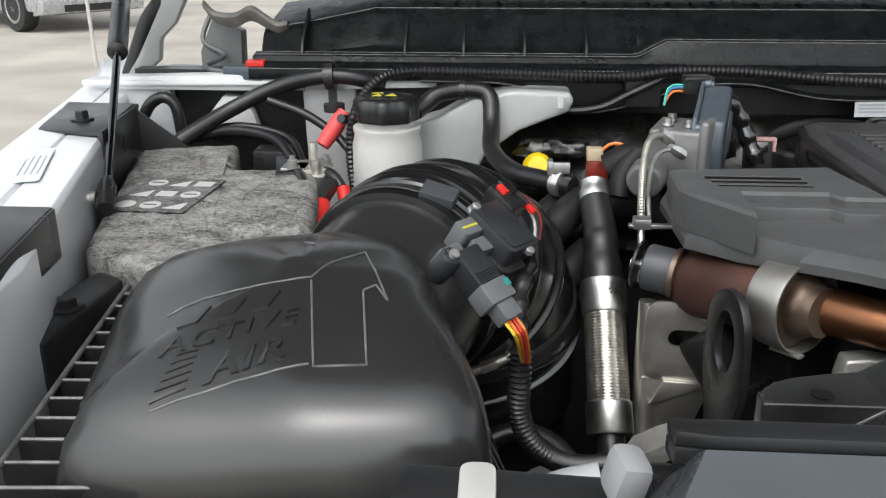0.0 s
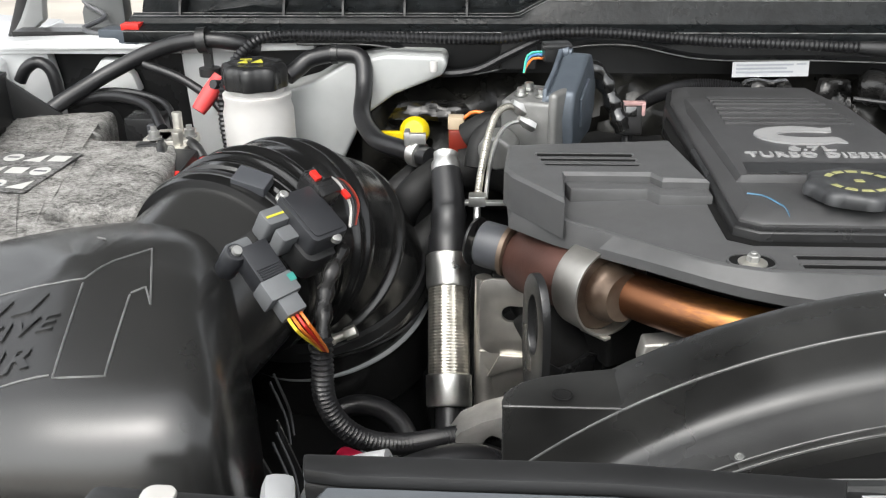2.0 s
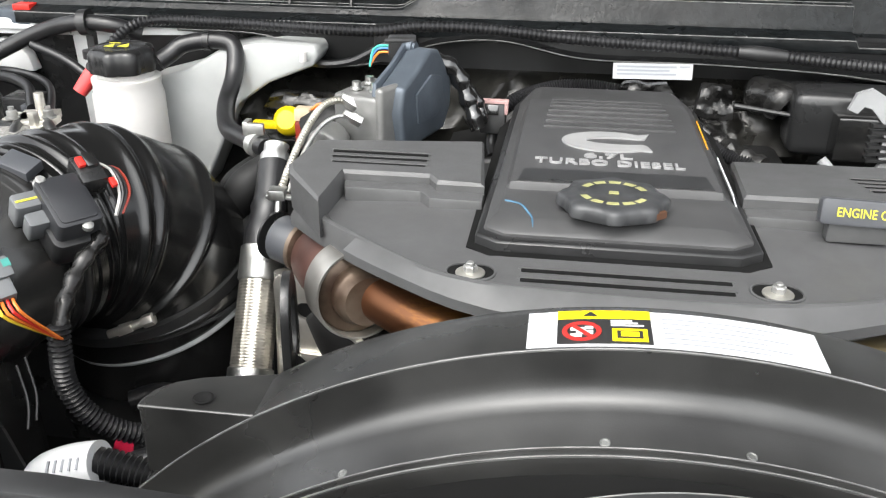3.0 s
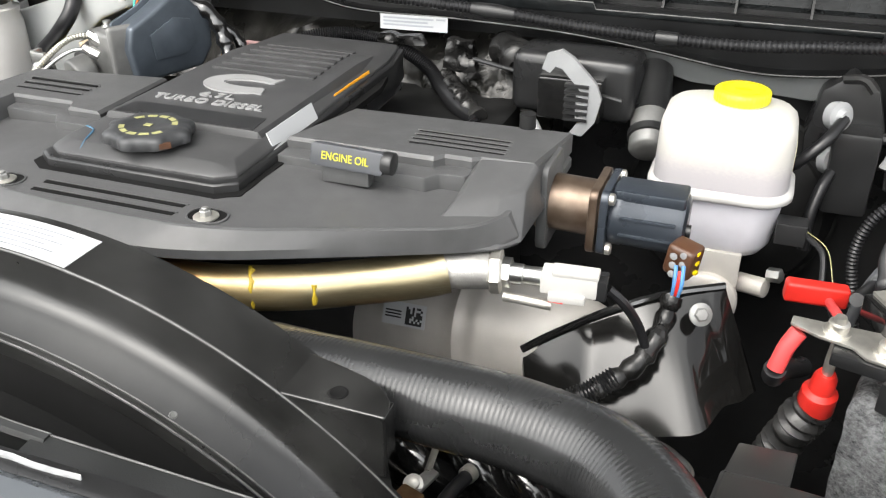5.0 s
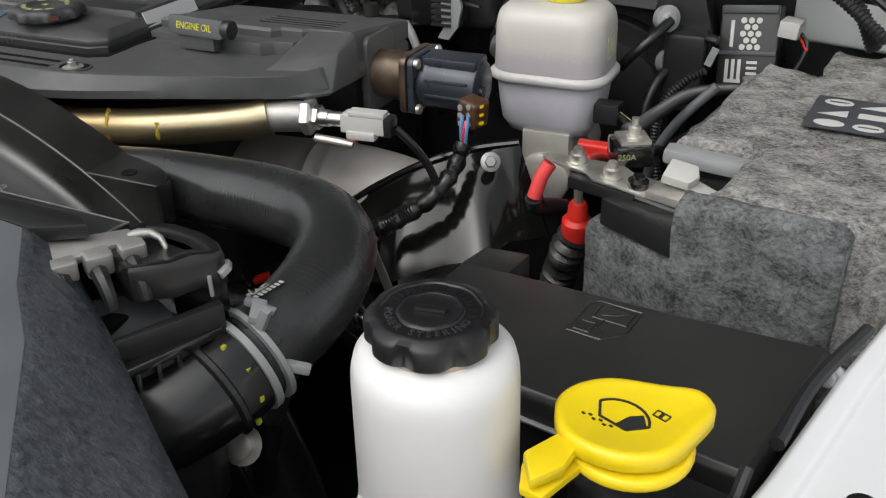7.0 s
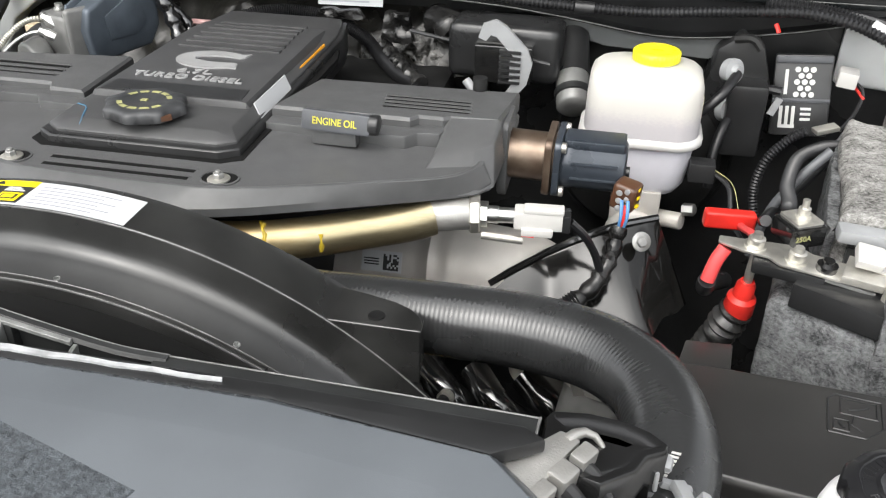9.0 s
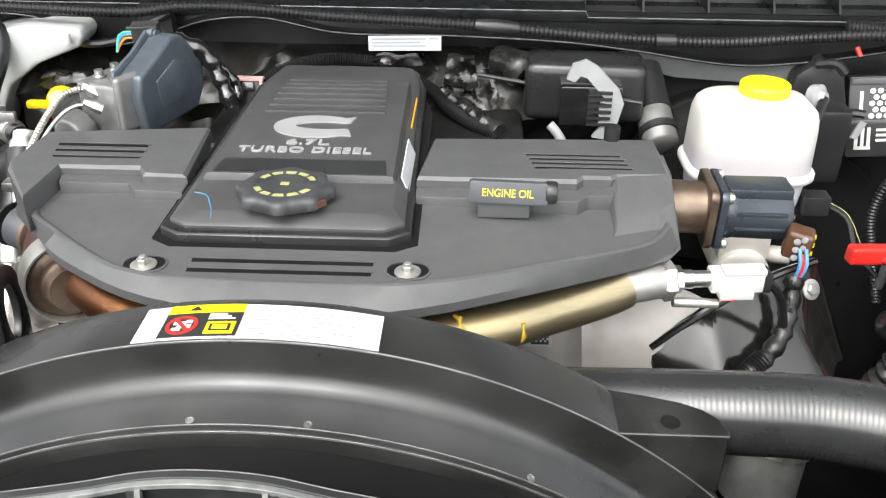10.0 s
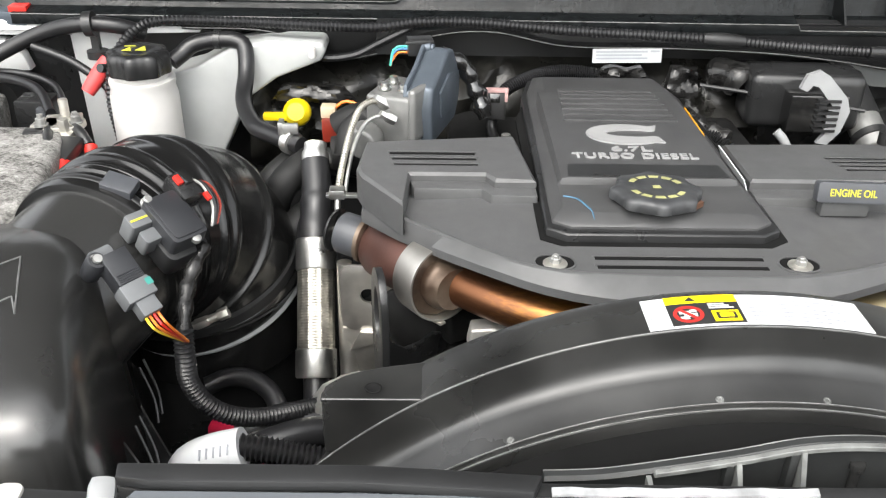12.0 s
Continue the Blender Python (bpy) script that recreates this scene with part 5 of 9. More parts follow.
part("casting", bm, ACTU, tb, bevel=0.005, segs=3)
bm = nb()
prism(bm, [(-0.040, 0.190), (0.058, 0.190), (0.074, 0.214), (0.076, 0.246), (0.060, 0.268), (0.042, 0.290), (0.020, 0.293), (-0.008, 0.276), (-0.040, 0.264), (-0.046, 0.235)], -0.010, -0.003, ma)
part("flange", bm, ACTU, tb, bevel=0.0015)
bm = nb()
prism(bm, [(-0.010, 0.216), (0.030, 0.214), (0.046, 0.228), (0.040, 0.256), (0.018, 0.262), (-0.014, 0.248)], 0.040, 0.045, ma)
part("raised_cover", bm, ACTU, tb, bevel=0.003)
for x, y in ((-0.036, 0.252), (0.024, 0.288), (0.068, 0.242), (-0.034, 0.214), (0.052, 0.212)):
    bm = nb()
    p = ma @ Vector((x, y, -0.004))
    lathe(bm, [(0.0065, 0), (0.0065, 0.010), (0.0045, 0.0105), (0.0045, 0.015)], ma @ Matrix.Translation((x, y, -0.004)), 14)
    part("lug_bolt", bm, ACTU, tb)
bm = nb()
box(bm, (0.203, 0.955, 1.220), (0.062, 0.075, 0.062), rot(0, 0, -20))
box(bm, (0.226, 0.930, 1.232), (0.010, 0.052, 0.062), rot(0, 0, -30))
cyl(bm, (0.165, 0.925, 1.205), (0.155, 0.90, 1.20), 0.02, seg=16)
br = part("bearing_bracket", bm, CASTDARK, tb, "grey cast bracket", bevel=0.008, segs=3)
for p in ((0.183, 0.945, 1.252), (0.205, 0.938, 1.252), (0.192, 0.968, 1.252)):
    bm = nb()
    lathe(bm, [(0.007, 0), (0.007, 0.002), (0.0048, 0.002), (0.0048, 0.008)], Matrix.Translation(p), 12)
    part("screw", bm, STEEL, br)
bm = nb()
box(bm, (0.222, 1.0, 1.287), (0.030, 0.020, 0.020), rot(0, 0, 10))
box(bm, (0.222, 0.989, 1.294), (0.034, 0.005, 0.005), rot(0, 0, 10))
part("plug", bm, PLASTIC, tb, bevel=0.002)
for c_, dz in ((GWIRE, 0.004), (BWIRE, 0.0), (ORANGE, -0.006)):
    part("wire", tube(nb(), [(0.208, 1.0, 1.283 + dz * 0.7), (0.197, 1.0, 1.283 + dz * 0.7), (0.190, 0.998, 1.277 + dz), (0.187, 0.994, 1.264)], 0.0014, 6), c_, tb)
bm = nb()
part("hose", tube(nb(), [(0.125, 0.96, 1.20), (0.150, 0.955, 1.215), (0.17, 0.95, 1.21)], 0.016, 14), DULL, tb)
part("hose", tube(nb(), [(0.135, 0.93, 1.175), (0.14, 0.94, 1.20), (0.155, 0.95, 1.218)], 0.013, 12), DULL, tb)
part("hose", tube(nb(), [(0.12, 0.985, 1.155), (0.16, 0.98, 1.16), (0.20, 0.97, 1.15)], 0.03, 14), DULL, tb)
# wiring wrapped in tape behind the actuator
bm = nb()
tube(bm, [(0.245, 1.02, 1.272), (0.275, 1.03, 1.255), (0.290, 1.03, 1.225), (0.305, 1.02, 1.19)], 0.010, 10, rad=lambda i, f: 0.010 + 0.0018 * math.sin(i * 1.7))
tube(bm, [(0.275, 1.04, 1.245), (0.300, 1.05, 1.215), (0.308, 1.04, 1.19)], 0.007, 10, rad=lambda i, f: 0.007 + 0.0014 * math.sin(i * 2.1))
solo("taped_wiring", bm, GLOSSB, "black taped wiring behind the actuator", "wiring", at=(0.28, 1.03, 1.2))
wc = thing("sensor_plug", "black sensor plug with a pale red lock frame", "connector", (0.317, 1.07, 1.19))
part("shell", box(nb(), (0.318, 1.068, 1.190), (0.030, 0.026, 0.036), rot(-14, 0, 0)), PLASTIC, wc, bevel=0.003)
bm = nb()
box(bm, (0.318, 1.062, 1.2120), (0.036, 0.010, 0.004))
for dx in (-0.0155, 0.0155):
    box(bm, (0.318 + dx, 1.060, 1.2050), (0.004, 0.010, 0.014))
part("lock_frame", bm, LOCKP, wc, "pale red and white lock frame", bevel=0.001)
part("latch", box(nb(), (0.318, 1.0535, 1.2040), (0.014, 0.006, 0.012), rot(-14, 0, 0)), GLOSSB, wc, bevel=0.0015)
part("cable", tube(nb(), [(0.318, 1.068, 1.175), (0.316, 1.060, 1.160), (0.320, 1.045, 1.150)], 0.007, 10), RUBBER, wc)
part("bolt_head", lathe(nb(), [(0.008, 0.0), (0.008, 0.003), (0.006, 0.004), (0.006, 0.010)], pose(0.334, 1.040, 1.150), 12), DULLZINC, wc)

# foil patches on the blanket: x, z, width, height, seed
FOIL_PATCHES = ((0.578, 1.206, 0.040, 0.044, 3), (0.495, 1.219, 0.060, 0.014, 8), (0.075, 1.183, 0.100, 0.024, 5))

# ---- wiring conduit over the rear of the engine ----
bm = nb()
loom(bm, [(0.322, 1.085, 1.190), (0.345, 1.10, 1.206), (0.39, 1.125, 1.215), (0.44, 1.135, 1.214), (0.49, 1.13, 1.205), (0.535, 1.12, 1.185), (0.560, 1.10, 1.168), (0.59, 1.07, 1.158), (0.622, 1.045, 1.150), (0.64, 1.03, 1.12)], 0.0095)
solo("engine_wiring_conduit", bm, RUBBER, "black corrugated wiring conduit behind the valve cover", "wiring conduit", at=(0.45, 1.12, 1.2))
bm = nb()
tube(bm, [(0.555, 1.13, 1.172), (0.575, 1.105, 1.168), (0.60, 1.075, 1.160), (0.628, 1.05, 1.152)], 0.013, 10, rad=lambda i, f: 0.0125 + 0.002 * math.sin(i * 1.9))
solo("taped_conduit", bm, WRAP, "conduit bound with shiny black tape", "wiring", at=(0.6, 1.08, 1.15))
bm = nb()
rs = []
for i in range(61):
    x = -0.02 + i * 0.012
    row = []
    for k in range(13):
        z = 1.06 + 0.155 * k / 12
        d = noise.noise(Vector((x * 22, z * 30, 0))) * 0.030 + noise.noise(Vector((x * 70, z * 90, 3))) * 0.009
        row.append(Vector((x, 1.165 - 0.030 * math.sin(math.pi * k / 12) + d, z - 0.03 * abs(math.sin(x * 9)))))
    row += [Vector((x, 1.2, 1.215)), Vector((x, 1.2, 1.05))]
    rs.append(row)
rings(bm, rs)
fi = thing("foil_insulation", "crumpled dark foil insulation on the firewall", "insulation", (0.4, 1.16, 1.06))
part("blanket", bm, FOILM, fi, angle=50)
for x0, z0, w_, h_, sd_ in FOIL_PATCHES:
    bm = nb()
    rs = []
    for i in range(13):
        row = []
        for k in range(11):
            u_, v_ = i / 12 - 0.5, k / 10 - 0.5
            p = Vector((x0 + w_ * u_ * (1 - 0.3 * v_), 1.118, z0 + h_ * v_ * (1 - 0.25 * abs(u_))))
            row.append(p + Vector((0, noise.noise(p * 60 + Vector((sd_, 0, 0))) * 0.012 + noise.noise(p * 160) * 0.004, 0)))
        row += [row[-1] + Vector((0, 0.012, 0)), row[0] + Vector((0, 0.012, 0))]
        rs.append(row)
    rings(bm, rs)
    part("foil_patch", bm, WRAP, fi, "bright crumpled foil patch", angle=40)
bm = nb()
decal(bm, frame_on((0.504, 1.1485, 1.2335), (1, 0, 0.02), (0, 0.15, 1)), quad(-0.0475, -0.0095, 0.0475, 0.0095), 0.0006)
fl_ = solo("firewall_label", bm, LABELW, "white printed label on the firewall lip", "label", at=(0.504, 1.1485, 1.2335))
bm = nb()
mlab = frame_on((0.504, 1.1478, 1.2335), (1, 0, 0.02), (0, 0.15, 1))
for i in range(3):
    decal(bm, mlab, quad(-0.043, 0.0045 - i * 0.0045, 0.028 - 0.008 * (i % 2), 0.0068 - i * 0.0045), 0.0006)
decal(bm, mlab, quad(0.032, 0.005, 0.044, 0.0072), 0.0006)
part("print", bm, GREYINK, fl_)

# ---- passenger battery in its felt jacket ----
def felt_block(outline, z0, z1, rough=0.0022, seed=0, step=0.012):
    """A felt covered block with a soft, uneven surface."""
    bm2 = nb()
    ins = [(0.0, z0), (0.0, z0 + (z1 - z0) * 0.5), (0.0, z1 - 0.010), (0.003, z1 - 0.004), (0.010, z1)]
    dense = []
    k = len(outline)
    for i in range(k):
        p, q = Vector(outline[i]), Vector(outline[(i + 1) % k])
        n = max(1, int((q - p).length / step))
        dense += [tuple(p.lerp(q, j / n)) for j in range(n)]
    rs2 = [lift(inset(dense, d), z) for d, z in ins]
    rings(bm2, rs2)
    topf = max(bm2.faces, key=lambda f: f.calc_center_median().z + (1 if len(f.verts) > 4 else 0))
    bm2.normal_update()
    bmesh.ops.triangulate(bm2, faces=[topf], ngon_method="EAR_CLIP")
    for _ in range(3):
        long_ = [e for e in bm2.edges if e.calc_length() > 0.022 and all(len(f.verts) < 5 for f in e.link_faces)]
        bmesh.ops.subdivide_edges(bm2, edges=long_, cuts=1, use_grid_fill=True)
        bm2.normal_update()
        bmesh.ops.triangulate(bm2, faces=[f for f in bm2.faces if 4 < len(f.verts) < 12], ngon_method="EAR_CLIP")
    for v in bm2.verts:
        v.co += Vector(noise.noise_vector(v.co * 55 + Vector((seed, 0, 0)))) * rough
    return bm2


batl = thing("battery", "battery in a grey felt jacket with a warning print", "battery", (-0.3, 0.85, 0.98), "batteries of the engine bay")
out = [(-0.348, 0.690), (-0.292, 0.668), (-0.215, 0.60), (-0.200, 0.742), (-0.252, 0.748), (-0.254, 0.772), (-0.168, 0.770), (-0.205, 0.985), (-0.305, 0.985), (-0.335, 1.108), (-0.455, 1.080), (-0.365, 0.72)]
part("felt_jacket", felt_block(out, 0.96, 1.187, seed=3), FELT, batl, angle=88)
part("battery_case", box(nb(), (-0.225, 0.755, 1.10), (0.10, 0.05, 0.12)), PLASTIC, batl, bevel=0.002)


def warning_print(parent, m, sc, ground=DKGREY):
    """Grey patch with three rows of white pictograms, as plain shapes."""
    b3 = nb()
    decal(b3, m, quad(-0.062 * sc, -0.052 * sc, 0.062 * sc, 0.052 * sc), 0.0004)
    p = part("warning_print", b3, ground, parent, "dark patch with white pictograms")
    for r in range(3):
        for c_ in range(3):
            b3 = nb()
            x, y = (-0.038 + 0.038 * c_) * sc, (0.034 - 0.034 * r) * sc
            kind_ = (r + c_) % 3
            if kind_ == 1:
                sh = [(x - 0.015 * sc, y - 0.008 * sc), (x + 0.014 * sc, y - 0.010 * sc), (x + 0.013 * sc, y + 0.010 * sc)]
            elif kind_ == 0 or c_ == 0:
                sh = [(x + 0.015 * sc * math.cos(a), y + 0.010 * sc * math.sin(a)) for a in (2 * math.pi * i / 18 for i in range(18))]
            else:
                sh = quad(x - 0.014 * sc, y - 0.007 * sc, x + 0.014 * sc, y + 0.008 * sc)
            decal(b3, m @ Matrix.Translation((0, 0, 0.0004)), sh, 0.0004)
            part("pictogram", b3, WINK, p)
            if kind_ == 0:
                b3 = nb()
                decal(b3, m @ Matrix.Translation((0, 0, 0.0008)), quad(x - 0.010 * sc, y - 0.0015 * sc, x + 0.010 * sc, y + 0.0015 * sc), 0.0003)
                part("pictogram_bar", b3, DKGREY, p)


warning_print(batl, frame_on((-0.343, 0.867, 1.1885), (0.97, -0.06, 0), (-0.2, 1, 0)) @ Matrix.Diagonal((0.84, 1.42, 1, 1)), 0.82, FELT3)

lug = thing("battery_terminal", "zinc battery terminal clamp with red cable boots", "terminal", (-0.22, 1.0, 1.15))
bm = nb()
box(bm, (-0.214, 0.99, 1.186), (0.042, 0.050, 0.010), rot(0, 0, 15))
box(bm, (-0.205, 0.965, 1.180), (0.022, 0.07, 0.010), rot(12, 0, -10))
box(bm, (-0.232, 0.985, 1.180), (0.03, 0.03, 0.022))
cyl(bm, (-0.214, 1.0, 1.185), (-0.214, 1.0, 1.215), 0.006, seg=10)
cyl(bm, (-0.205, 0.97, 1.185), (-0.205, 0.968, 1.202), 0.007, seg=6)
part("clamp", bm, ZINC, lug, bevel=0.0015)
for x_, y_, z_ in ((-0.232, 0.970, 1.192), (-0.196, 0.985, 1.190)):
    part("clamp_bolt", lathe(nb(), [(0.0085, 0), (0.0085, 0.002), (0.006, 0.002), (0.006, 0.009), (0.0035, 0.010), (0.0035, 0.014)], pose(x_, y_, z_), 12), DULLZINC, lug)
for q_ in ([(-0.226, 0.972, 1.186), (-0.216, 0.945, 1.184), (-0.202, 0.920, 1.172)], [(-0.196, 0.978, 1.186), (-0.184, 0.965, 1.184), (-0.174, 0.955, 1.174)]):
    part("cable_lug", tube(nb(), q_, 0.0065, 10), PLASTIC, lug)
part("insulator", box(nb(), (-0.236, 0.962, 1.180), (0.030, 0.018, 0.020), rot(0, 0, 12)), PLASTIC, lug, bevel=0.003)
part("fuse_block", box(nb(), (-0.196, 0.935, 1.173), (0.030, 0.045, 0.014), rot(14, 0, -10)), PLASTIC, lug, bevel=0.002)
part("cable_boot", tube(nb(), [(-0.190, 0.915, 1.166), (-0.184, 0.885, 1.150), (-0.182, 0.862, 1.138)], 0.010, 12), RED, lug, "red cable boot")
part("cable_boot", tube(nb(), [(-0.172, 0.955, 1.172), (-0.163, 0.930, 1.150), (-0.158, 0.91, 1.135)], 0.008, 12), RED, lug, "red cable boot")
part("cable_boot", tube(nb(), [(-0.224, 1.105, 1.186), (-0.212, 1.115, 1.203), (-0.196, 1.126, 1.226)], 0.010, 12, rad=lambda i, f: 0.009 + 0.002 * math.sin(f * 3)), PINK, lug, "faded red cable boot")
part("cable", tube(nb(), [(-0.196, 1.09, 1.225), (-0.185, 1.12, 1.21), (-0.18, 1.14, 1.15)], 0.006, 10), RUBBER, lug)
part("ring_terminal", tube(nb(), [(-0.178, 0.86, 1.137), (-0.165, 0.86, 1.150), (-0.155, 0.872, 1.165)], 0.008, 10), ZINC, lug)

# connectors and cables behind the battery
bx = thing("fuse_connector", "black cable connector block behind the battery", "connector", (-0.27, 1.05, 1.15))
part("block", box(nb(), (-0.280, 1.075, 1.172), (0.045, 0.04, 0.035)), PLASTIC, bx, bevel=0.002)
part("latch", box(nb(), (-0.262, 1.052, 1.172), (0.018, 0.012, 0.024)), DKGREY, bx, bevel=0.001)
part("cable", tube(nb(), [(-0.40, 1.12, 1.19), (-0.34, 1.11, 1.203), (-0.28, 1.08, 1.20), (-0.245, 1.03, 1.185)], 0.0065, 10), RUBBER, bx)
part("cable", tube(nb(), [(-0.41, 1.14, 1.19), (-0.34, 1.13, 1.205), (-0.27, 1.11, 1.195), (-0.235, 1.05, 1.17)], 0.005, 10), RUBBER, bx)

# ---- gas strut, brackets on the rail ----
st = thing("hood_strut", "black gas strut with a polished rod", "gas strut", (-0.36, 0.80, 1.17))
p0, p1 = Vector((-0.383, 0.813, 1.200)), Vector((-0.478, 1.100, 1.304))
d = (p1 - p0).normalized()
part("rod", cyl(nb(), p0, p0 + d * 0.34, 0.0048, seg=14), DARKROD, st, "polished dark rod")
part("cylinder", lathe(nb(), [(0.007, -0.004), (0.0125, 0.0), (0.0130, 0.01), (0.0125, 0.012), (0.0125, 0.4)], align(p0 + d * 0.319, p0 + d * 2), 20), PLASTIC, st)
part("end_fitting", lathe(nb(), [(0.0085, -0.02), (0.0095, -0.012), (0.0095, 0.018), (0.006, 0.032)], align(p0, p0 + d), 16), PLASTIC, st)
part("ball_stud", lathe(nb(), [(0.010, 0), (0.012, 0.002), (0.012, 0.008), (0.007, 0.010), (0.007, 0.026)], align((-0.418, 0.808, 1.200), (-0.383, 0.813, 1.200)), 14), ZINC, st, "zinc ball stud")
b1 = thing("strut_bracket", "black steel bracket bolted on the fender rail", "bracket", (-0.45, 0.97, 1.2))
bm = nb()
prism(bm, [(-0.498, 0.915), (-0.425, 0.905), (-0.445, 1.068), (-0.545, 1.075)], 1.240, 1.245)
part("plate", bm, PLASTIC, b1, bevel=0.0012)
bm = nb()
rings(bm, [[Vector(p) for p in ((-0.427, 0.905, 1.245), (-0.421, 0.905, 1.245), (-0.421, 0.905, 1.14), (-0.427, 0.905, 1.14))], [Vector(p) for p in ((-0.452, 1.068, 1.245), (-0.446, 1.068, 1.245), (-0.446, 1.068, 1.12), (-0.452, 1.068, 1.12))]])
part("side_plate", bm, PLASTIC, b1, bevel=0.0012)
bm = nb()
rings(bm, [[Vector(p) for p in ((-0.447, 1.06, 1.240), (-0.447, 1.06, 1.15), (-0.449, 1.066, 1.15), (-0.449, 1.066, 1.240))], [Vector(p) for p in ((-0.385, 1.085, 1.180), (-0.385, 1.085, 1.13), (-0.387, 1.091, 1.13), (-0.387, 1.091, 1.180))]])
part("gusset", bm, PLASTIC, b1, bevel=0.0012)
bolt(b1, (-0.470, 0.965, 1.2455), 0.008, 0.010, material=PLASTIC)
b1 = thing("box_bracket", "black plastic bracket at the front of the rail", "bracket", (-0.38, 0.58, 1.2))
bm = nb()
prism(bm, [(-0.42, 0.48), (-0.318, 0.50), (-0.343, 0.635), (-0.42, 0.635)], 1.236, 1.247)
rings(bm, [[Vector(p) for p in ((-0.322, 0.50, 1.246), (-0.316, 0.50, 1.246), (-0.316, 0.50, 1.212), (-0.322, 0.50, 1.212))], [Vector(p) for p in ((-0.347, 0.635, 1.246), (-0.341, 0.635, 1.246), (-0.341, 0.635, 1.205), (-0.347, 0.635, 1.205))]])
part("plate", bm, PLASTIC, b1, bevel=0.002)
bolt(b1, (-0.385, 0.58, 1.2475), 0.008, 0.010, material=PLASTIC)

# ---- air filter box ----
ab = thing("air_filter_box", "satin black moulded air filter box with embossed lettering", "air filter box", (-0.14, 0.5, 1.0))
plan = loop_smooth([(-0.238, 0.400), (-0.14, 0.390), (-0.055, 0.390), (-0.006, 0.402), (0.003, 0.44), (-0.018, 0.52), (-0.038, 0.60), (-0.066, 0.672), (-0.125, 0.712), (-0.210, 0.710), (-0.265, 0.676), (-0.284, 0.61), (-0.265, 0.49), (-0.252, 0.43)], 84)


def ab_z(x, y, z):
    """Drop of the lid towards the front."""
    return z - 0.13 * max(0.0, 0.55 - y) - 0.15 * max(0.0, y - 0.60)


rs = []
LIDP = [(-0.006, 0.98), (-0.004, 1.06), (0.0, 1.14), (0.0015, 1.172), (0.004, 1.192), (0.009, 1.208), (0.016, 1.2185), (0.026, 1.2265), (0.040, 1.2313), (0.058, 1.2337), (0.080, 1.2346), (0.10, 1.2350), (0.13, 1.2352)]
cxy = Vector((-0.13, 0.555))
side = lambda x: 1 + 1.9 * max(0.0, min(1.0, (-0.10 - x) / 0.15))
for d, z in LIDP:
    ring = []
    for p in plan:
        v = cxy - Vector(p)
        L = v.length
        dd = d * side(p[0])
        q = Vector(p) + v * (min(dd, L * (0.80 + d)) / L)
        ring.append(Vector((q.x, q.y, ab_z(q.x, q.y, z))))
    rs.append(ring)
bm = nb()
rings(bm, rs)
lid = part("lid", bm, AIRBOX, ab, angle=60)


def ab_top(x, y):
    """Height of the lid over a point of the plan."""
    u = Vector((x, y)) - cxy
    far = u.normalized() * 2
    p = plan[0]
    for k in range(len(plan)):
        a, b = Vector(plan[k]) - cxy, Vector(plan[(k + 1) % len(plan)]) - cxy
        e = b - a
        den = far.x * e.y - far.y * e.x
        if abs(den) > 1e-12:
            t0, t1 = (a.x * e.y - a.y * e.x) / den, (a.x * far.y - a.y * far.x) / den
            if t0 > 0 and -1e-6 <= t1 <= 1 + 1e-6:
                p = tuple(cxy + far * t0)
    d = ((Vector(p) - cxy).length - u.length) / side(p[0])
    for (d0, z0), (d1, z1) in zip(LIDP[2:], LIDP[3:]):
        if d <= d1:
            return ab_z(x, y, z0 + (z1 - z0) * max(0.0, d - d0) / (d1 - d0))
    return ab_z(x, y, LIDP[-1][1])


def drape(ob, m):
    """Lay a flat raised mark on the curved lid."""
    o = ORIGIN[ob]
    inv = m.inverted()
    for v in ob.data.vertices:
        w = v.co + o
        v.co.z = ab_top(w.x, w.y) + (inv @ w).z * 0.8 - o.z
    return ob


def strokes(pts, w=0.0009, h=0.0007):
    bm2 = nb()
    tube(bm2, [(x, y, ab_top(x, y) + h * 0.3) for x, y in pts], w, 6, raw=True)
    return bm2


def fine(pts, n=8):
    out2 = []
    for p, q in zip(pts, pts[1:]):
        out2 += [(p[0] + (q[0] - p[0]) * i / n, p[1] + (q[1] - p[1]) * i / n) for i in range(n)]
    return out2 + [pts[-1]]


# embossed badge: borders with their highlights painted pale, a bar pattern for the mark, then the words
for pts in ([(-0.207, 0.501), (-0.187, 0.516), (-0.155, 0.526), (-0.120, 0.535), (-0.110, 0.560), (-0.091, 0.583)], [(-0.190, 0.420), (-0.150, 0.430), (-0.103, 0.440)], [(-0.119, 0.530), (-0.100, 0.438), (-0.070, 0.440), (-0.083, 0.518)],
            [(-0.083, 0.520), (-0.076, 0.528), (-0.066, 0.508)], [(-0.138, 0.600), (-0.130, 0.596)], [(-0.091, 0.583), (-0.078, 0.545), (-0.066, 0.508)]):
    part("embossed_line", strokes(fine(pts), 0.0007), GLINT, lid, "raised line, its highlight painted pale")
def badge_plane(x, y):
    return frame_on((x, y, 1.22), (1, 0.36, 0.0), (-0.17, 1, 0.0))


mt = badge_plane(-0.162, 0.500)
for x in (-0.026, -0.004, 0.018):
    drape(part("embossed_mark", decal(nb(), mt, [(x - 0.010, -0.009), (x + 0.002, -0.009), (x + 0.012, 0.008), (x - 0.002, 0.008)], 0.0018), AIRBOX, lid), mt)
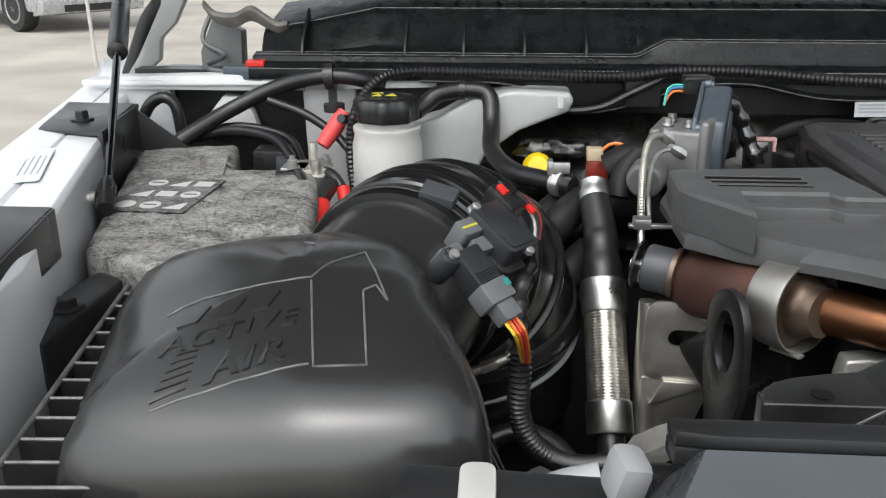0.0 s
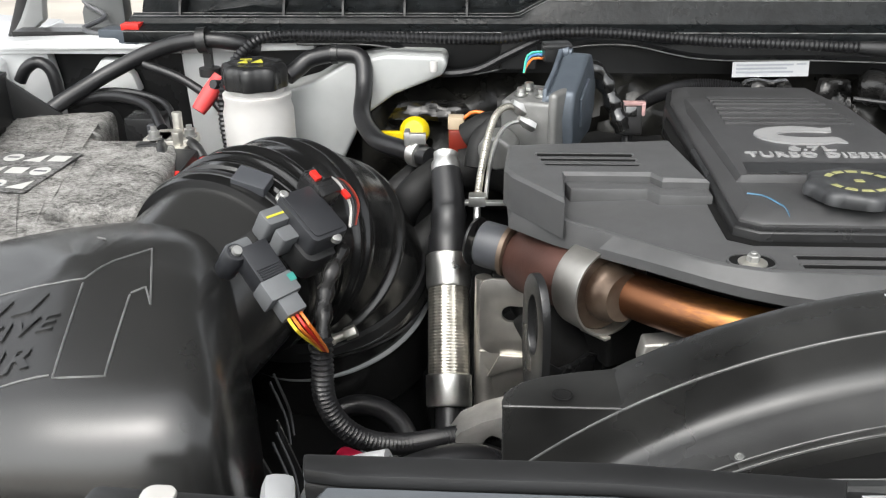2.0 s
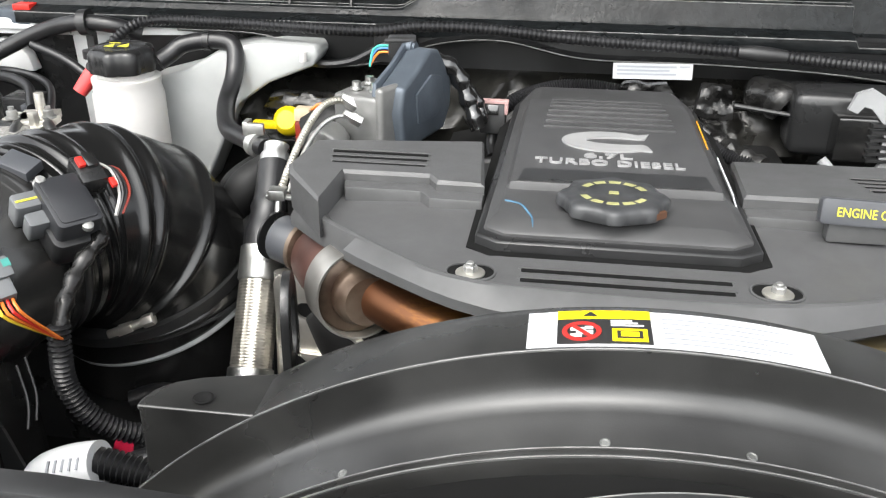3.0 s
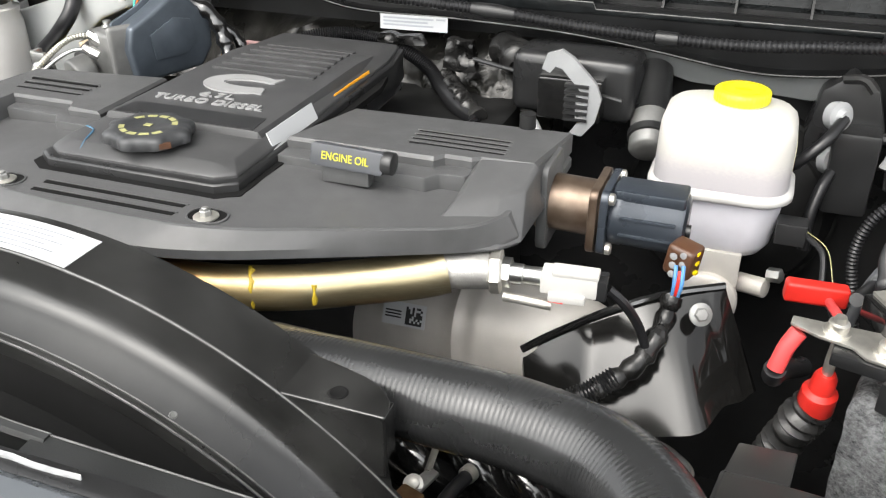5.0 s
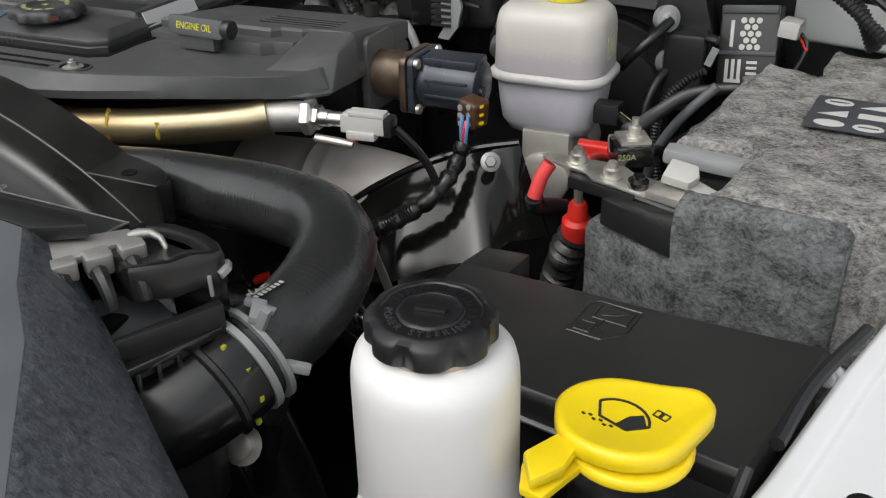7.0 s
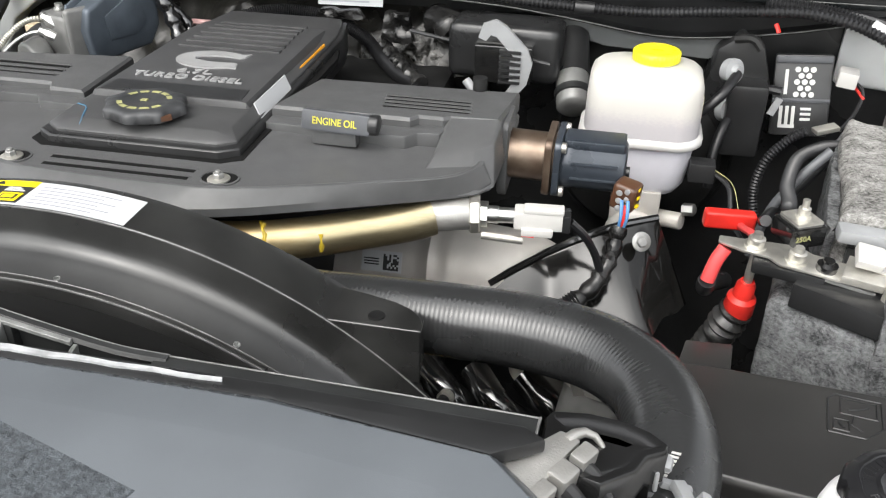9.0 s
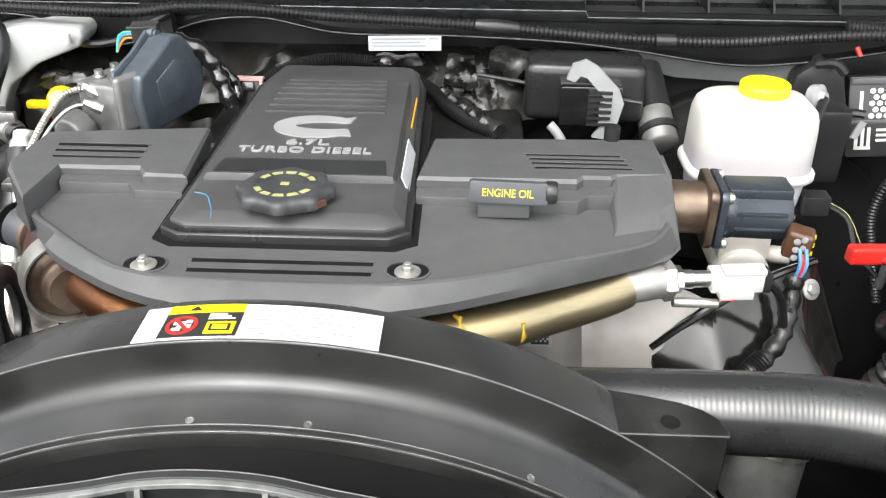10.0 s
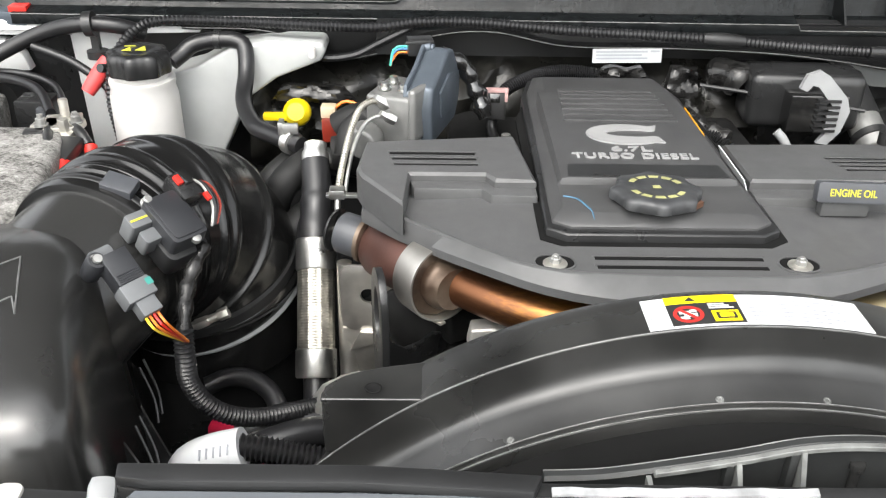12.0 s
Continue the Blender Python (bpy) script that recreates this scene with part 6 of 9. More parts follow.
for word, size, bold, x, y in (("ACTIVE", 0.0225, 1.3, -0.159, 0.473), ("AIR", 0.027, 1.95, -0.143, 0.447)):
    mt = badge_plane(x, y)
    drape(lettering("embossed_word", word, size, mt, AIRBOX, lid, 0.0019, "", bold, 1.12, 0.3), mt)
for i in range(6):
    mt = badge_plane(-0.180, 0.428 + i * 0.0055)
    drape(part("embossed_stripe", decal(nb(), mt, quad(-0.012 + 0.0015 * i, -0.0009, 0.008, 0.0009), 0.0016), AIRBOX, lid), mt)
# neck towards the intake hose
bm = nb()
tube(bm, [(-0.128, 0.575, 1.132), (-0.104, 0.640, 1.146), (-0.078, 0.712, 1.160)], 0.078, 44, rad=lambda i, f: 0.078 + 0.004 * f)
part("neck", bm, AIRBOX, ab, angle=60)
# lower tray with its comb of ribs
bm = nb()
prism(bm, [(-0.275, 0.30), (-0.20, 0.30), (-0.24, 0.62), (-0.300, 0.66)], 1.08, 1.125)
part("tray", bm, PLASTIC, ab, bevel=0.002)
bm = nb()
p0, p1 = Vector((-0.309, 0.678, 1.166)), Vector((-0.275, 0.37, 1.160))
tube(bm, [p0, p0.lerp(p1, 0.5), p1], 0.0020, 8)
# pale rim and rib tops hold the gloss highlight in their colour
part("rim", bm, GLINT, ab)
for i in range(14):
    f = i / 13
    a_ = p0.lerp(p1, f)
    b_ = Vector((a_.x + 0.072, a_.y + 0.010, a_.z - 0.004))
    bm = nb()
    rings(bm, [[a_, a_ + Vector((0, 0.0022, 0)), a_ + Vector((0, 0.0022, -0.03)), a_ + Vector((0, 0, -0.03))], [b_, b_ + Vector((0, 0.0022, 0)), b_ + Vector((0, 0.0022, -0.03)), b_ + Vector((0, 0, -0.03))]])
    part("rib", bm, PLASTIC, ab)
    part("rib_edge", tube(nb(), [a_ + Vector((0, 0.001, 0)), b_ + Vector((0, 0.001, 0))], 0.0013, 6, raw=True), GLINT, ab, "painted highlight along the rib edge")
    if i < 13:
        part("cross_web", tube(nb(), [a_ + Vector((0.004, -0.004, -0.016)), a_ + Vector((0.060, -0.020, -0.020))], 0.0011, 6, raw=True), PLASTIC, ab)
part("tray_wall", prism(nb(), [(-0.350, 0.640), (-0.332, 0.545), (-0.318, 0.545), (-0.312, 0.672), (-0.340, 0.690)], 1.02, 1.172), PLASTIC, ab, bevel=0.003)
bolt(ab, (-0.330, 0.610, 1.1725), 0.008, 0.008, material=PLASTIC)
bm = nb()
prism(bm, [(-0.02, 0.33), (0.030, 0.33), (0.010, 0.52), (-0.01, 0.56), (-0.05, 0.56)], 0.9, 1.03)
part("side_panel", bm, PLASTIC, ab, bevel=0.002)
for k in range(5):
    y_ = 0.36 + 0.045 * k
    part("side_rib", prism(nb(), [(0.0, 1.00), (0.050 - 0.006 * k, 1.00), (0.044 - 0.006 * k, 1.055), (0.0, 1.120)], 0, 0.0025, xz(y_)), PLASTIC, ab)
for k in range(2):
    for j in range(2):
        part("flank_rib", tube(nb(), [(-0.022 + 0.022 * k, 0.605 - 0.085 * k + 0.012 * j, 1.108 + 0.006 * k), (-0.008 + 0.022 * k, 0.590 - 0.085 * k + 0.012 * j, 1.085 + 0.006 * k), (-0.002 + 0.022 * k, 0.575 - 0.085 * k + 0.012 * j, 1.070 + 0.006 * k)], 0.0012, 6), PLASTIC, ab)
part("side_edge", tube(nb(), [(0.048, 0.36, 1.058), (0.038, 0.45, 1.060), (0.024, 0.54, 1.062)], 0.0022, 8), PLASTIC, ab)

# ---- ribbed intake hose ----
ih = thing("intake_hose", "black ribbed rubber intake hose with steel clamps", "intake hose", (-0.04, 0.82, 1.0))
hp_ = [(-0.082, 0.700, 1.158), (-0.066, 0.755, 1.158), (-0.045, 0.800, 1.143), (-0.028, 0.835, 1.108), (-0.020, 0.850, 1.06), (-0.02, 0.855, 0.98)]


def hose_r(i, f):
    base = 0.083 + 0.024 * min(1, f * 1.6)
    for c_, h_, w_ in ((0.115, 0.0036, 0.010), (0.155, 0.0040, 0.011), (0.198, 0.0036, 0.010), (0.30, 0.0046, 0.014), (0.345, 0.0040, 0.012), (0.49, 0.0060, 0.016), (0.70, 0.0070, 0.022)):
        base += h_ * math.exp(-((f - c_) / w_) ** 2)
    return base


part("bellows", tube(nb(), hp_, 0.09, 64, 0.0016, rad=hose_r), BELLOW, ih, angle=60)
mr = align((-0.083, 0.697, 1.158), (-0.070, 0.742, 1.159))
part("hose_cuff", lathe(nb(), [(0.0800, -0.004), (0.0875, -0.003), (0.0895, 0.002), (0.0895, 0.018), (0.088, 0.020), (0.088, 0.024), (0.0905, 0.026), (0.0905, 0.034), (0.086, 0.036)], mr, 56), BELLOW, ih, angle=35)
part("hose_clamp", lathe(nb(), [(0.0900, 0.007), (0.0905, 0.0075), (0.0905, 0.0145), (0.0900, 0.015)], mr, 56), PLASTIC, ih, angle=50)
part("clip", box(nb(), (-0.046, 0.697, 1.2435), (0.030, 0.020, 0.010), rot(18, 14, -10)), DKGREY, ih, "grey moulded clip", bevel=0.0015)
ml = align((-0.024, 0.845, 1.075), (-0.019, 0.853, 1.045))
part("hose_clamp", lathe(nb(), [(0.1085, -0.010), (0.1125, -0.009), (0.1125, 0.003), (0.1085, 0.004)], ml, 56), PLASTIC, ih, angle=50)
bm = nb()
cyl(bm, (-0.019, 0.738, 1.058), (0.021, 0.744, 1.074), 0.0046, seg=12)
cyl(bm, (0.015, 0.7431, 1.0716), (0.026, 0.7448, 1.076), 0.0066, seg=6)
box(bm, (-0.002, 0.7410, 1.0650), (0.016, 0.012, 0.008), rot(0, -22, 8))
part("clamp_screw", bm, ZINC, ih, "zinc worm screw", bevel=0.001)
part("seam_ring", lathe(nb(), [(0.108, 0.028), (0.1115, 0.029), (0.1115, 0.031), (0.108, 0.032)], ml, 56), GREYCON, ih, "grey moulding seam")
part("lower_duct", tube(nb(), [(-0.02, 0.855, 1.02), (-0.02, 0.86, 0.9), (0.0, 0.86, 0.75)], 0.103, 40), PLASTIC, ih)

# ---- sensors on the intake neck ----
s1 = thing("pressure_sensor", "black box sensor with a red locked plug", "sensor", (0.0, 0.68, 1.22))
ms = frame_on((0.006, 0.672, 1.221), (0.80, 0.42, -0.25), (-0.35, 0.72, 0.45)) @ Matrix.Rotation(radians(28), 4, "Z")
part("sensor_box", prism(nb(), rrect(0, 0, 0.0185, 0.026, 0.005), -0.030, 0.008, ms), SENSBLK, s1, bevel=0.002)
part("lid_face", prism(nb(), rrect(0, 0, 0.0150, 0.0225, 0.004), 0.008, 0.0092, ms), SENSBLK, s1, bevel=0.0005)
part("sensor_base", prism(nb(), rrect(0.0, -0.002, 0.022, 0.030, 0.008), -0.034, -0.010, ms), PLASTIC, s1, bevel=0.002)
part("ear", prism(nb(), rrect(-0.027, 0.014, 0.011, 0.008, 0.003), -0.022, 0.002, ms), CONGREY, s1, "olive grey mounting ear", bevel=0.002)
part("ear", prism(nb(), rrect(-0.025, -0.003, 0.009, 0.007, 0.003), -0.022, -0.002, ms), CONGREY, s1, "olive grey mounting ear", bevel=0.002)
part("paint_mark", prism(nb(), quad(-0.036, 0.0125, -0.019, 0.0145), 0.002, 0.0025, ms), YINK, s1, "yellow paint mark")
part("ear_bolt", lathe(nb(), [(0.0055, 0.002), (0.0055, 0.004), (0.004, 0.005), (0.004, 0.009), (0.003, 0.010)], ms @ Matrix.Translation((-0.012, 0.025, 0)), 12), DULLZINC, s1)
part("ear_bolt", lathe(nb(), [(0.0045, 0.002), (0.0045, 0.006), (0.003, 0.007)], ms @ Matrix.Translation((0.004, -0.027, 0)), 12), DULLZINC, s1)
part("plug", box(nb(), ms @ Vector((0.027, 0.024, 0.002)), (0.022, 0.030, 0.020), ms.to_3x3()), PLASTIC, s1, bevel=0.003)
part("plug_latch", box(nb(), ms @ Vector((0.030, 0.030, 0.013)), (0.010, 0.016, 0.006), ms.to_3x3()), GLOSSB, s1, bevel=0.002)
part("lock", box(nb(), ms @ Vector((0.022, 0.029, 0.014)), (0.006, 0.010, 0.004), ms.to_3x3()), RED, s1, "red plug lock", bevel=0.001)
part("lock", box(nb(), ms @ Vector((0.040, 0.006, 0.008)), (0.005, 0.009, 0.004), ms.to_3x3()), RED, s1, "red plug lock", bevel=0.001)
for k, c_ in enumerate((MAROON, RUBBER, RUBBER, WHITEPL)):
    part("wire", tube(nb(), [ms @ Vector((0.036, 0.028, 0.004 + 0.002 * k)), ms @ Vector((0.052 - 0.002 * k, 0.022, 0.004)), ms @ Vector((0.053 - 0.003 * k, 0.0, 0.0)), ms @ Vector((0.040 - 0.002 * k, -0.016, -0.008))], 0.0013, 6), c_, s1)
s2 = thing("temperature_sensor", "dark sensor with a grey wired plug", "sensor", (-0.015, 0.58, 1.2))
m2 = frame_on((-0.012, 0.582, 1.2235), (0.60, -0.45, -0.66), (0.55, 0.78, 0.1)) @ Matrix.Diagonal((0.76, 0.74, 0.85, 1))
part("body", prism(nb(), quad(-0.021, -0.016, 0.018, 0.016), -0.016, 0.006, m2), SENSBLK, s2, bevel=0.0015)
part("mount", lathe(nb(), [(0.011, -0.028), (0.011, 0.0), (0.009, 0.003)], m2 @ Matrix.Translation((-0.020, -0.018, 0)), 20), SENSBLK, s2)
part("mount_bolt", lathe(nb(), [(0.0075, 0.0), (0.0075, 0.002), (0.0048, 0.002), (0.0048, 0.006)], m2 @ Matrix.Translation((-0.020, -0.018, 0.001)), 14), DULLZINC, s2)
part("mount_block", prism(nb(), rrect(-0.022, -0.006, 0.012, 0.014, 0.004), -0.026, -0.004, m2), CONGREY, s2, "grey mounting block", bevel=0.002)
for k in range(5):
    part("rib", prism(nb(), quad(0.006 + 0.0025 * k, -0.013, 0.0072 + 0.0025 * k, 0.013), 0.006, 0.0075, m2), SENSBLK, s2)
bm = nb()
prism(bm, quad(0.018, -0.019, 0.040, 0.017), -0.014, 0.008, m2)
prism(bm, quad(0.036, -0.012, 0.058, 0.012), -0.011, 0.005, m2)
part("plug", bm, CONGREY, s2, "grey wired plug", bevel=0.0018)
part("plug_seal", prism(nb(), quad(0.022, 0.010, 0.030, 0.0175), -0.008, 0.0084, m2), TEAL, s2)
for k, c_ in enumerate((YWIRE, ORANGE, RED, ORANGE)):
    q = m2 @ Vector((0.056, -0.008 + 0.005 * k, -0.003))
    part("wire", tube(nb(), [q, q + Vector((0.008, -0.004, -0.010)), Vector((0.022 + 0.002 * k, 0.590, 1.150)), Vector((0.024 + 0.001 * k, 0.600, 1.140))], 0.0013, 6), c_, s2)

hn = thing("intake_wiring_conduit", "black corrugated wiring conduit with taped ends", "wiring conduit", (0.03, 0.6, 1.1))
part("conduit", loom(nb(), [(0.022, 0.605, 1.150), (0.022, 0.600, 1.125), (0.022, 0.600, 1.098), (0.032, 0.602, 1.072), (0.052, 0.61, 1.050), (0.080, 0.63, 1.032), (0.12, 0.665, 1.015), (0.18, 0.70, 1.0)], 0.0095, 0.0042), RUBBER, hn, angle=60)
part("taped_end", tube(nb(), [(0.030, 0.675, 1.195), (0.022, 0.645, 1.178), (0.022, 0.615, 1.158), (0.022, 0.603, 1.135)], 0.007, 10, rad=lambda i, f: 0.0068 + 0.0014 * math.sin(i * 1.9)), WRAP, hn)
l2 = thing("front_wiring_conduit", "black corrugated conduit with a white paper label", "wiring conduit", (0.1, 0.5, 1.08))
part("conduit", loom(nb(), [(0.020, 0.537, 1.030), (0.031, 0.535, 1.056), (0.056, 0.535, 1.072), (0.081, 0.535, 1.079), (0.126, 0.535, 1.070), (0.163, 0.535, 1.059), (0.24, 0.530, 1.03)], 0.0122, 0.0045), RUBBER, l2, angle=60)
part("paper_label", tube(nb(), [(0.026, 0.536, 1.044), (0.036, 0.535, 1.061), (0.056, 0.535, 1.072), (0.081, 0.535, 1.079)], 0.0170, 24), LABELW, l2, "white paper label")
for k in range(5):
    part("print_bar", box(nb(), (0.047 + 0.006 * k, 0.5222, 1.081 + 0.0016 * k), (0.0016, 0.0022, 0.009), rot(-41, 0, 0)), FAINT, l2)
solo("lower_hose", tube(nb(), [(0.04, 0.56, 1.02), (0.09, 0.575, 1.045), (0.14, 0.60, 1.04), (0.19, 0.62, 1.0)], 0.014, 14), RUBBER, "dark rubber hose low in the bay", "hose", at=(0.1, 0.58, 1.0))
solo("lower_hose", tube(nb(), [(-0.005, 0.735, 0.985), (0.020, 0.742, 0.992), (0.045, 0.738, 0.992), (0.068, 0.722, 0.985), (0.082, 0.695, 0.972)], 0.0105, 14), RUBBER, "dark rubber hose bent round the pump", "hose", at=(0.04, 0.73, 0.98))
pm_ = thing("vacuum_pump", "small dark pump with a dusty round face", "pump", (0.05, 0.69, 0.94))
mpp = align((0.050, 0.700, 0.945), (0.052, 0.680, 0.985))
part("housing", lathe(nb(), [(0.020, 0.030), (0.0215, 0.027), (0.0225, 0.020), (0.0225, -0.03)], mpp, 24), DKGREY, pm_, angle=40)
part("face", lathe(nb(), [(0.004, 0.033), (0.012, 0.032), (0.016, 0.030), (0.017, 0.028)], mpp, 20), CASTDARK, pm_, "dusty round face", angle=30)
part("fitting", cyl(nb(), mpp @ Vector((0.022, 0.0, 0.01)), mpp @ Vector((0.050, 0.006, 0.012)), 0.008, seg=14), PLASTIC, pm_)
solo("lower_hose", tube(nb(), [(0.05, 0.64, 0.99), (0.10, 0.66, 1.0), (0.17, 0.66, 0.98)], 0.02, 14), RUBBER, "thick dark rubber hose low in the bay", "hose", at=(0.1, 0.65, 1.0))
bm = nb()
tube(bm, [(0.020, 0.668, 0.985), (0.036, 0.656, 0.988), (0.056, 0.646, 0.984), (0.075, 0.640, 0.970)], 0.011, 14)
solo("crimson_hose", bm, CRIMSON, "crimson rubber hose between black hoses", "hose", at=(0.04, 0.65, 0.98))

# front clip strip left of the panel
cs = thing("clip_strip", "black plastic strip with pale push clips", "trim strip", (0.0, 0.36, 1.2))
part("strip", prism(nb(), [(-0.045, 0.318), (0.065, 0.318), (0.065, 0.345), (-0.040, 0.352)], 1.196, 1.216), PLASTIC, cs, bevel=0.004)
part("clip", prism(nb(), rrect(-0.005, 0.330, 0.0085, 0.02, 0.006), 1.210, 1.2185), WHITEPL, cs, "white push clip", bevel=0.002)
part("clip", box(nb(), (0.058, 0.322, 1.232), (0.015, 0.020, 0.022), rot(8, 12, 14)), GREYCON, cs, "pale grey foam clip", bevel=0.005)

# ---- coolant expansion tank ----
dg = thing("coolant_tank", "milky white coolant expansion tank with a black cap", "coolant tank", (-0.134, 1.07, 1.05))
part("neck_body", lathe(nb(), [(0.042, 1.03), (0.0435, 1.05), (0.0430, 1.20), (0.040, 1.212), (0.0415, 1.217), (0.0415, 1.222), (0.034, 1.224), (0.034, 1.232)], pose(-0.134, 1.064, 0), 40), TANK, dg, angle=50)
bm = nb()
prism(bm, [(-0.135, 1.02), (-0.07, 1.06), (-0.040, 1.120), (-0.012, 1.178), (0.030, 1.208), (0.090, 1.232), (0.097, 1.246), (0.092, 1.256), (0.02, 1.258), (-0.03, 1.248), (-0.075, 1.222), (-0.135, 1.205)], -0.05, 0.016, xz(1.125))
part("side_tank", bm, TANK2, dg, "translucent side tank", bevel=0.010, segs=3)
part("vent_nipple", cyl(nb(), (0.080, 1.10, 1.240), (0.080, 1.10, 1.252), 0.005, seg=10), TANK, dg)
lob2 = lambda a, h: 1 + (0.055 * (max(-0.5, math.cos(8 * a)) - 0.1) if 1.2305 < h < 1.2585 else 0.0)
dcap = part("cap", lathe(nb(), [(0.034, 1.230), (0.0375, 1.231), (0.0385, 1.234), (0.0385, 1.253), (0.036, 1.258), (0.030, 1.2600), (0.029, 1.2592), (0.014, 1.2592), (0.012, 1.2605)], pose(-0.134, 1.060, 0), 96, lob2), PLASTIC, dg, "black ribbed cap with yellow print", angle=50)
bm = nb()
for pts in ([(-0.016, -0.010), (-0.004, -0.010), (-0.010, 0.006)], [(0.0, -0.008), (0.014, -0.008), (0.007, 0.010)], [(-0.018, 0.008), (-0.004, 0.010), (-0.006, 0.013), (-0.018, 0.011)]):
    prism(bm, pts, 1.2606, 1.2612, pose(-0.134, 1.060, 0))
part("cap_print", bm, YINK, dcap)
hz = thing("coolant_hose", "black rubber coolant hose from the tank", "coolant hose", (0.0, 1.05, 1.2))
part("hose", tube(nb(), [(-0.100, 1.085, 1.236), (-0.088, 1.096, 1.244), (-0.074, 1.104, 1.254), (-0.045, 1.112, 1.2585), (-0.018, 1.112, 1.257), (-0.008, 1.106, 1.247), (-0.006, 1.088, 1.220), (-0.004, 1.050, 1.196), (0.020, 0.990, 1.187), (0.050, 0.960, 1.186), (0.085, 0.930, 1.186)], 0.0108, 16), RUBBER, hz)
bm = nb()
cyl(bm, (0.066, 0.946, 1.186), (0.075, 0.938, 1.186), 0.0145, seg=18)
box(bm, (0.072, 0.938, 1.205), (0.018, 0.006, 0.012))
box(bm, (0.060, 0.945, 1.204), (0.006, 0.016, 0.016))
part("spring_clip", bm, STEEL, hz, "spring hose clip", bevel=0.001)
part("hose_stay", cyl(nb(), (-0.048, 1.112, 1.2585), (-0.040, 1.112, 1.2585), 0.0125, seg=16), PLASTIC, hz)

bh = thing("heater_hose", "thick black hose across the inner panel", "hose", (-0.3, 1.15, 1.22))
part("hose", tube(nb(), [(-0.425, 1.075, 1.178), (-0.395, 1.10, 1.200), (-0.345, 1.135, 1.228), (-0.285, 1.145, 1.255), (-0.225, 1.135, 1.270), (-0.180, 1.135, 1.268), (-0.15, 1.15, 1.255)], 0.0102, 16), RUBBER, bh)
bm = nb()
cyl(bm, (-0.222, 1.135, 1.270), (-0.210, 1.135, 1.271), 0.0165, seg=18)
box(bm, (-0.214, 1.14, 1.242), (0.010, 0.01, 0.03))
cyl(bm, (-0.212, 1.135, 1.225), (-0.212, 1.135, 1.235), 0.014, seg=14)
part("hose_stay", bm, PLASTIC, bh)
part("small_hose", tube(nb(), [(-0.30, 1.14, 1.238), (-0.25, 1.13, 1.222), (-0.21, 1.12, 1.198), (-0.19, 1.11, 1.18)], 0.006, 10), RUBBER, bh)
part("curl_hose", tube(nb(), [(-0.47, 1.14, 1.215), (-0.458, 1.14, 1.232), (-0.44, 1.14, 1.24), (-0.425, 1.14, 1.228), (-0.42, 1.14, 1.19)], 0.008, 10), RUBBER, bh)
# main conduit below the cowl
mcn = thing("cowl_wiring_conduit", "long black corrugated conduit under the cowl", "wiring conduit", (0.4, 1.13, 1.27))
part("conduit", loom(nb(), [(-0.178, 1.075, 1.13), (-0.182, 1.075, 1.19), (-0.176, 1.09, 1.235), (-0.155, 1.115, 1.265), (-0.12, 1.13, 1.277), (-0.02, 1.128, 1.278), (0.15, 1.118, 1.276), (0.22, 1.12, 1.283), (0.30, 1.122, 1.283), (0.42, 1.122, 1.274), (0.55, 1.120, 1.269), (0.62, 1.118, 1.266), (0.75, 1.118, 1.256), (0.90, 1.122, 1.250), (1.02, 1.13, 1.256), (1.12, 1.12, 1.262), (1.20, 1.09, 1.245), (1.28, 1.04, 1.20)], 0.0074, 0.0058, 10), RUBBER, mcn, angle=60)
part("branch", tube(nb(), [(0.03, 1.135, 1.252), (0.08, 1.13, 1.232), (0.13, 1.128, 1.235), (0.17, 1.125, 1.255), (0.21, 1.125, 1.275)], 0.005, 8), RUBBER, mcn)
part("tape", tube(nb(), [(0.595, 1.118, 1.2675), (0.62, 1.118, 1.266), (0.65, 1.118, 1.264)], 0.0088, 12, rad=lambda i, f: 0.0072 + 0.0020 * math.sin(math.pi * f)), PLASTIC, mcn)
part("tape", tube(nb(), [(0.82, 1.119, 1.252), (0.845, 1.12, 1.251)], 0.0084, 12), PLASTIC, mcn)
bm = nb()
box(bm, (0.185, 1.14, 1.258), (0.045, 0.02, 0.045))
solo("wiring_clip", bm, PLASTIC, "black plastic clip on the firewall", "clip", at=(0.185, 1.14, 1.258), bevel=0.003)
# oil dipstick handle and sensor plug near the tank
yd = thing("transmission_dipstick", "yellow dipstick handle behind the coolant hose", "dipstick", (0.05, 1.09, 1.13))
part("knob", lathe(nb(), [(0.010, -0.02), (0.018, -0.010), (0.0195, 0.0), (0.018, 0.010), (0.012, 0.016)], align((0.054, 1.110, 1.160), (0.054, 1.082, 1.172)), 24), YELLOW, yd)
part("lever", box(nb(), (0.026, 1.102, 1.157), (0.034, 0.012, 0.010)), YELLOW, yd, bevel=0.003)
sp = thing("rail_sensor", "maroon plug sensor with an orange wire", "sensor", (0.114, 0.98, 1.16))
part("plug", box(nb(), (0.116, 0.985, 1.188), (0.024, 0.024, 0.030)), MAROON, sp, bevel=0.002)
part("plug_top", box(nb(), (0.112, 0.985, 1.210), (0.018, 0.018, 0.014)), BEIGE, sp, "tan plug cap", bevel=0.002)
part("wire", tube(nb(), [(0.118, 0.985, 1.212), (0.132, 0.985, 1.222), (0.150, 0.98, 1.218), (0.158, 0.975, 1.205)], 0.002, 6), ORANGE, sp)
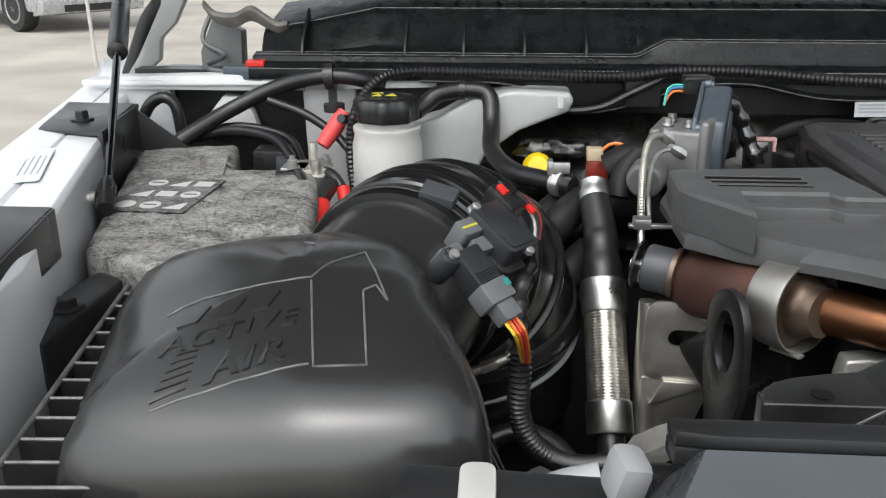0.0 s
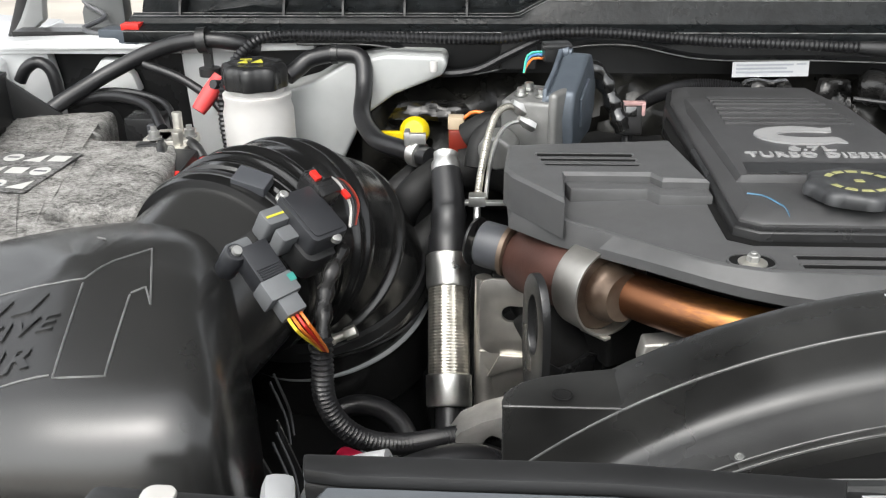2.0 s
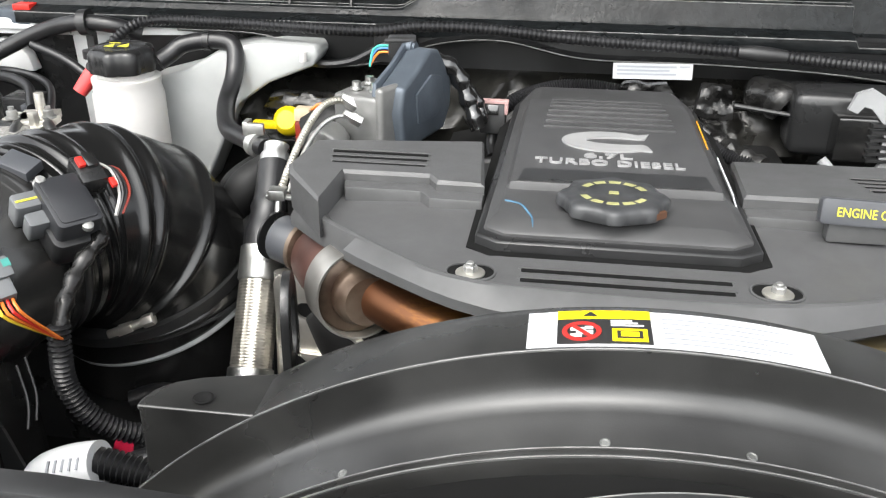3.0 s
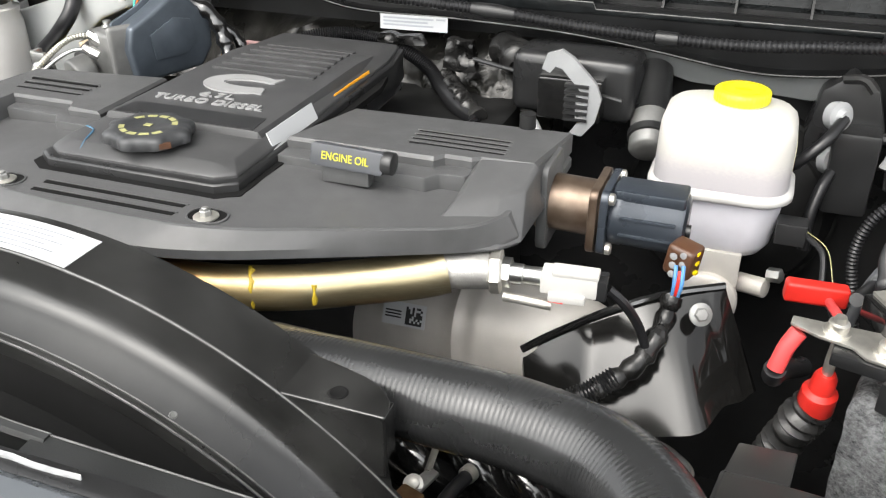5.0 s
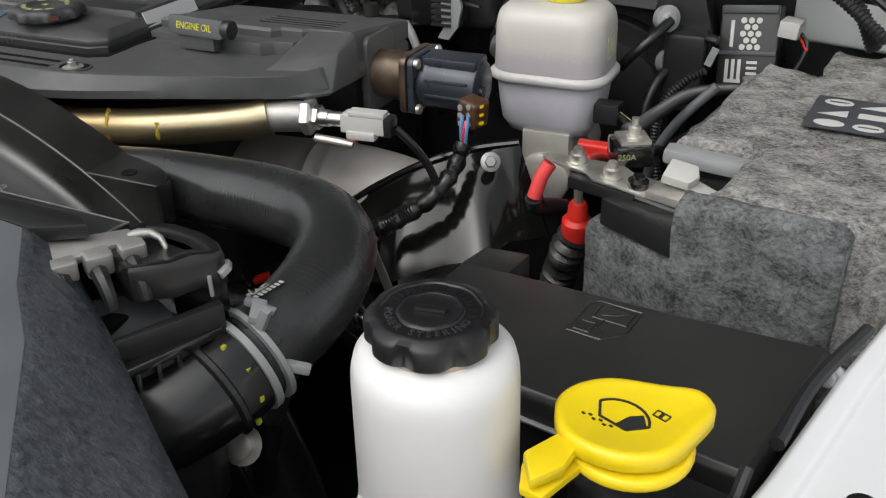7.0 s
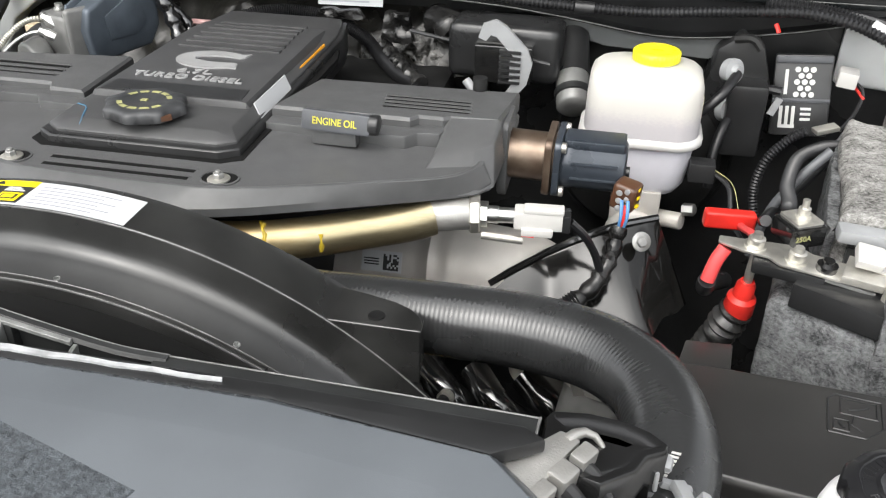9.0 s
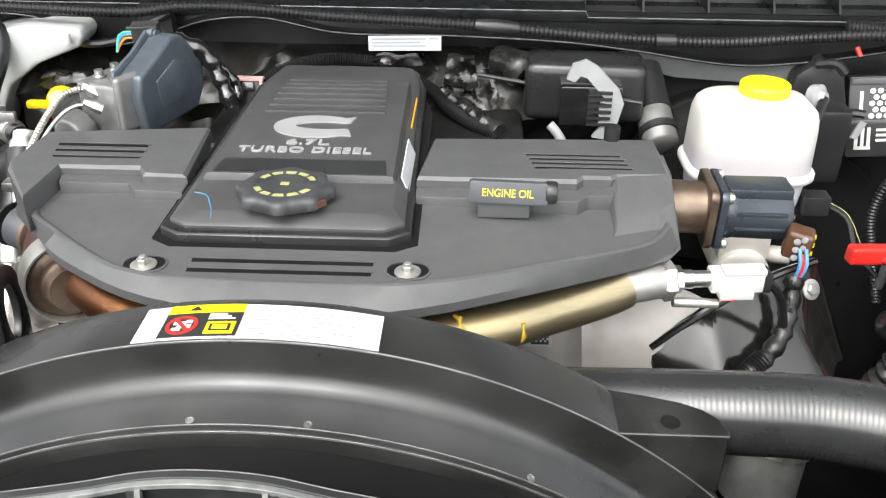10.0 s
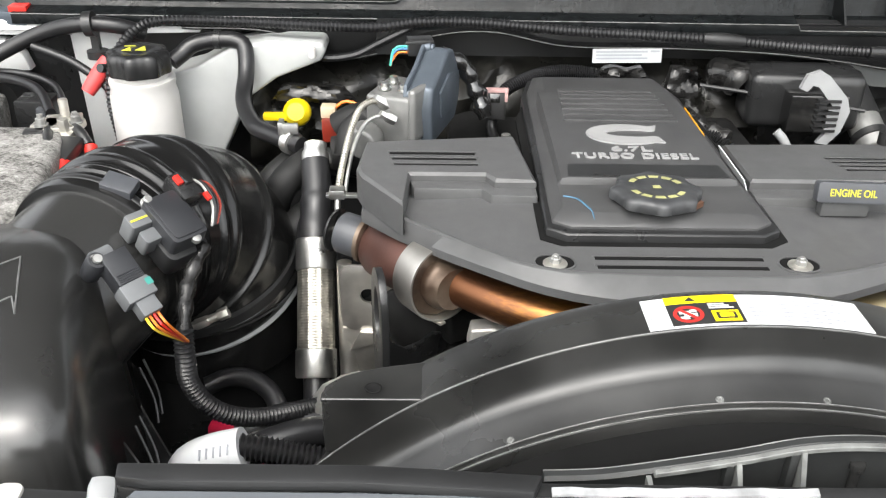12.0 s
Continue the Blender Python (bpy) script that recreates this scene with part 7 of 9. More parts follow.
for x, y, z, r in ((0.075, 0.90, 1.15, 0.018), (0.085, 0.875, 1.10, 0.02), (0.055, 0.93, 1.14, 0.016)):
    solo("injection_hose", tube(nb(), [(x - 0.03, y + 0.02, z - 0.05), (x - 0.01, y, z), (x + 0.02, y + 0.03, z + 0.02)], r, 14), DULL, "dark hose below the coolant hose", "hose", at=(x, y, z))
# connector cluster at the passenger corner of the cowl
cc = thing("cowl_connector", "blue grey connector with a red lock beside the cowl", "connector", (-0.32, 1.18, 1.25))
part("shell", box(nb(), (-0.338, 1.180, 1.268), (0.055, 0.03, 0.018), rot(0, 0, -8)), ACTU, cc, bevel=0.002)
part("lock", box(nb(), (-0.322, 1.175, 1.2805), (0.024, 0.02, 0.008)), RED, cc, "red plug lock", bevel=0.001)
part("cable", tube(nb(), [(-0.31, 1.18, 1.266), (-0.28, 1.175, 1.262), (-0.255, 1.17, 1.25)], 0.006, 8), RUBBER, cc)
part("cable", tube(nb(), [(-0.365, 1.185, 1.266), (-0.40, 1.20, 1.272), (-0.385, 1.24, 1.282), (-0.42, 1.26, 1.30), (-0.41, 1.28, 1.34)], 0.0035, 8), GREYPL, cc)
part("channel", box(nb(), (-0.31, 1.198, 1.252), (0.22, 0.03, 0.012)), PLASTIC, cc, bevel=0.002)
bm = nb()
wave = spline([(-0.408, 1.236, 1.352), (-0.392, 1.232, 1.338), (-0.362, 1.226, 1.336), (-0.338, 1.222, 1.346), (-0.316, 1.216, 1.335), (-0.300, 1.212, 1.326), (-0.284, 1.208, 1.328)], 0.006)
rings(bm, [[p + Vector(o) for o in ((0, 0, -0.006 - 0.010 * math.sin(math.pi * k / len(wave))), (0, -0.006, 0.0), (0, 0, 0.006), (0, 0.010, 0.004))] for k, p in enumerate(wave)])
solo("hinge_seal", bm, FLAP, "grey rubber seal flap at the hinge", "seal", at=(-0.33, 1.22, 1.33), bevel=0.002)

# ---- parked car in the lot ----
car = thing("parked_car", "silver parked estate car with alloy wheels", "car", (-8.3, 14.6, 0))
bm = nb()
m = frame_on((-8.09, 13.70, 0), (0.82, -0.57, 0), (0, 0, 1))
prism(bm, [(-2.6, 0.35), (1.75, 0.30), (1.85, 0.55), (1.75, 0.80), (0.9, 0.95), (0.3, 1.45), (-1.9, 1.5), (-2.6, 0.95)], -1.7, 0.0, m)
part("body", bm, SILVERP, car, bevel=0.05)
part("bumper", prism(nb(), [(1.60, 0.24), (1.92, 0.28), (1.95, 0.48), (1.70, 0.52)], -1.68, -0.02, m), SILVERP, car, bevel=0.03)
part("bumper_grille", prism(nb(), [(1.91, 0.30), (1.96, 0.31), (1.965, 0.40), (1.92, 0.40)], -1.35, -0.35, m), TYRE, car, "dark lower grille")
part("side_glass", prism(nb(), [(-1.8, 0.98), (0.7, 0.98), (0.2, 1.40), (-1.75, 1.42)], 0.0, 0.012, m), GLASS, car)
for x in (-0.35 - 1.6, 1.15):
    w = part("wheel", lathe(nb(), [(0.20, -0.2), (0.33, -0.2), (0.345, -0.15), (0.345, 0.0), (0.33, 0.03), (0.22, 0.03)], m @ Matrix.Translation((x, 0.345, 0)), 28), TYRE, car)
    part("rim", lathe(nb(), [(0.05, 0.0), (0.225, 0.02), (0.225, 0.035), (0.19, 0.035), (0.17, 0.015), (0.06, 0.03)], m @ Matrix.Translation((x, 0.345, 0)), 20), RIM, w)
pole = solo("marker_pole", cyl(nb(), (-4.45, 9.65, 0), (-4.48, 9.65, 1.6), 0.02), WHITEPL, "thin white marker pole in the lot", "pole", at=(-4.45, 9.65, 0))

# ---- brake fluid reservoir and master cylinder ----
rv = thing("brake_reservoir", "milky white brake fluid reservoir with a yellow cap", "brake reservoir", (0.926, 1.0, 1.05))


def slab(zs, y_off=0.0):
    """Skin over rounded rectangles (cx, cy, hx, hy, r, z)."""
    bm2 = nb()
    rings(bm2, [lift(rrect(cx_, cy_, hx, hy, r, 6), z) for cx_, cy_, hx, hy, r, z in zs])
    return bm2


FLUID = axis_ramp(mat("fluid_filled_upper_tank", (0.55, 0.54, 0.54), 0.36, rvar=0.06, sss=0.2), 2, 0.090, 0.175, [(0.0, (0.39, 0.375, 0.39)), (0.40, (0.42, 0.40, 0.41)), (0.58, (0.51, 0.495, 0.465)), (1.0, (0.53, 0.515, 0.48))])
part("tank_body", slab([(0.920, 1.000, 0.040, 0.030, 0.018, 1.066), (0.920, 1.000, 0.052, 0.038, 0.024, 1.071), (0.920, 1.000, 0.060, 0.045, 0.028, 1.084), (0.920, 1.000, 0.064, 0.048, 0.030, 1.110), (0.920, 1.000, 0.066, 0.050, 0.030, 1.137)]), TANK3, rv, "lower tank half", angle=60)
part("seam", slab([(0.920, 1.000, 0.070, 0.053, 0.032, 1.135), (0.920, 1.000, 0.0745, 0.057, 0.036, 1.138), (0.920, 1.000, 0.0745, 0.057, 0.036, 1.144), (0.920, 1.000, 0.070, 0.053, 0.032, 1.148)]), TANK, rv, "welded seam", angle=60)
part("tank_top", slab([(0.920, 1.000, 0.0690, 0.053, 0.032, 1.146), (0.920, 1.000, 0.0680, 0.052, 0.032, 1.192), (0.920, 1.000, 0.0672, 0.0512, 0.033, 1.206), (0.920, 1.000, 0.0645, 0.0485, 0.032, 1.2155), (0.920, 1.000, 0.0585, 0.0430, 0.030, 1.2215), (0.920, 1.000, 0.047, 0.034, 0.024, 1.2252), (0.920, 1.000, 0.022, 0.016, 0.012, 1.2268)]), FLUID, rv, "upper tank half", angle=60)
part("filler_neck", lathe(nb(), [(0.030, 1.222), (0.026, 1.226), (0.0255, 1.232)], pose(0.928, 1.004, 0), 30), TANK, rv)
knurl = lambda a, h: 1 + 0.018 * math.cos(36 * a)
yc = part("cap", lathe(nb(), [(0.0270, 1.2280), (0.0278, 1.2290), (0.0278, 1.2385), (0.0256, 1.2405), (0.0205, 1.2408), (0.0200, 1.2398), (0.012, 1.2396)], pose(0.928, 1.004, 0), 108, knurl), LEMON, rv, "yellow knurled cap", angle=50)
bm = nb()
mcap2 = pose(0.928, 1.004, 1.2408)
for i in range(12):
    a0, a1 = radians(i * 30), radians(i * 30 + 21)
    prism(bm, [(0.019 * math.cos(a0), 0.019 * math.sin(a0)), (0.022 * math.cos(a0), 0.022 * math.sin(a0)), (0.022 * math.cos(a1), 0.022 * math.sin(a1)), (0.019 * math.cos(a1), 0.019 * math.sin(a1))], 0, 0.0005, mcap2)
prism(bm, rrect(0, 0, 0.008, 0.003, 0.001), 0, 0.0005, mcap2)
part("cap_print", bm, YELLOW, yc)
part("side_label", box(nb(), (0.9885, 1.000, 1.178), (0.0008, 0.036, 0.030)), CREAM, rv, "pale sticker")
mcy = thing("master_cylinder", "cast aluminium brake master cylinder", "master cylinder", (0.925, 1.0, 1.0))
bm = nb()
cyl(bm, (0.925, 0.955, 1.015), (0.925, 1.14, 1.020), 0.030, seg=26)
lathe(bm, [(0.026, -0.004), (0.034, 0.0), (0.034, 0.014), (0.030, 0.018)], align((0.925, 0.948, 1.015), (0.925, 1.0, 1.016)), 28)
box(bm, (0.925, 1.0, 1.055), (0.06, 0.09, 0.04))
cyl(bm, (0.955, 0.98, 1.03), (0.985, 0.965, 1.035), 0.011, seg=12)
part("casting", bm, CASTPIPE, mcy, bevel=0.002)
part("line_nut", lathe(nb(), [(0.008, 0), (0.008, 0.014), (0.005, 0.016)], align((0.985, 0.97, 1.05), (1.005, 0.962, 1.055)), 6), STEEL, mcy)
lv = thing("fluid_level_plug", "black level sensor plug with thin wires", "connector", (0.995, 0.98, 1.1))
part("plug", box(nb(), (0.998, 0.965, 1.108), (0.030, 0.024, 0.024)), PLASTIC, lv, bevel=0.002)
part("wire", tube(nb(), [(1.012, 0.96, 1.108), (1.03, 0.94, 1.10), (1.035, 0.91, 1.075), (1.05, 0.88, 1.06)], 0.003, 8), RUBBER, lv)
part("wire", tube(nb(), [(1.012, 0.962, 1.112), (1.035, 0.95, 1.10), (1.045, 0.92, 1.075)], 0.0006, 6), PALEY, lv)
bst = thing("brake_booster", "dark brake booster shell at the firewall", "brake booster", (0.93, 1.15, 1.0))
part("shell", lathe(nb(), [(0.05, -0.02), (0.11, 0.0), (0.125, 0.03), (0.125, 0.07)], align((0.93, 1.13, 1.04), (0.93, 1.3, 1.04)), 36), DULL, bst)
part("crimp_ring", lathe(nb(), [(0.1245, 0.030), (0.1290, 0.031), (0.1290, 0.040), (0.1245, 0.041)], align((0.93, 1.13, 1.04), (0.93, 1.3, 1.04)), 48), DULL, bst)
mdv = thing("booster_valve_block", "black valve block with round line fittings", "valve block", (1.06, 1.12, 1.1))
bm = nb()
prism(bm, [(1.005, 1.06), (1.075, 1.06), (1.085, 1.16), (1.07, 1.21), (1.04, 1.228), (1.01, 1.205), (1.0, 1.15)], -0.02, 0.03, xz(1.165))
box(bm, (1.055, 1.125, 1.12), (0.05, 0.05, 0.10))
part("block", bm, PLASTIC, mdv, bevel=0.006)
for p, q in (((1.030, 1.105, 1.187), (1.048, 1.085, 1.192)), ((1.034, 1.125, 1.126), (1.052, 1.108, 1.131))):
    part("fitting", lathe(nb(), [(0.010, -0.01), (0.0155, -0.008), (0.0165, 0.0), (0.0165, 0.004), (0.010, 0.006), (0.007, 0.012)], align(p, q), 22), GREYCON, mdv, "round pale line fitting")
part("line", tube(nb(), [(1.036, 1.098, 1.187), (1.02, 1.07, 1.170), (1.00, 1.06, 1.150), (0.985, 1.07, 1.13)], 0.0065, 10), RUBBER, mdv)
part("line", tube(nb(), [(1.040, 1.115, 1.126), (1.028, 1.09, 1.11), (1.02, 1.07, 1.08), (1.02, 1.06, 1.04)], 0.0065, 10), RUBBER, mdv)
part("cap_lever", tube(nb(), [(1.03, 1.13, 1.222), (1.05, 1.12, 1.226), (1.062, 1.115, 1.215)], 0.006, 8), DULL, mdv)
part("sensor_arm", tube(nb(), [(1.06, 1.12, 1.155), (1.08, 1.11, 1.165), (1.095, 1.105, 1.165)], 0.006, 8), RUBBER, mdv)
part("tag", box(nb(), (1.09, 1.102, 1.145), (0.009, 0.003, 0.024), rot(0, 20, 0)), GREYCON, mdv, "small white tag")

# ---- control module with label ----
fb = thing("control_module", "black control module with white printed panels", "control module", (1.12, 1.14, 1.1))
mf = frame_on((1.127, 1.140, 1.149), (0.97, -0.12, 0.10), (-0.13, 0.25, 0.96)) @ Matrix.Diagonal((0.86, 0.86, 1, 1))
part("case", prism(nb(), rrect(0, 0, 0.042, 0.062, 0.004), -0.03, 0.0, mf), PLASTIC, fb, bevel=0.002)
part("top_edge", prism(nb(), quad(-0.040, 0.050, 0.040, 0.060), 0.0, 0.004, mf), DKGREY, fb, bevel=0.001)
part("mid_rib", prism(nb(), quad(-0.042, -0.010, 0.042, -0.004), 0.0, 0.004, mf), DKGREY, fb, bevel=0.001)
for r in range(5):
    for c_ in range(3 if r % 2 == 0 else 2):
        part("printed_dot", lathe(nb(), [(0.0044, 0), (0.0044, 0.0006)], mf @ Matrix.Translation((-0.008 + 0.011 * c_ + (0.0055 if r % 2 else 0), 0.040 - 0.0095 * r, 0.0002)), 10), WINK, fb)
for q_ in [quad(-0.026, 0.002, -0.021, 0.040), quad(-0.030, -0.050, -0.006, -0.045)] + [quad(-0.030 + 0.009 * i, -0.046, -0.025 + 0.009 * i, -0.016) for i in range(3)] + [quad(0.001, -0.022 - 0.008 * i, 0.016, -0.018 - 0.008 * i) for i in range(3)]:
    part("printed_bar", decal(nb(), mf, q_, 0.0006), WINK, fb)
part("plug", box(nb(), (1.176, 1.130, 1.182), (0.024, 0.03, 0.020), rot(0, 5, -10)), WHITEPL, fb, "white plug", bevel=0.002)
part("plug_wire", tube(nb(), [(1.188, 1.13, 1.176), (1.197, 1.12, 1.165), (1.19, 1.11, 1.14), (1.175, 1.10, 1.12)], 0.0025, 6), RUBBER, fb)
part("plug_wire", tube(nb(), [(1.188, 1.13, 1.170), (1.198, 1.115, 1.160)], 0.002, 6), RED, fb)
part("ground_strap", box(nb(), (1.150, 1.065, 1.135), (0.030, 0.016, 0.006), rot(0, -10, 20)), ZINC, fb, bevel=0.001)

# ---- driver side battery ----
bt = thing("battery", "battery in a dark grey felt jacket with a terminal plate", "battery", (1.22, 0.85, 0.98), "batteries of the engine bay")
out = [(1.160, 0.660), (1.268, 0.640), (1.318, 0.655), (1.345, 1.10), (1.30, 1.12), (1.274, 1.092), (1.228, 1.108), (1.219, 1.004), (1.200, 1.010), (1.164, 1.030), (1.142, 0.955), (1.131, 0.85), (1.113, 0.765), (1.184, 0.761)]
part("felt_jacket", felt_block(out, 0.97, 1.168, rough=0.004, seed=9), FELT, bt, angle=60)
# front pieces and side flap wear the felt darkened for shade
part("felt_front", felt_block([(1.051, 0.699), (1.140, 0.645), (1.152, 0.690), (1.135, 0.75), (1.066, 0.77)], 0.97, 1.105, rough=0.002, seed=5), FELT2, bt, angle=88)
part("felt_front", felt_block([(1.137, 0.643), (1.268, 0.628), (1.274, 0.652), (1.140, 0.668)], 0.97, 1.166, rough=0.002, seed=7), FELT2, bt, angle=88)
part("battery_case", box(nb(), (1.115, 0.692, 1.119), (0.082, 0.056, 0.026), rot(0, 0, -29)), PLASTIC, bt, bevel=0.002)
part("battery_top", box(nb(), (1.150, 0.722, 1.12), (0.07, 0.07, 0.044), rot(0, 0, -14)), PLASTIC, bt, bevel=0.003)
part("plastic_wedge", box(nb(), (1.146, 0.745, 1.157), (0.078, 0.022, 0.014), rot(0, 4, -2)), GREYCON, bt, "grey plastic wedge", bevel=0.004)
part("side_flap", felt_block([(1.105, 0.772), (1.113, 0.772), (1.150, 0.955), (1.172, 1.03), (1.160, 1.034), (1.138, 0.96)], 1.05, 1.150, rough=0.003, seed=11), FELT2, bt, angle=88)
warning_print(bt, frame_on((1.275, 0.865, 1.1725), (0.98, -0.1, 0), (0.12, 0.98, 0)), 0.9)

tm = thing("fuse_terminal", "zinc terminal plate with a black megafuse", "terminal", (1.08, 0.71, 1.13))
mt_ = frame_on((1.069, 0.7135, 1.142), (0.985, -0.15, -0.06), (0.15, 0.985, 0.1)) @ Matrix.Diagonal((1.08, 1.0, 1, 1))
bm = nb()
prism(bm, [(-0.066, -0.002), (-0.045, -0.008), (-0.022, -0.009), (-0.012, -0.017), (0.012, -0.018), (0.034, -0.020), (0.06, -0.016), (0.062, 0.006), (0.035, 0.010), (0.014, 0.012), (0.0, 0.020), (-0.022, 0.016), (-0.042, 0.012), (-0.066, 0.008)], 0, 0.003, mt_)
prism(bm, [(0.036, -0.022), (0.070, -0.024), (0.078, -0.010), (0.072, 0.010), (0.042, 0.014)], 0.002, 0.010, mt_)
part("plate", bm, ZINC, tm, bevel=0.001)
for x, y in ((-0.035, 0.004), (0.0, -0.004)):
    part("nut", lathe(nb(), [(0.010, 0.003), (0.010, 0.005), (0.0075, 0.005), (0.0075, 0.012), (0.005, 0.013), (0.004, 0.018)], mt_ @ Matrix.Translation((x, y, 0)), 12), ZINC, tm)
part("stud", lathe(nb(), [(0.009, 0.003), (0.009, 0.009), (0.005, 0.009), (0.005, 0.014)], mt_ @ Matrix.Translation((0.025, -0.008, 0)), 12), GLOSSB, tm)
part("clamp_nut", lathe(nb(), [(0.006, 0.0), (0.006, 0.016)], mt_ @ Matrix.Translation((0.076, -0.026, -0.006)), 10), ZINC, tm)
wc_ = part("white_cap", prism(nb(), [(-0.014, -0.012), (0.008, -0.014), (0.015, -0.002), (0.012, 0.012), (-0.010, 0.014)], 0.010, 0.019, mt_ @ Matrix.Translation((0.054, 0.004, 0.006)) @ rot(10, 6, 12).to_4x4()), WHITEPL, tm, "white folded plastic cap", bevel=0.002)
part("flap", prism(nb(), [(0.0, -0.010), (0.026, -0.004), (0.024, 0.010), (0.002, 0.012)], 0.008, 0.011, mt_ @ Matrix.Translation((0.060, 0.002, 0.003)) @ rot(-6, 10, -8).to_4x4()), WHITEPL, wc_, bevel=0.001)
part("strap", prism(nb(), [(-0.030, -0.013), (0.020, -0.016), (0.066, -0.022), (0.066, -0.016), (0.020, -0.010), (-0.030, -0.008)], -0.005, -0.001, mt_), DULLZINC, tm, "dull lower strap", bevel=0.0008)
part("carrier", prism(nb(), quad(-0.034, -0.019, 0.026, 0.010), -0.013, -0.001, mt_), PLASTIC, tm, bevel=0.002)
fz = part("megafuse", box(nb(), (1.074, 0.752, 1.154), (0.036, 0.037, 0.021), rot(0, 0, 28)), GLOSSB, tm, "black megafuse", bevel=0.003)
part("fuse_plate", box(nb(), (1.075, 0.754, 1.1660), (0.028, 0.029, 0.003), rot(0, 0, 28)), ZINC, fz)
part("fuse_nut", lathe(nb(), [(0.008, 0), (0.008, 0.003), (0.006, 0.003), (0.006, 0.009), (0.0035, 0.010), (0.0035, 0.018)], pose(1.076, 0.755, 1.1674), 12), ZINC, fz)
lettering("fuse_rating", "250A", 0.0078, frame_on((1.0760, 0.7318, 1.1545), (0.88, 0.47, 0), (0, 0, 1)), PALEY, fz, 0.0003)
rc = thing("battery_cables", "red booted battery cables", "cables", (1.03, 0.72, 1.1))
part("boot", box(nb(), (1.024, 0.850, 1.106), (0.056, 0.016, 0.020), rot(0, 3, 8)), RED, rc, "flat red boot", bevel=0.004, segs=3)
part("lead", tube(nb(), [(1.036, 0.850, 1.100), (1.036, 0.820, 1.112), (1.036, 0.780, 1.130), (1.038, 0.735, 1.146)], 0.0042, 8), PINK, rc, "short red lead")
part("cable", loom(nb(), [(1.104, 0.96, 1.172), (1.085, 0.955, 1.160), (1.066, 0.95, 1.135), (1.059, 0.945, 1.10), (1.066, 0.935, 1.060), (1.08, 0.92, 1.0)], 0.006, 0.004), RUBBER, rc, angle=60)
part("cable", tube(nb(), [(1.125, 0.91, 1.172), (1.093, 0.90, 1.135), (1.071, 0.895, 1.094), (1.06, 0.89, 1.04)], 0.0055, 10), GREYPL, rc)
part("boot", tube(nb(), [(1.006, 0.722, 1.142), (0.999, 0.718, 1.128), (0.994, 0.714, 1.108)], 0.007, 12), PINK, rc, "red boot")
part("boot", lathe(nb(), [(0.007, 0.0), (0.0095, 0.005), (0.0105, 0.018), (0.0145, 0.022), (0.0155, 0.040), (0.013, 0.045)], align((1.034, 0.728, 1.104), (1.030, 0.738, 1.045)), 20), RED, rc, "red moulded boot")
part("cable", tube(nb(), [(0.994, 0.714, 1.108), (0.994, 0.722, 1.095), (1.00, 0.745, 1.085), (1.02, 0.78, 1.07)], 0.009, 12), RUBBER, rc)
part("cable", tube(nb(), [(1.031, 0.734, 1.066), (1.022, 0.738, 1.04), (1.008, 0.75, 0.99)], 0.016, 18, 0.003, rad=lambda i, f: 0.0165 + 0.0022 * math.sin(i * 1.7) + 0.001 * math.sin(i * 4.1)), WRAP, rc, "cable wrapped in shiny black tape")
part("cable", loom(nb(), [(1.065, 0.772, 1.165), (1.070, 0.80, 1.160), (1.075, 0.85, 1.155), (1.095, 0.92, 1.155), (1.130, 0.97, 1.150), (1.16, 1.0, 1.14)], 0.0078, 0.004), RUBBER, rc, angle=60)
part("cable", tube(nb(), [(1.05, 0.79, 1.14), (1.06, 0.85, 1.11), (1.09, 0.92, 1.10), (1.14, 0.98, 1.13)], 0.006, 10), RUBBER, rc)
part("lead", tube(nb(), [(1.036, 0.728, 1.138), (1.034, 0.726, 1.120), (1.034, 0.728, 1.104)], 0.0045, 8), ZINC, rc)

# cables along the driver side
ca = thing("corner_cables", "black conduits across the driver side corner", "wiring conduit", (1.25, 1.12, 1.2))
part("conduit", loom(nb(), [(1.06, 1.14, 1.268), (1.14, 1.135, 1.262), (1.20, 1.11, 1.245), (1.245, 1.09, 1.220), (1.27, 1.07, 1.18)], 0.0095, 0.0046), RUBBER, ca, angle=60)
part("paper_label", tube(nb(), [(1.185, 1.118, 1.252), (1.205, 1.109, 1.243), (1.216, 1.104, 1.237)], 0.0108, 14), LABELW, ca, "white paper sleeve")
part("cable", tube(nb(), [(1.10, 1.14, 1.268), (1.19, 1.13, 1.258), (1.25, 1.11, 1.235), (1.29, 1.10, 1.21), (1.33, 1.09, 1.19)], 0.005, 8), RUBBER, ca)
part("cable", tube(nb(), [(1.22, 1.14, 1.225), (1.27, 1.13, 1.222), (1.34, 1.12, 1.22)], 0.007, 8), RUBBER, ca)
part("red_wire", tube(nb(), [(1.075, 1.13, 1.245), (1.08, 1.125, 1.235)], 0.003, 6), RED, ca)

# ---- relay box behind the engine on the driver side ----
rb = thing("blower_module", "black module with a grey lever latch at the firewall", "module", (0.73, 1.1, 1.18))
part("case", box(nb(), (0.735, 1.11, 1.195), (0.150, 0.07, 0.075), rot(0, 0, -4)), PLASTIC, rb, bevel=0.014, segs=3)
part("connector", box(nb(), (0.738, 1.062, 1.190), (0.075, 0.03, 0.05)), GLOSSB, rb, bevel=0.003)
for i in range(6):
    part("fin", box(nb(), (0.748, 1.045, 1.170 + i * 0.008), (0.028, 0.012, 0.0035)), PLASTIC, rb)
bm = nb()
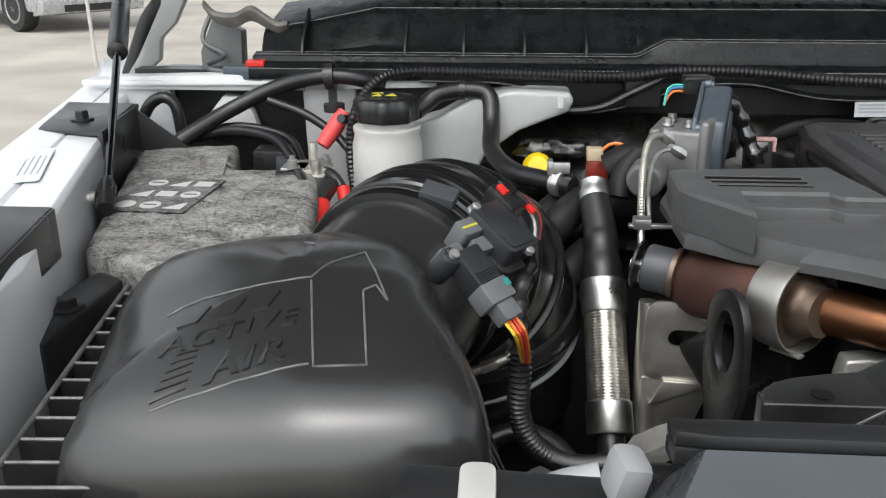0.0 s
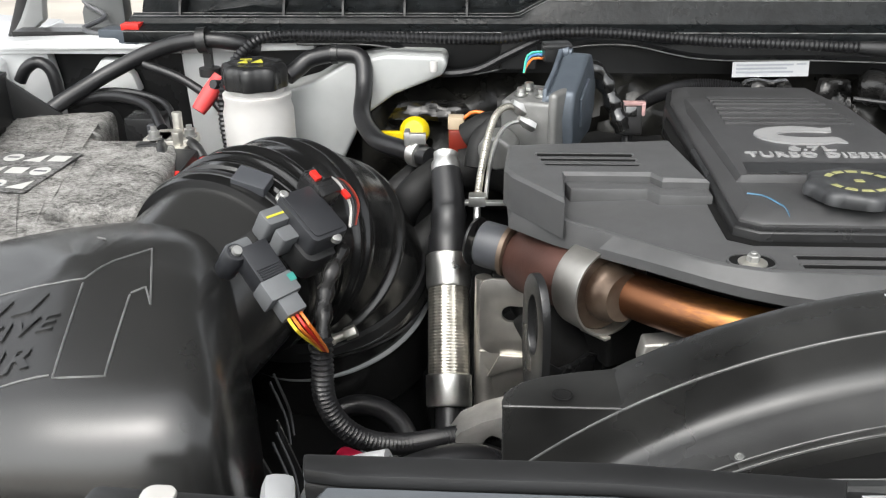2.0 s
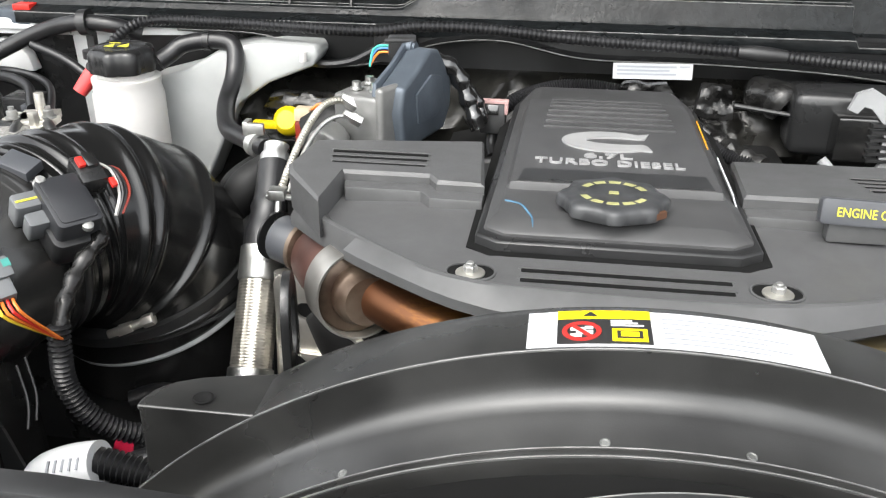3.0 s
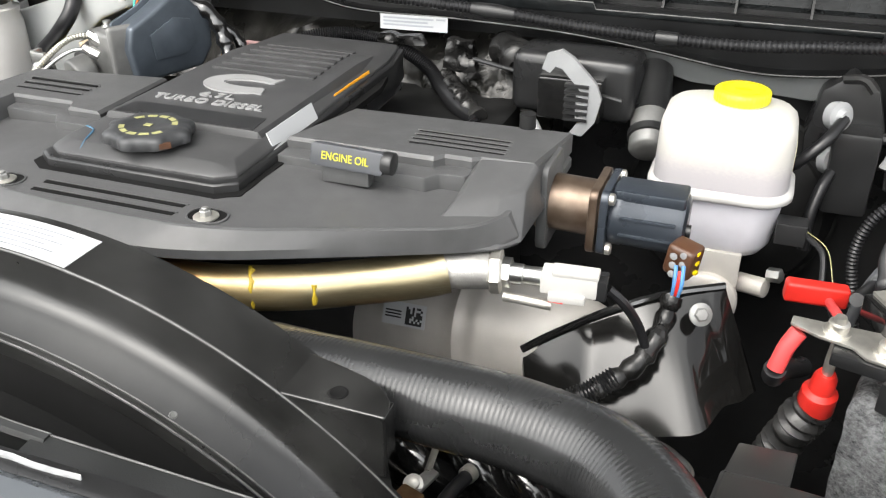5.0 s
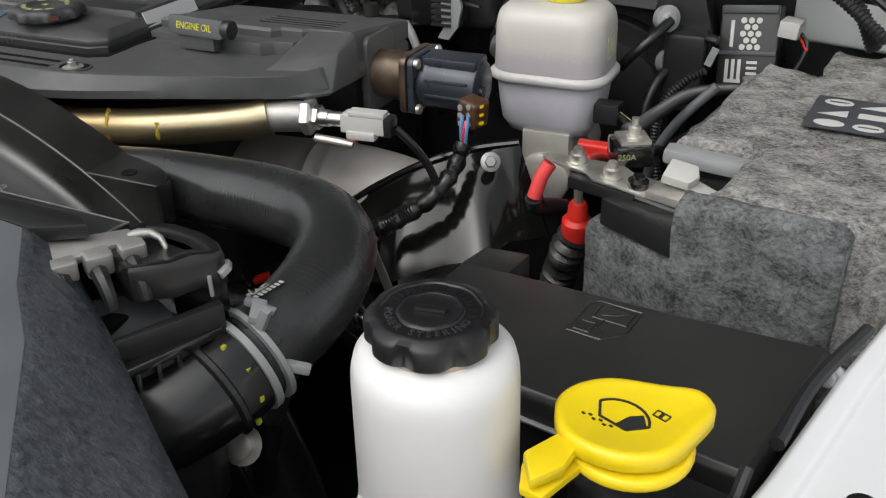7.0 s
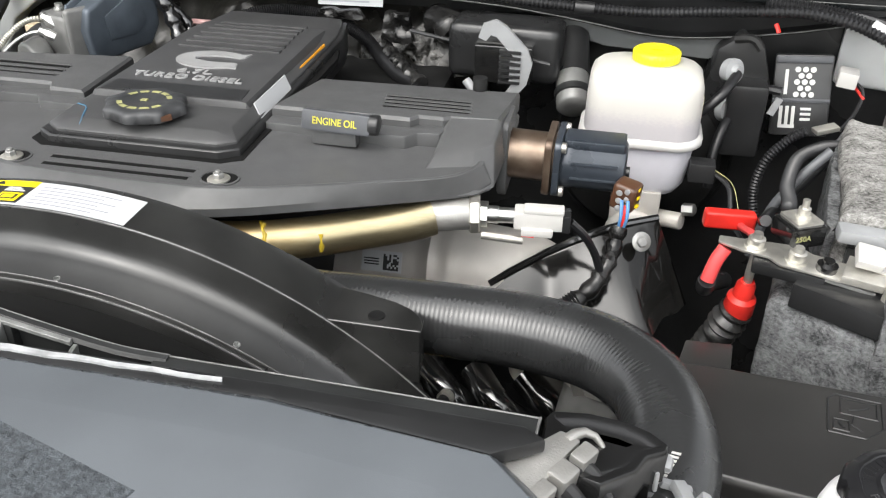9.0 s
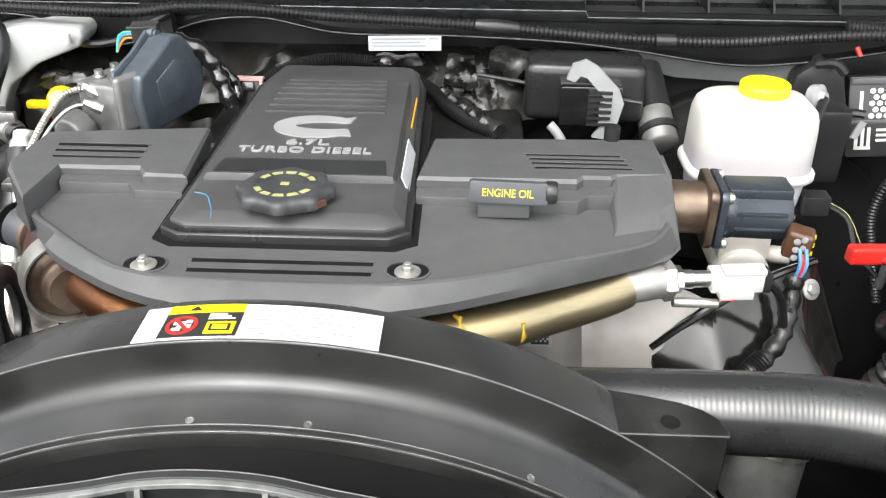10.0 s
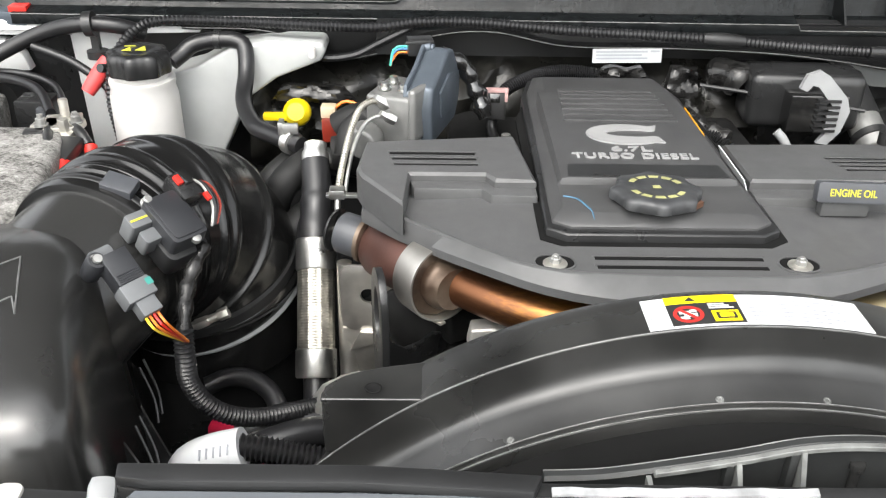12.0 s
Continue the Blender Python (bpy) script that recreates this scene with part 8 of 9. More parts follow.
prism(bm, [(0.706, 1.226), (0.712, 1.244), (0.728, 1.250), (0.742, 1.242), (0.770, 1.214), (0.777, 1.196), (0.771, 1.168), (0.757, 1.150), (0.742, 1.152), (0.752, 1.168), (0.757, 1.190), (0.752, 1.204), (0.730, 1.228), (0.722, 1.230), (0.716, 1.222)][::-1], 0, 0.006, xz(1.048))
for k in range(4):
    box(bm, (0.755, 1.045, 1.172 + 0.009 * k), (0.014, 0.008, 0.004))
part("lever", bm, GREYCON, rb, "grey lever latch")
part("rod", cyl(nb(), (0.60, 1.115, 1.205), (0.80, 1.05, 1.195), 0.003, seg=8), PLASTIC, rb)
part("side_lever", tube(nb(), [(0.690, 1.05, 1.165), (0.700, 1.045, 1.155), (0.712, 1.04, 1.135)], 0.006, 10), GREYCON, rb, "grey lever arm")
bm = nb()
tube(bm, [(0.63, 1.15, 1.21), (0.645, 1.13, 1.215), (0.66, 1.12, 1.205)], 0.022, 14, rad=lambda i, f: 0.022 + 0.003 * math.sin(i * 1.4))
solo("wrapped_pipe_end", bm, WRAP, "foil wrapped pipe end at the firewall", "pipe", at=(0.645, 1.13, 1.2))
wt = thing("booster_pipe", "dark wide pipe with a bare metal end", "pipe", (0.85, 1.12, 1.13))
mbp = align((0.833, 1.058, 1.136), (0.823, 1.120, 1.175))
part("can", lathe(nb(), [(0.010, -0.002), (0.020, 0.0), (0.0225, 0.003), (0.0225, 0.052), (0.021, 0.056)], mbp, 30), CASTDARK, wt, "dull metal can", angle=50)
part("collar", lathe(nb(), [(0.0228, 0.016), (0.0250, 0.017), (0.0250, 0.026), (0.0228, 0.027)], mbp, 30), PLASTIC, wt, angle=50)
part("pipe", cyl(nb(), mbp @ Vector((0, 0, 0.05)), mbp @ Vector((0, 0, 0.12)), 0.024, seg=24), PLASTIC, wt)

# ---- egr valve ----
eg = thing("egr_valve", "exhaust valve with brown body and blue grey motor", "valve", (0.86, 0.8, 1.15))
yv = 0.805
part("body", lathe(nb(), [(0.026, 0), (0.0270, 0.002), (0.0262, 0.010), (0.0262, 0.054), (0.0275, 0.062)], align((0.770, 0.808, 1.180), (0.90, yv, 1.178)), 32), EGRB, eg, "heat stained brown body", angle=50)
part("body_flange", prism(nb(), rrect(0, 0, 0.033, 0.031, 0.009), 0, 0.008, align((0.822, 0.8065, 1.179), (0.90, yv, 1.178))), EGRB, eg, bevel=0.002)
part("port_frame", prism(nb(), rrect(0.808, 1.182, 0.030, 0.042, 0.010), 0.0, 0.010, frame_on((0.774, 0, 0), (0, 1, 0), (0, 0, 1))), COVER, eg, bevel=0.003)
part("motor_flange", prism(nb(), rrect(0, 0, 0.0330, 0.0310, 0.009), 0, 0.007, align((0.832, 0.8063, 1.179), (0.90, yv, 1.178))), MOTOR, eg, bevel=0.0015)
part("motor", lathe(nb(), [(0.0275, 0), (0.0290, 0.003), (0.0290, 0.010), (0.0280, 0.012), (0.0280, 0.058), (0.0265, 0.064), (0.022, 0.066)], align((0.839, 0.806, 1.179), (0.93, yv, 1.177)), 40), MOTOR, eg, "dark blue grey cast motor", angle=40)
part("motor_top", prism(nb(), rrect(0.872, 0.804, 0.031, 0.017, 0.004), 1.198, 1.2085), MOTOR, eg, bevel=0.002)
for dz in (0.008, -0.008):
    part("motor_rib", box(nb(), (0.873, 0.7785, 1.179 + dz), (0.048, 0.004, 0.003)), MOTOR, eg, bevel=0.001)
for dy, dz in ((0.025, 0.025), (-0.026, 0.024), (-0.026, -0.025)):
    part("screw", lathe(nb(), [(0.0055, 0), (0.0055, 0.004), (0.004, 0.005)], align((0.839, 0.806 + dy, 1.179 + dz), (0.87, 0.806 + dy, 1.179 + dz)), 10), ZINC, eg)
part("end_knob", lathe(nb(), [(0.006, 0), (0.006, 0.006)], align((0.903, yv - 0.01, 1.176), (0.92, yv - 0.01, 1.176)), 12), PLASTIC, eg)
bc = thing("valve_connector", "brown multi pin plug with coloured wires", "connector", (0.905, 0.765, 1.15))
part("shell", box(nb(), (0.908, 0.768, 1.164), (0.025, 0.024, 0.029), rot(0, 8, -20)), BROWN, bc, bevel=0.005, segs=3)
for i in range(3):
    for j in range(2):
        part("pin_hole", lathe(nb(), [(0.0030, 0), (0.0034, 0.001), (0.0022, 0.0014)], align((0.901 + 0.008 * j, 0.7530 + 0.003 * j, 1.173 - 0.0085 * i), (0.898 + 0.008 * j, 0.743, 1.173 - 0.0085 * i)), 10), GREYCON, bc)
    part("lock", box(nb(), (0.9195, 0.762, 1.1735 - 0.009 * i), (0.003, 0.005, 0.0025), rot(0, 0, -20)), YELLOW, bc)
for k, c_ in enumerate((BWIRE, RED, BWIRE)):
    part("wire", tube(nb(), [(0.904 + 0.003 * k, 0.751, 1.166 - 0.006 * (k % 2)), (0.905 + 0.003 * k, 0.744, 1.152), (0.904 + 0.002 * k, 0.748, 1.134)], 0.0018, 6), c_, bc)
hw = thing("valve_harness", "black taped harness with corrugated sleeve", "wiring", (0.87, 0.72, 1.1))
part("harness", tube(nb(), [(0.905, 0.750, 1.136), (0.900, 0.734, 1.112), (0.887, 0.709, 1.090), (0.862, 0.690, 1.072), (0.828, 0.672, 1.056)], 0.0075, 10, rad=lambda i, f: 0.0088 + 0.0016 * math.sin(i * 2.3)), WRAP, hw)
part("sleeve", loom(nb(), [(0.872, 0.697, 1.080), (0.850, 0.684, 1.066), (0.818, 0.668, 1.052)], 0.0105), RUBBER, hw)
part("tape_band", tube(nb(), [(0.836, 0.676, 1.060), (0.829, 0.672, 1.056)], 0.0118, 12), WHITEPL, hw)
part("branch", tube(nb(), [(0.858, 0.694, 1.166), (0.872, 0.70, 1.150), (0.884, 0.71, 1.125), (0.892, 0.716, 1.098)], 0.0042, 8), RUBBER, hw)
for k, c_ in enumerate((BWIRE, BWIRE, WHITEPL)):
    part("wire", tube(nb(), [(0.850, 0.692 + 0.003 * k, 1.168), (0.862, 0.697 + 0.002 * k, 1.160), (0.873, 0.702, 1.147)], 0.0018, 6), c_, hw)
ox = thing("temperature_probe", "white plugged probe screwed into the pipe end", "sensor", (0.81, 0.687, 1.165))
part("hex", lathe(nb(), [(0.0125, 0), (0.0125, 0.008)], align((0.772, 0.6845, 1.170), (0.82, 0.688, 1.171)), 6), STEEL, ox)
part("probe", lathe(nb(), [(0.0085, 0), (0.0085, 0.012), (0.0075, 0.013), (0.0075, 0.032)], align((0.778, 0.685, 1.170), (0.82, 0.688, 1.171)), 18), STEEL, ox)
bm = nb()
box(bm, (0.828, 0.689, 1.170), (0.046, 0.020, 0.018), rot(0, 0, 5))
box(bm, (0.833, 0.686, 1.181), (0.038, 0.014, 0.006), rot(0, 0, 5))
box(bm, (0.828, 0.681, 1.160), (0.030, 0.012, 0.008), rot(0, 0, 5))
part("plug", bm, WHITEPL, ox, "white plug", bevel=0.002)
part("lock", box(nb(), (0.820, 0.677, 1.158), (0.012, 0.004, 0.005)), PINK, ox, "red lock tab")
part("plug_back", box(nb(), (0.853, 0.691, 1.169), (0.010, 0.018, 0.018), rot(0, 0, 5)), PLASTIC, ox, bevel=0.001)
part("lower_rod", cyl(nb(), (0.775, 0.680, 1.150), (0.815, 0.685, 1.146), 0.0045, seg=10), ZINC, ox)

# ---- cast intake pipe and black shield ----
ip = thing("intake_pipe", "cast aluminium intake pipe with a small code label", "intake pipe", (0.72, 0.78, 1.0))
part("pipe", tube(nb(), [(0.54, 0.80, 1.020), (0.62, 0.796, 1.030), (0.70, 0.792, 1.036), (0.77, 0.790, 1.038), (0.82, 0.80, 1.020), (0.845, 0.81, 0.97), (0.85, 0.81, 0.90)], 0.056, 36, rad=lambda i, f: 0.054 + 0.006 * math.exp(-((f - 0.42) / 0.02) ** 2) + 0.004 * math.exp(-((f - 0.47) / 0.016) ** 2)), CASTPIPE, ip)
bm = nb()
decal(bm, frame_on((0.6565, 0.7445, 1.064), (1, -0.05, 0.05), (0, 0.45, 0.88)), quad(-0.023, -0.0115, 0.023, 0.0115), 0.0006)
lb = part("code_label", bm, LABELW, ip, "white code label")
bm = nb()
mq = frame_on((0.6565, 0.7438, 1.064), (1, -0.05, 0.05), (0, 0.45, 0.88))
rng = random.Random(4)
for i in range(8):
    for j in range(8):
        if rng.random() < 0.55 or i == 0 or j == 0:
            decal(bm, mq, quad(0.002 + i * 0.0022, -0.009 + j * 0.0022, 0.0042 + i * 0.0022, -0.0068 + j * 0.0022), 0.0004)
for k in range(3):
    decal(bm, mq, quad(-0.020, -0.004 + 0.003 * k, -0.003, -0.0025 + 0.003 * k), 0.0004)
part("code_print", bm, INK, lb)
sh = thing("black_shield", "gloss black shield plate below the valve", "shield", (0.87, 0.75, 1.0))
bm = nb()
ctl = [(0.777, 0.741, 1.055), (0.807, 0.751, 1.075), (0.856, 0.767, 1.102), (0.902, 0.786, 1.117), (0.945, 0.804, 1.123)]
cols = [((0.777, 0.742, 1.054), (0.800, 0.694, 0.985)), ((0.807, 0.752, 1.074), (0.828, 0.686, 0.990)), ((0.832, 0.760, 1.090), (0.852, 0.682, 1.000)), ((0.856, 0.768, 1.101), (0.878, 0.694, 1.012)), ((0.880, 0.778, 1.110), (0.905, 0.709, 1.024)),
        ((0.902, 0.787, 1.116), (0.932, 0.724, 1.034)), ((0.922, 0.795, 1.120), (0.956, 0.742, 1.040)), ((0.935, 0.800, 1.122), (0.974, 0.759, 1.036)), ((0.945, 0.805, 1.122), (0.988, 0.786, 1.030))]
rs = []
for k in range(4 * len(cols) - 3):
    (a0, b0), (a1, b1) = cols[k // 4], cols[min(k // 4 + 1, len(cols) - 1)]
    a_, b_ = Vector(a0).lerp(Vector(a1), k % 4 / 4), Vector(b0).lerp(Vector(b1), k % 4 / 4)
    o_ = Vector((-0.003, 0.005, 0))
    u_ = k / (4 * len(cols) - 4)
    mids = [a_.lerp(b_, f) + Vector((0.6, -0.8, 0)) * (0.004 * math.sin(math.pi * u_) * min(1.0, f / 0.5) + 0.020 * f * math.exp(-((u_ - 0.55 - 0.06 * f) / 0.12) ** 2) + 0.0010 * math.sin(9 * math.pi * u_ + 2 * f) * min(1.0, f / 0.3)) for f in (0.0, 0.05, 0.12, 0.22, 0.35, 0.65, 1.0)]
    rs.append(mids + [p + o_ for p in mids[::-1]])
rings(bm, rs)
part("plate", bm, SHIELDB, sh, angle=50)
bolt(sh, (0.929, 0.764, 1.114), 0.0065, 0.004, (0.4, -0.8, 0.5), material=DULLZINC)
part("lip", tube(nb(), ctl, 0.004, 8), GLOSSB, sh)
ml_ = align((0.914, 0.730, 1.016), (0.896, 0.696, 0.91))
part("lower_pipe", lathe(nb(), [(0.028, 0.030), (0.037, 0.036), (0.037, 0.12)], ml_, 40), CASTDARK, sh, "cast pipe below the shield")
part("lower_clamp", lathe(nb(), [(0.0370, 0.036), (0.0400, 0.037), (0.0400, 0.060), (0.0370, 0.061)], ml_, 48), PLATE, sh, "bright band clamp")
# slots are black blocks painted for the shade inside
for k in range(9):
    a_ = radians(200 + 6 * k)
    part("clamp_slot", box(nb(), ml_ @ Vector((0.0401 * math.cos(a_), 0.0401 * math.sin(a_), 0.050)), (0.0016, 0.0016, 0.006), ml_.to_3x3()), SHADE, sh)
part("stay_strip", prism(nb(), [(0.860, 1.079), (0.868, 1.080), (0.890, 1.020), (0.880, 1.018)], 0, 0.002, xz(0.622)), PLATE, sh, "thin bright metal strip")

# ---- upper radiator hose ----
uh = thing("upper_radiator_hose", "black cord wrapped upper radiator hose with a spring clamp", "radiator hose", (0.85, 0.45, 1.15))
hpth = [(0.60, 0.56, 1.130), (0.66, 0.540, 1.145), (0.72, 0.527, 1.156), (0.79, 0.517, 1.164), (0.845, 0.509, 1.168), (0.897, 0.491, 1.171), (0.931, 0.458, 1.173), (0.947, 0.415, 1.171), (0.949, 0.378, 1.166), (0.943, 0.345, 1.160), (0.936, 0.325, 1.155)]
part("hose", tube(nb(), hpth, 0.0300, 44, 0.00065, rad=lambda i, f: 0.0298 + 0.000055 * math.cos(math.pi * i / 3) * min(1.0, max(0.0, 9 * (0.92 - f)))), HOSE, uh, angle=60)
pe = Vector((0.941, 0.3335, 1.158))
dq = Vector((0.32, 0.92, 0.23)).normalized()
bm = nb()
lathe(bm, [(0.0318, -0.005), (0.0338, -0.0048), (0.0338, -0.0004), (0.0318, 0.0)], align(pe, pe + dq), 48)
lathe(bm, [(0.0318, 0.006), (0.0336, 0.0062), (0.0336, 0.0096), (0.0318, 0.0100)], align(pe, pe + dq), 48)
part("spring_clamp", bm, GREYCON, uh, "grey spring clamp")
for o, s_, r_ in (((0.010, 0.004, 0.036), (0.009, 0.018, 0.006), (10, 20, 30)), ((0.018, -0.002, 0.036), (0.006, 0.006, 0.018), (0, 25, 0)), ((0.034, 0.002, 0.004), (0.018, 0.006, 0.006), (0, 20, 30)), ((0.006, 0.012, 0.034), (0.020, 0.005, 0.005), (0, 20, 10))):
    part("clamp_ear", box(nb(), pe + Vector(o), s_, rot(*r_)), GREYCON, uh, bevel=0.0012)
mtx = frame_on((0.9335, 0.363, 1.1905), (0.40, 0.87, 0.16), (-0.80, 0.42, -0.28))
lettering("print", "RAD", 0.0085, mtx, WINK, uh, 0.0004)
for i in range(9):
    part("print_bar", decal(nb(), mtx @ Matrix.Translation((-0.013 + 0.0031 * i, -0.0105, 0.0004)), quad(-0.0009, -0.003, 0.0009, 0.003), 0.0005), WINK, uh)
nk = thing("radiator_neck", "gloss black radiator outlet neck with a wide rim", "radiator neck", (0.92, 0.28, 1.12))
part("neck", tube(nb(), [pe + dq * 0.002, pe - dq * 0.025, (0.915, 0.285, 1.145), (0.885, 0.262, 1.14)], 0.032, 32, rad=lambda i, f: 0.0310 + 0.004 * f), NECKB, nk)
part("rim", lathe(nb(), [(0.0315, 0), (0.0345, 0.002), (0.0345, 0.005), (0.0315, 0.007)], align(pe - dq * 0.030, pe), 36), PLASTIC, nk)
for i in range(5):
    a_ = radians(-30 + 33 * i)
    part("paint_spot", box(nb(), pe - dq * 0.026 + Vector((0.0338 * math.cos(a_), 0.001, 0.0338 * math.sin(a_))), (0.0022, 0.003, 0.0035)), YINK, nk)
bm = nb()
rings(bm, [[Vector(p) for p in ((0.900, 0.262, 1.205), (0.906, 0.262, 1.205), (0.906, 0.262, 1.190), (0.900, 0.262, 1.190))], [Vector(p) for p in ((0.934, 0.326, 1.206), (0.940, 0.322, 1.206), (0.940, 0.322, 1.186), (0.934, 0.326, 1.186))]])
part("web", bm, PLASTIC, nk, bevel=0.001)
part("stay_bolt", lathe(nb(), [(0.013, 0), (0.014, 0.003), (0.009, 0.004), (0.009, 0.010), (0.006, 0.011)], align((0.928, 0.332, 1.088), (0.935, 0.30, 1.11)), 16), ZINC, nk, "zinc bolt")
part("stay", tube(nb(), [(0.945, 0.352, 1.122), (0.938, 0.352, 1.10), (0.922, 0.36, 1.06), (0.90, 0.38, 1.00)], 0.010, 10), PLASTIC, nk)

# ---- radiator end with harness bracket ----
re_ = thing("radiator_end", "black radiator end cap with a pale alloy bracket", "radiator part", (0.86, 0.32, 1.1))
bm = nb()
capl = [(0.868, 0.312), (0.880, 0.299), (0.902, 0.293), (0.9205, 0.307), (0.9260, 0.319), (0.936, 0.325), (0.9375, 0.332), (0.927, 0.341), (0.913, 0.3465), (0.892, 0.3490), (0.872, 0.3465), (0.868, 0.340)]
rings(bm, [lift(inset(capl, 0.003), 1.213), lift(capl, 1.2145), lift(capl, 1.2335), lift(inset(capl, 0.0018), 1.2358), lift(inset(capl, 0.005), 1.2362), lift(inset(capl, 0.008), 1.2345), lift(inset(capl, 0.014), 1.2335)])
part("cap_block", bm, NECKB, re_, angle=40)
bm = nb()
prism(bm, [(0.870, 0.306), (0.882, 0.297), (0.892, 0.300), (0.896, 0.312), (0.884, 0.322), (0.872, 0.320)], 1.2330, 1.2385)
part("cap_lid", bm, PLASTIC, re_, bevel=0.002)
part("slot_post", box(nb(), (0.9325, 0.3225, 1.216), (0.0025, 0.0025, 0.014), rot(0, 0, 30)), GREYCON, re_, "pale scuffed post", bevel=0.001)
# metallic highlight of the scuffed corner, painted as a pale tube
part("worn_edge_glint", tube(nb(), [(0.9372, 0.3265, 1.222), (0.9388, 0.331, 1.224), (0.9345, 0.3365, 1.224)], 0.0030, 6), GREYCON, re_, "scuffed edge, its highlight painted pale")
bm = nb()
prism(bm, [(0.78, 0.27), (0.90, 0.255), (0.93, 0.30), (0.925, 0.32), (0.78, 0.345)], 1.06, 1.19)
part("end_tank", bm, PLASTIC, re_, bevel=0.005)
bm = nb()
gp_ = [Vector(p) for p in ((0.852, 0.284, 1.203), (0.862, 0.297, 1.204), (0.884, 0.322, 1.202), (0.905, 0.316, 1.196), (0.918, 0.306, 1.192), (0.913, 0.278, 1.188), (0.895, 0.262, 1.192))]
rings(bm, [[p - Vector((0, 0, 0.004)) for p in gp_], gp_])
part("grey_panel", bm, GREYPL, re_, "dark grey flat panel", bevel=0.001)
part("cap_post", box(nb(), (0.915, 0.332, 1.200), (0.030, 0.016, 0.030)), NECKB, re_, bevel=0.002)
m_r = frame_on((0.907, 0.258, 1.18), Vector((0.024, 0.062, 0)).normalized(), (0, 0, 1))
bm = nb()
prism(bm, quad(0, 0.006, 0.068, 0.012), 0, 0.008, m_r)
prism(bm, quad(0, -0.014, 0.068, -0.008), 0, 0.008, m_r)
for k in range(6):
    prism(bm, quad(0.0125 * k, -0.010, 0.0125 * k + 0.003, 0.008), 0, 0.008, m_r)
part("slotted_rim", bm, GLOSSB, re_, bevel=0.0008)
part("tank_corner", tube(nb(), [(0.842, 0.262, 1.212), (0.866, 0.272, 1.206), (0.880, 0.262, 1.195), (0.895, 0.25, 1.18)], 0.012, 14), PLASTIC, re_)
p0, p1 = Vector((0.858, 0.258, 1.236)), Vector((0.893, 0.318, 1.234))
dp = (p1 - p0).normalized()
sd = Vector((dp.y, -dp.x, 0))
m_b = frame_on(p0, dp, (-dp.y, dp.x, 0.12))
bm = nb()
prism(bm, [(-0.01, 0.0), (0.012, 0.002), (0.03, 0.0), (0.05, 0.003), (0.068, 0.004), (0.066, 0.016), (0.045, 0.020), (0.028, 0.026), (0.0, 0.028), (-0.012, 0.026)], 0.002, 0.007, m_b)
alb = part("alloy_bracket", bm, ALU, re_, "pale alloy bracket", bevel=0.0015)
for k in range(4):
    part("lug", prism(nb(), rrect(0.004 + 0.019 * k, -0.003, 0.0075, 0.006 - 0.001 * (k % 2), 0.002), -0.004 + 0.001 * (k % 2), 0.009, m_b), ALU, alb, bevel=0.0015)
part("finger", tube(nb(), [m_b @ Vector((0.064, 0.010, 0.004)), m_b @ Vector((0.074, 0.008, 0.006)), m_b @ Vector((0.080, 0.0, 0.003)), m_b @ Vector((0.079, -0.008, -0.004))], 0.003, 10, rad=lambda i, f: 0.004 * (1 - 0.75 * f)), ALU, alb)
for i in range(4):
    q = m_b @ Vector((0.002 + 0.019 * i, -0.004, 0.0))
    part("cable", tube(nb(), [q, q + sd * 0.010 + Vector((0, 0, -0.003)), q + sd * 0.017 + Vector((0, 0, -0.009)), q + sd * 0.019 + Vector((0, 0, -0.018))], 0.0045, 8, rad=lambda i, f: 0.0055 - 0.002 * f), PLASTIC, re_)

# ---- fuse box with black lid ----
fx_ = thing("fuse_box", "large flat black fuse box lid beside the battery", "fuse box", (1.11, 0.54, 1.0))
lidp = [(0.945, 0.475), (1.087, 0.452), (1.232, 0.428), (1.272, 0.588), (1.150, 0.594), (1.020, 0.604), (0.965, 0.606)]
bm = nb()
rings(bm, [lift(lidp, 1.062), lift(lidp, 1.085), lift(inset(lidp, 0.004), 1.090)])
lidf = part("lid", bm, FUSELID, fx_, bevel=0.0015)
bm = nb()
rings(bm, [[Vector(p) for p in ((0.967, 0.600, 1.091), (1.012, 0.600, 1.091), (1.012, 0.600, 1.07), (0.967, 0.600, 1.07))], [Vector(p) for p in ((0.975, 0.638, 1.089), (1.017, 0.640, 1.089), (1.017, 0.640, 1.06), (0.975, 0.638, 1.06))]])
part("rear_tab", bm, FUSELID, fx_, bevel=0.002)
part("body", prism(nb(), inset(lidp, 0.006), 0.94, 1.063), PLASTIC, fx_, bevel=0.002)
bm = nb()
tube(bm, [(0.947, 0.474, 1.066), (1.087, 0.450, 1.066), (1.232, 0.426, 1.066)], 0.0022, 6)
part("rim_edge", bm, GREYCON, fx_)
mlg = pose(1.108, 0.556, 1.0902, 0, 0, -8)
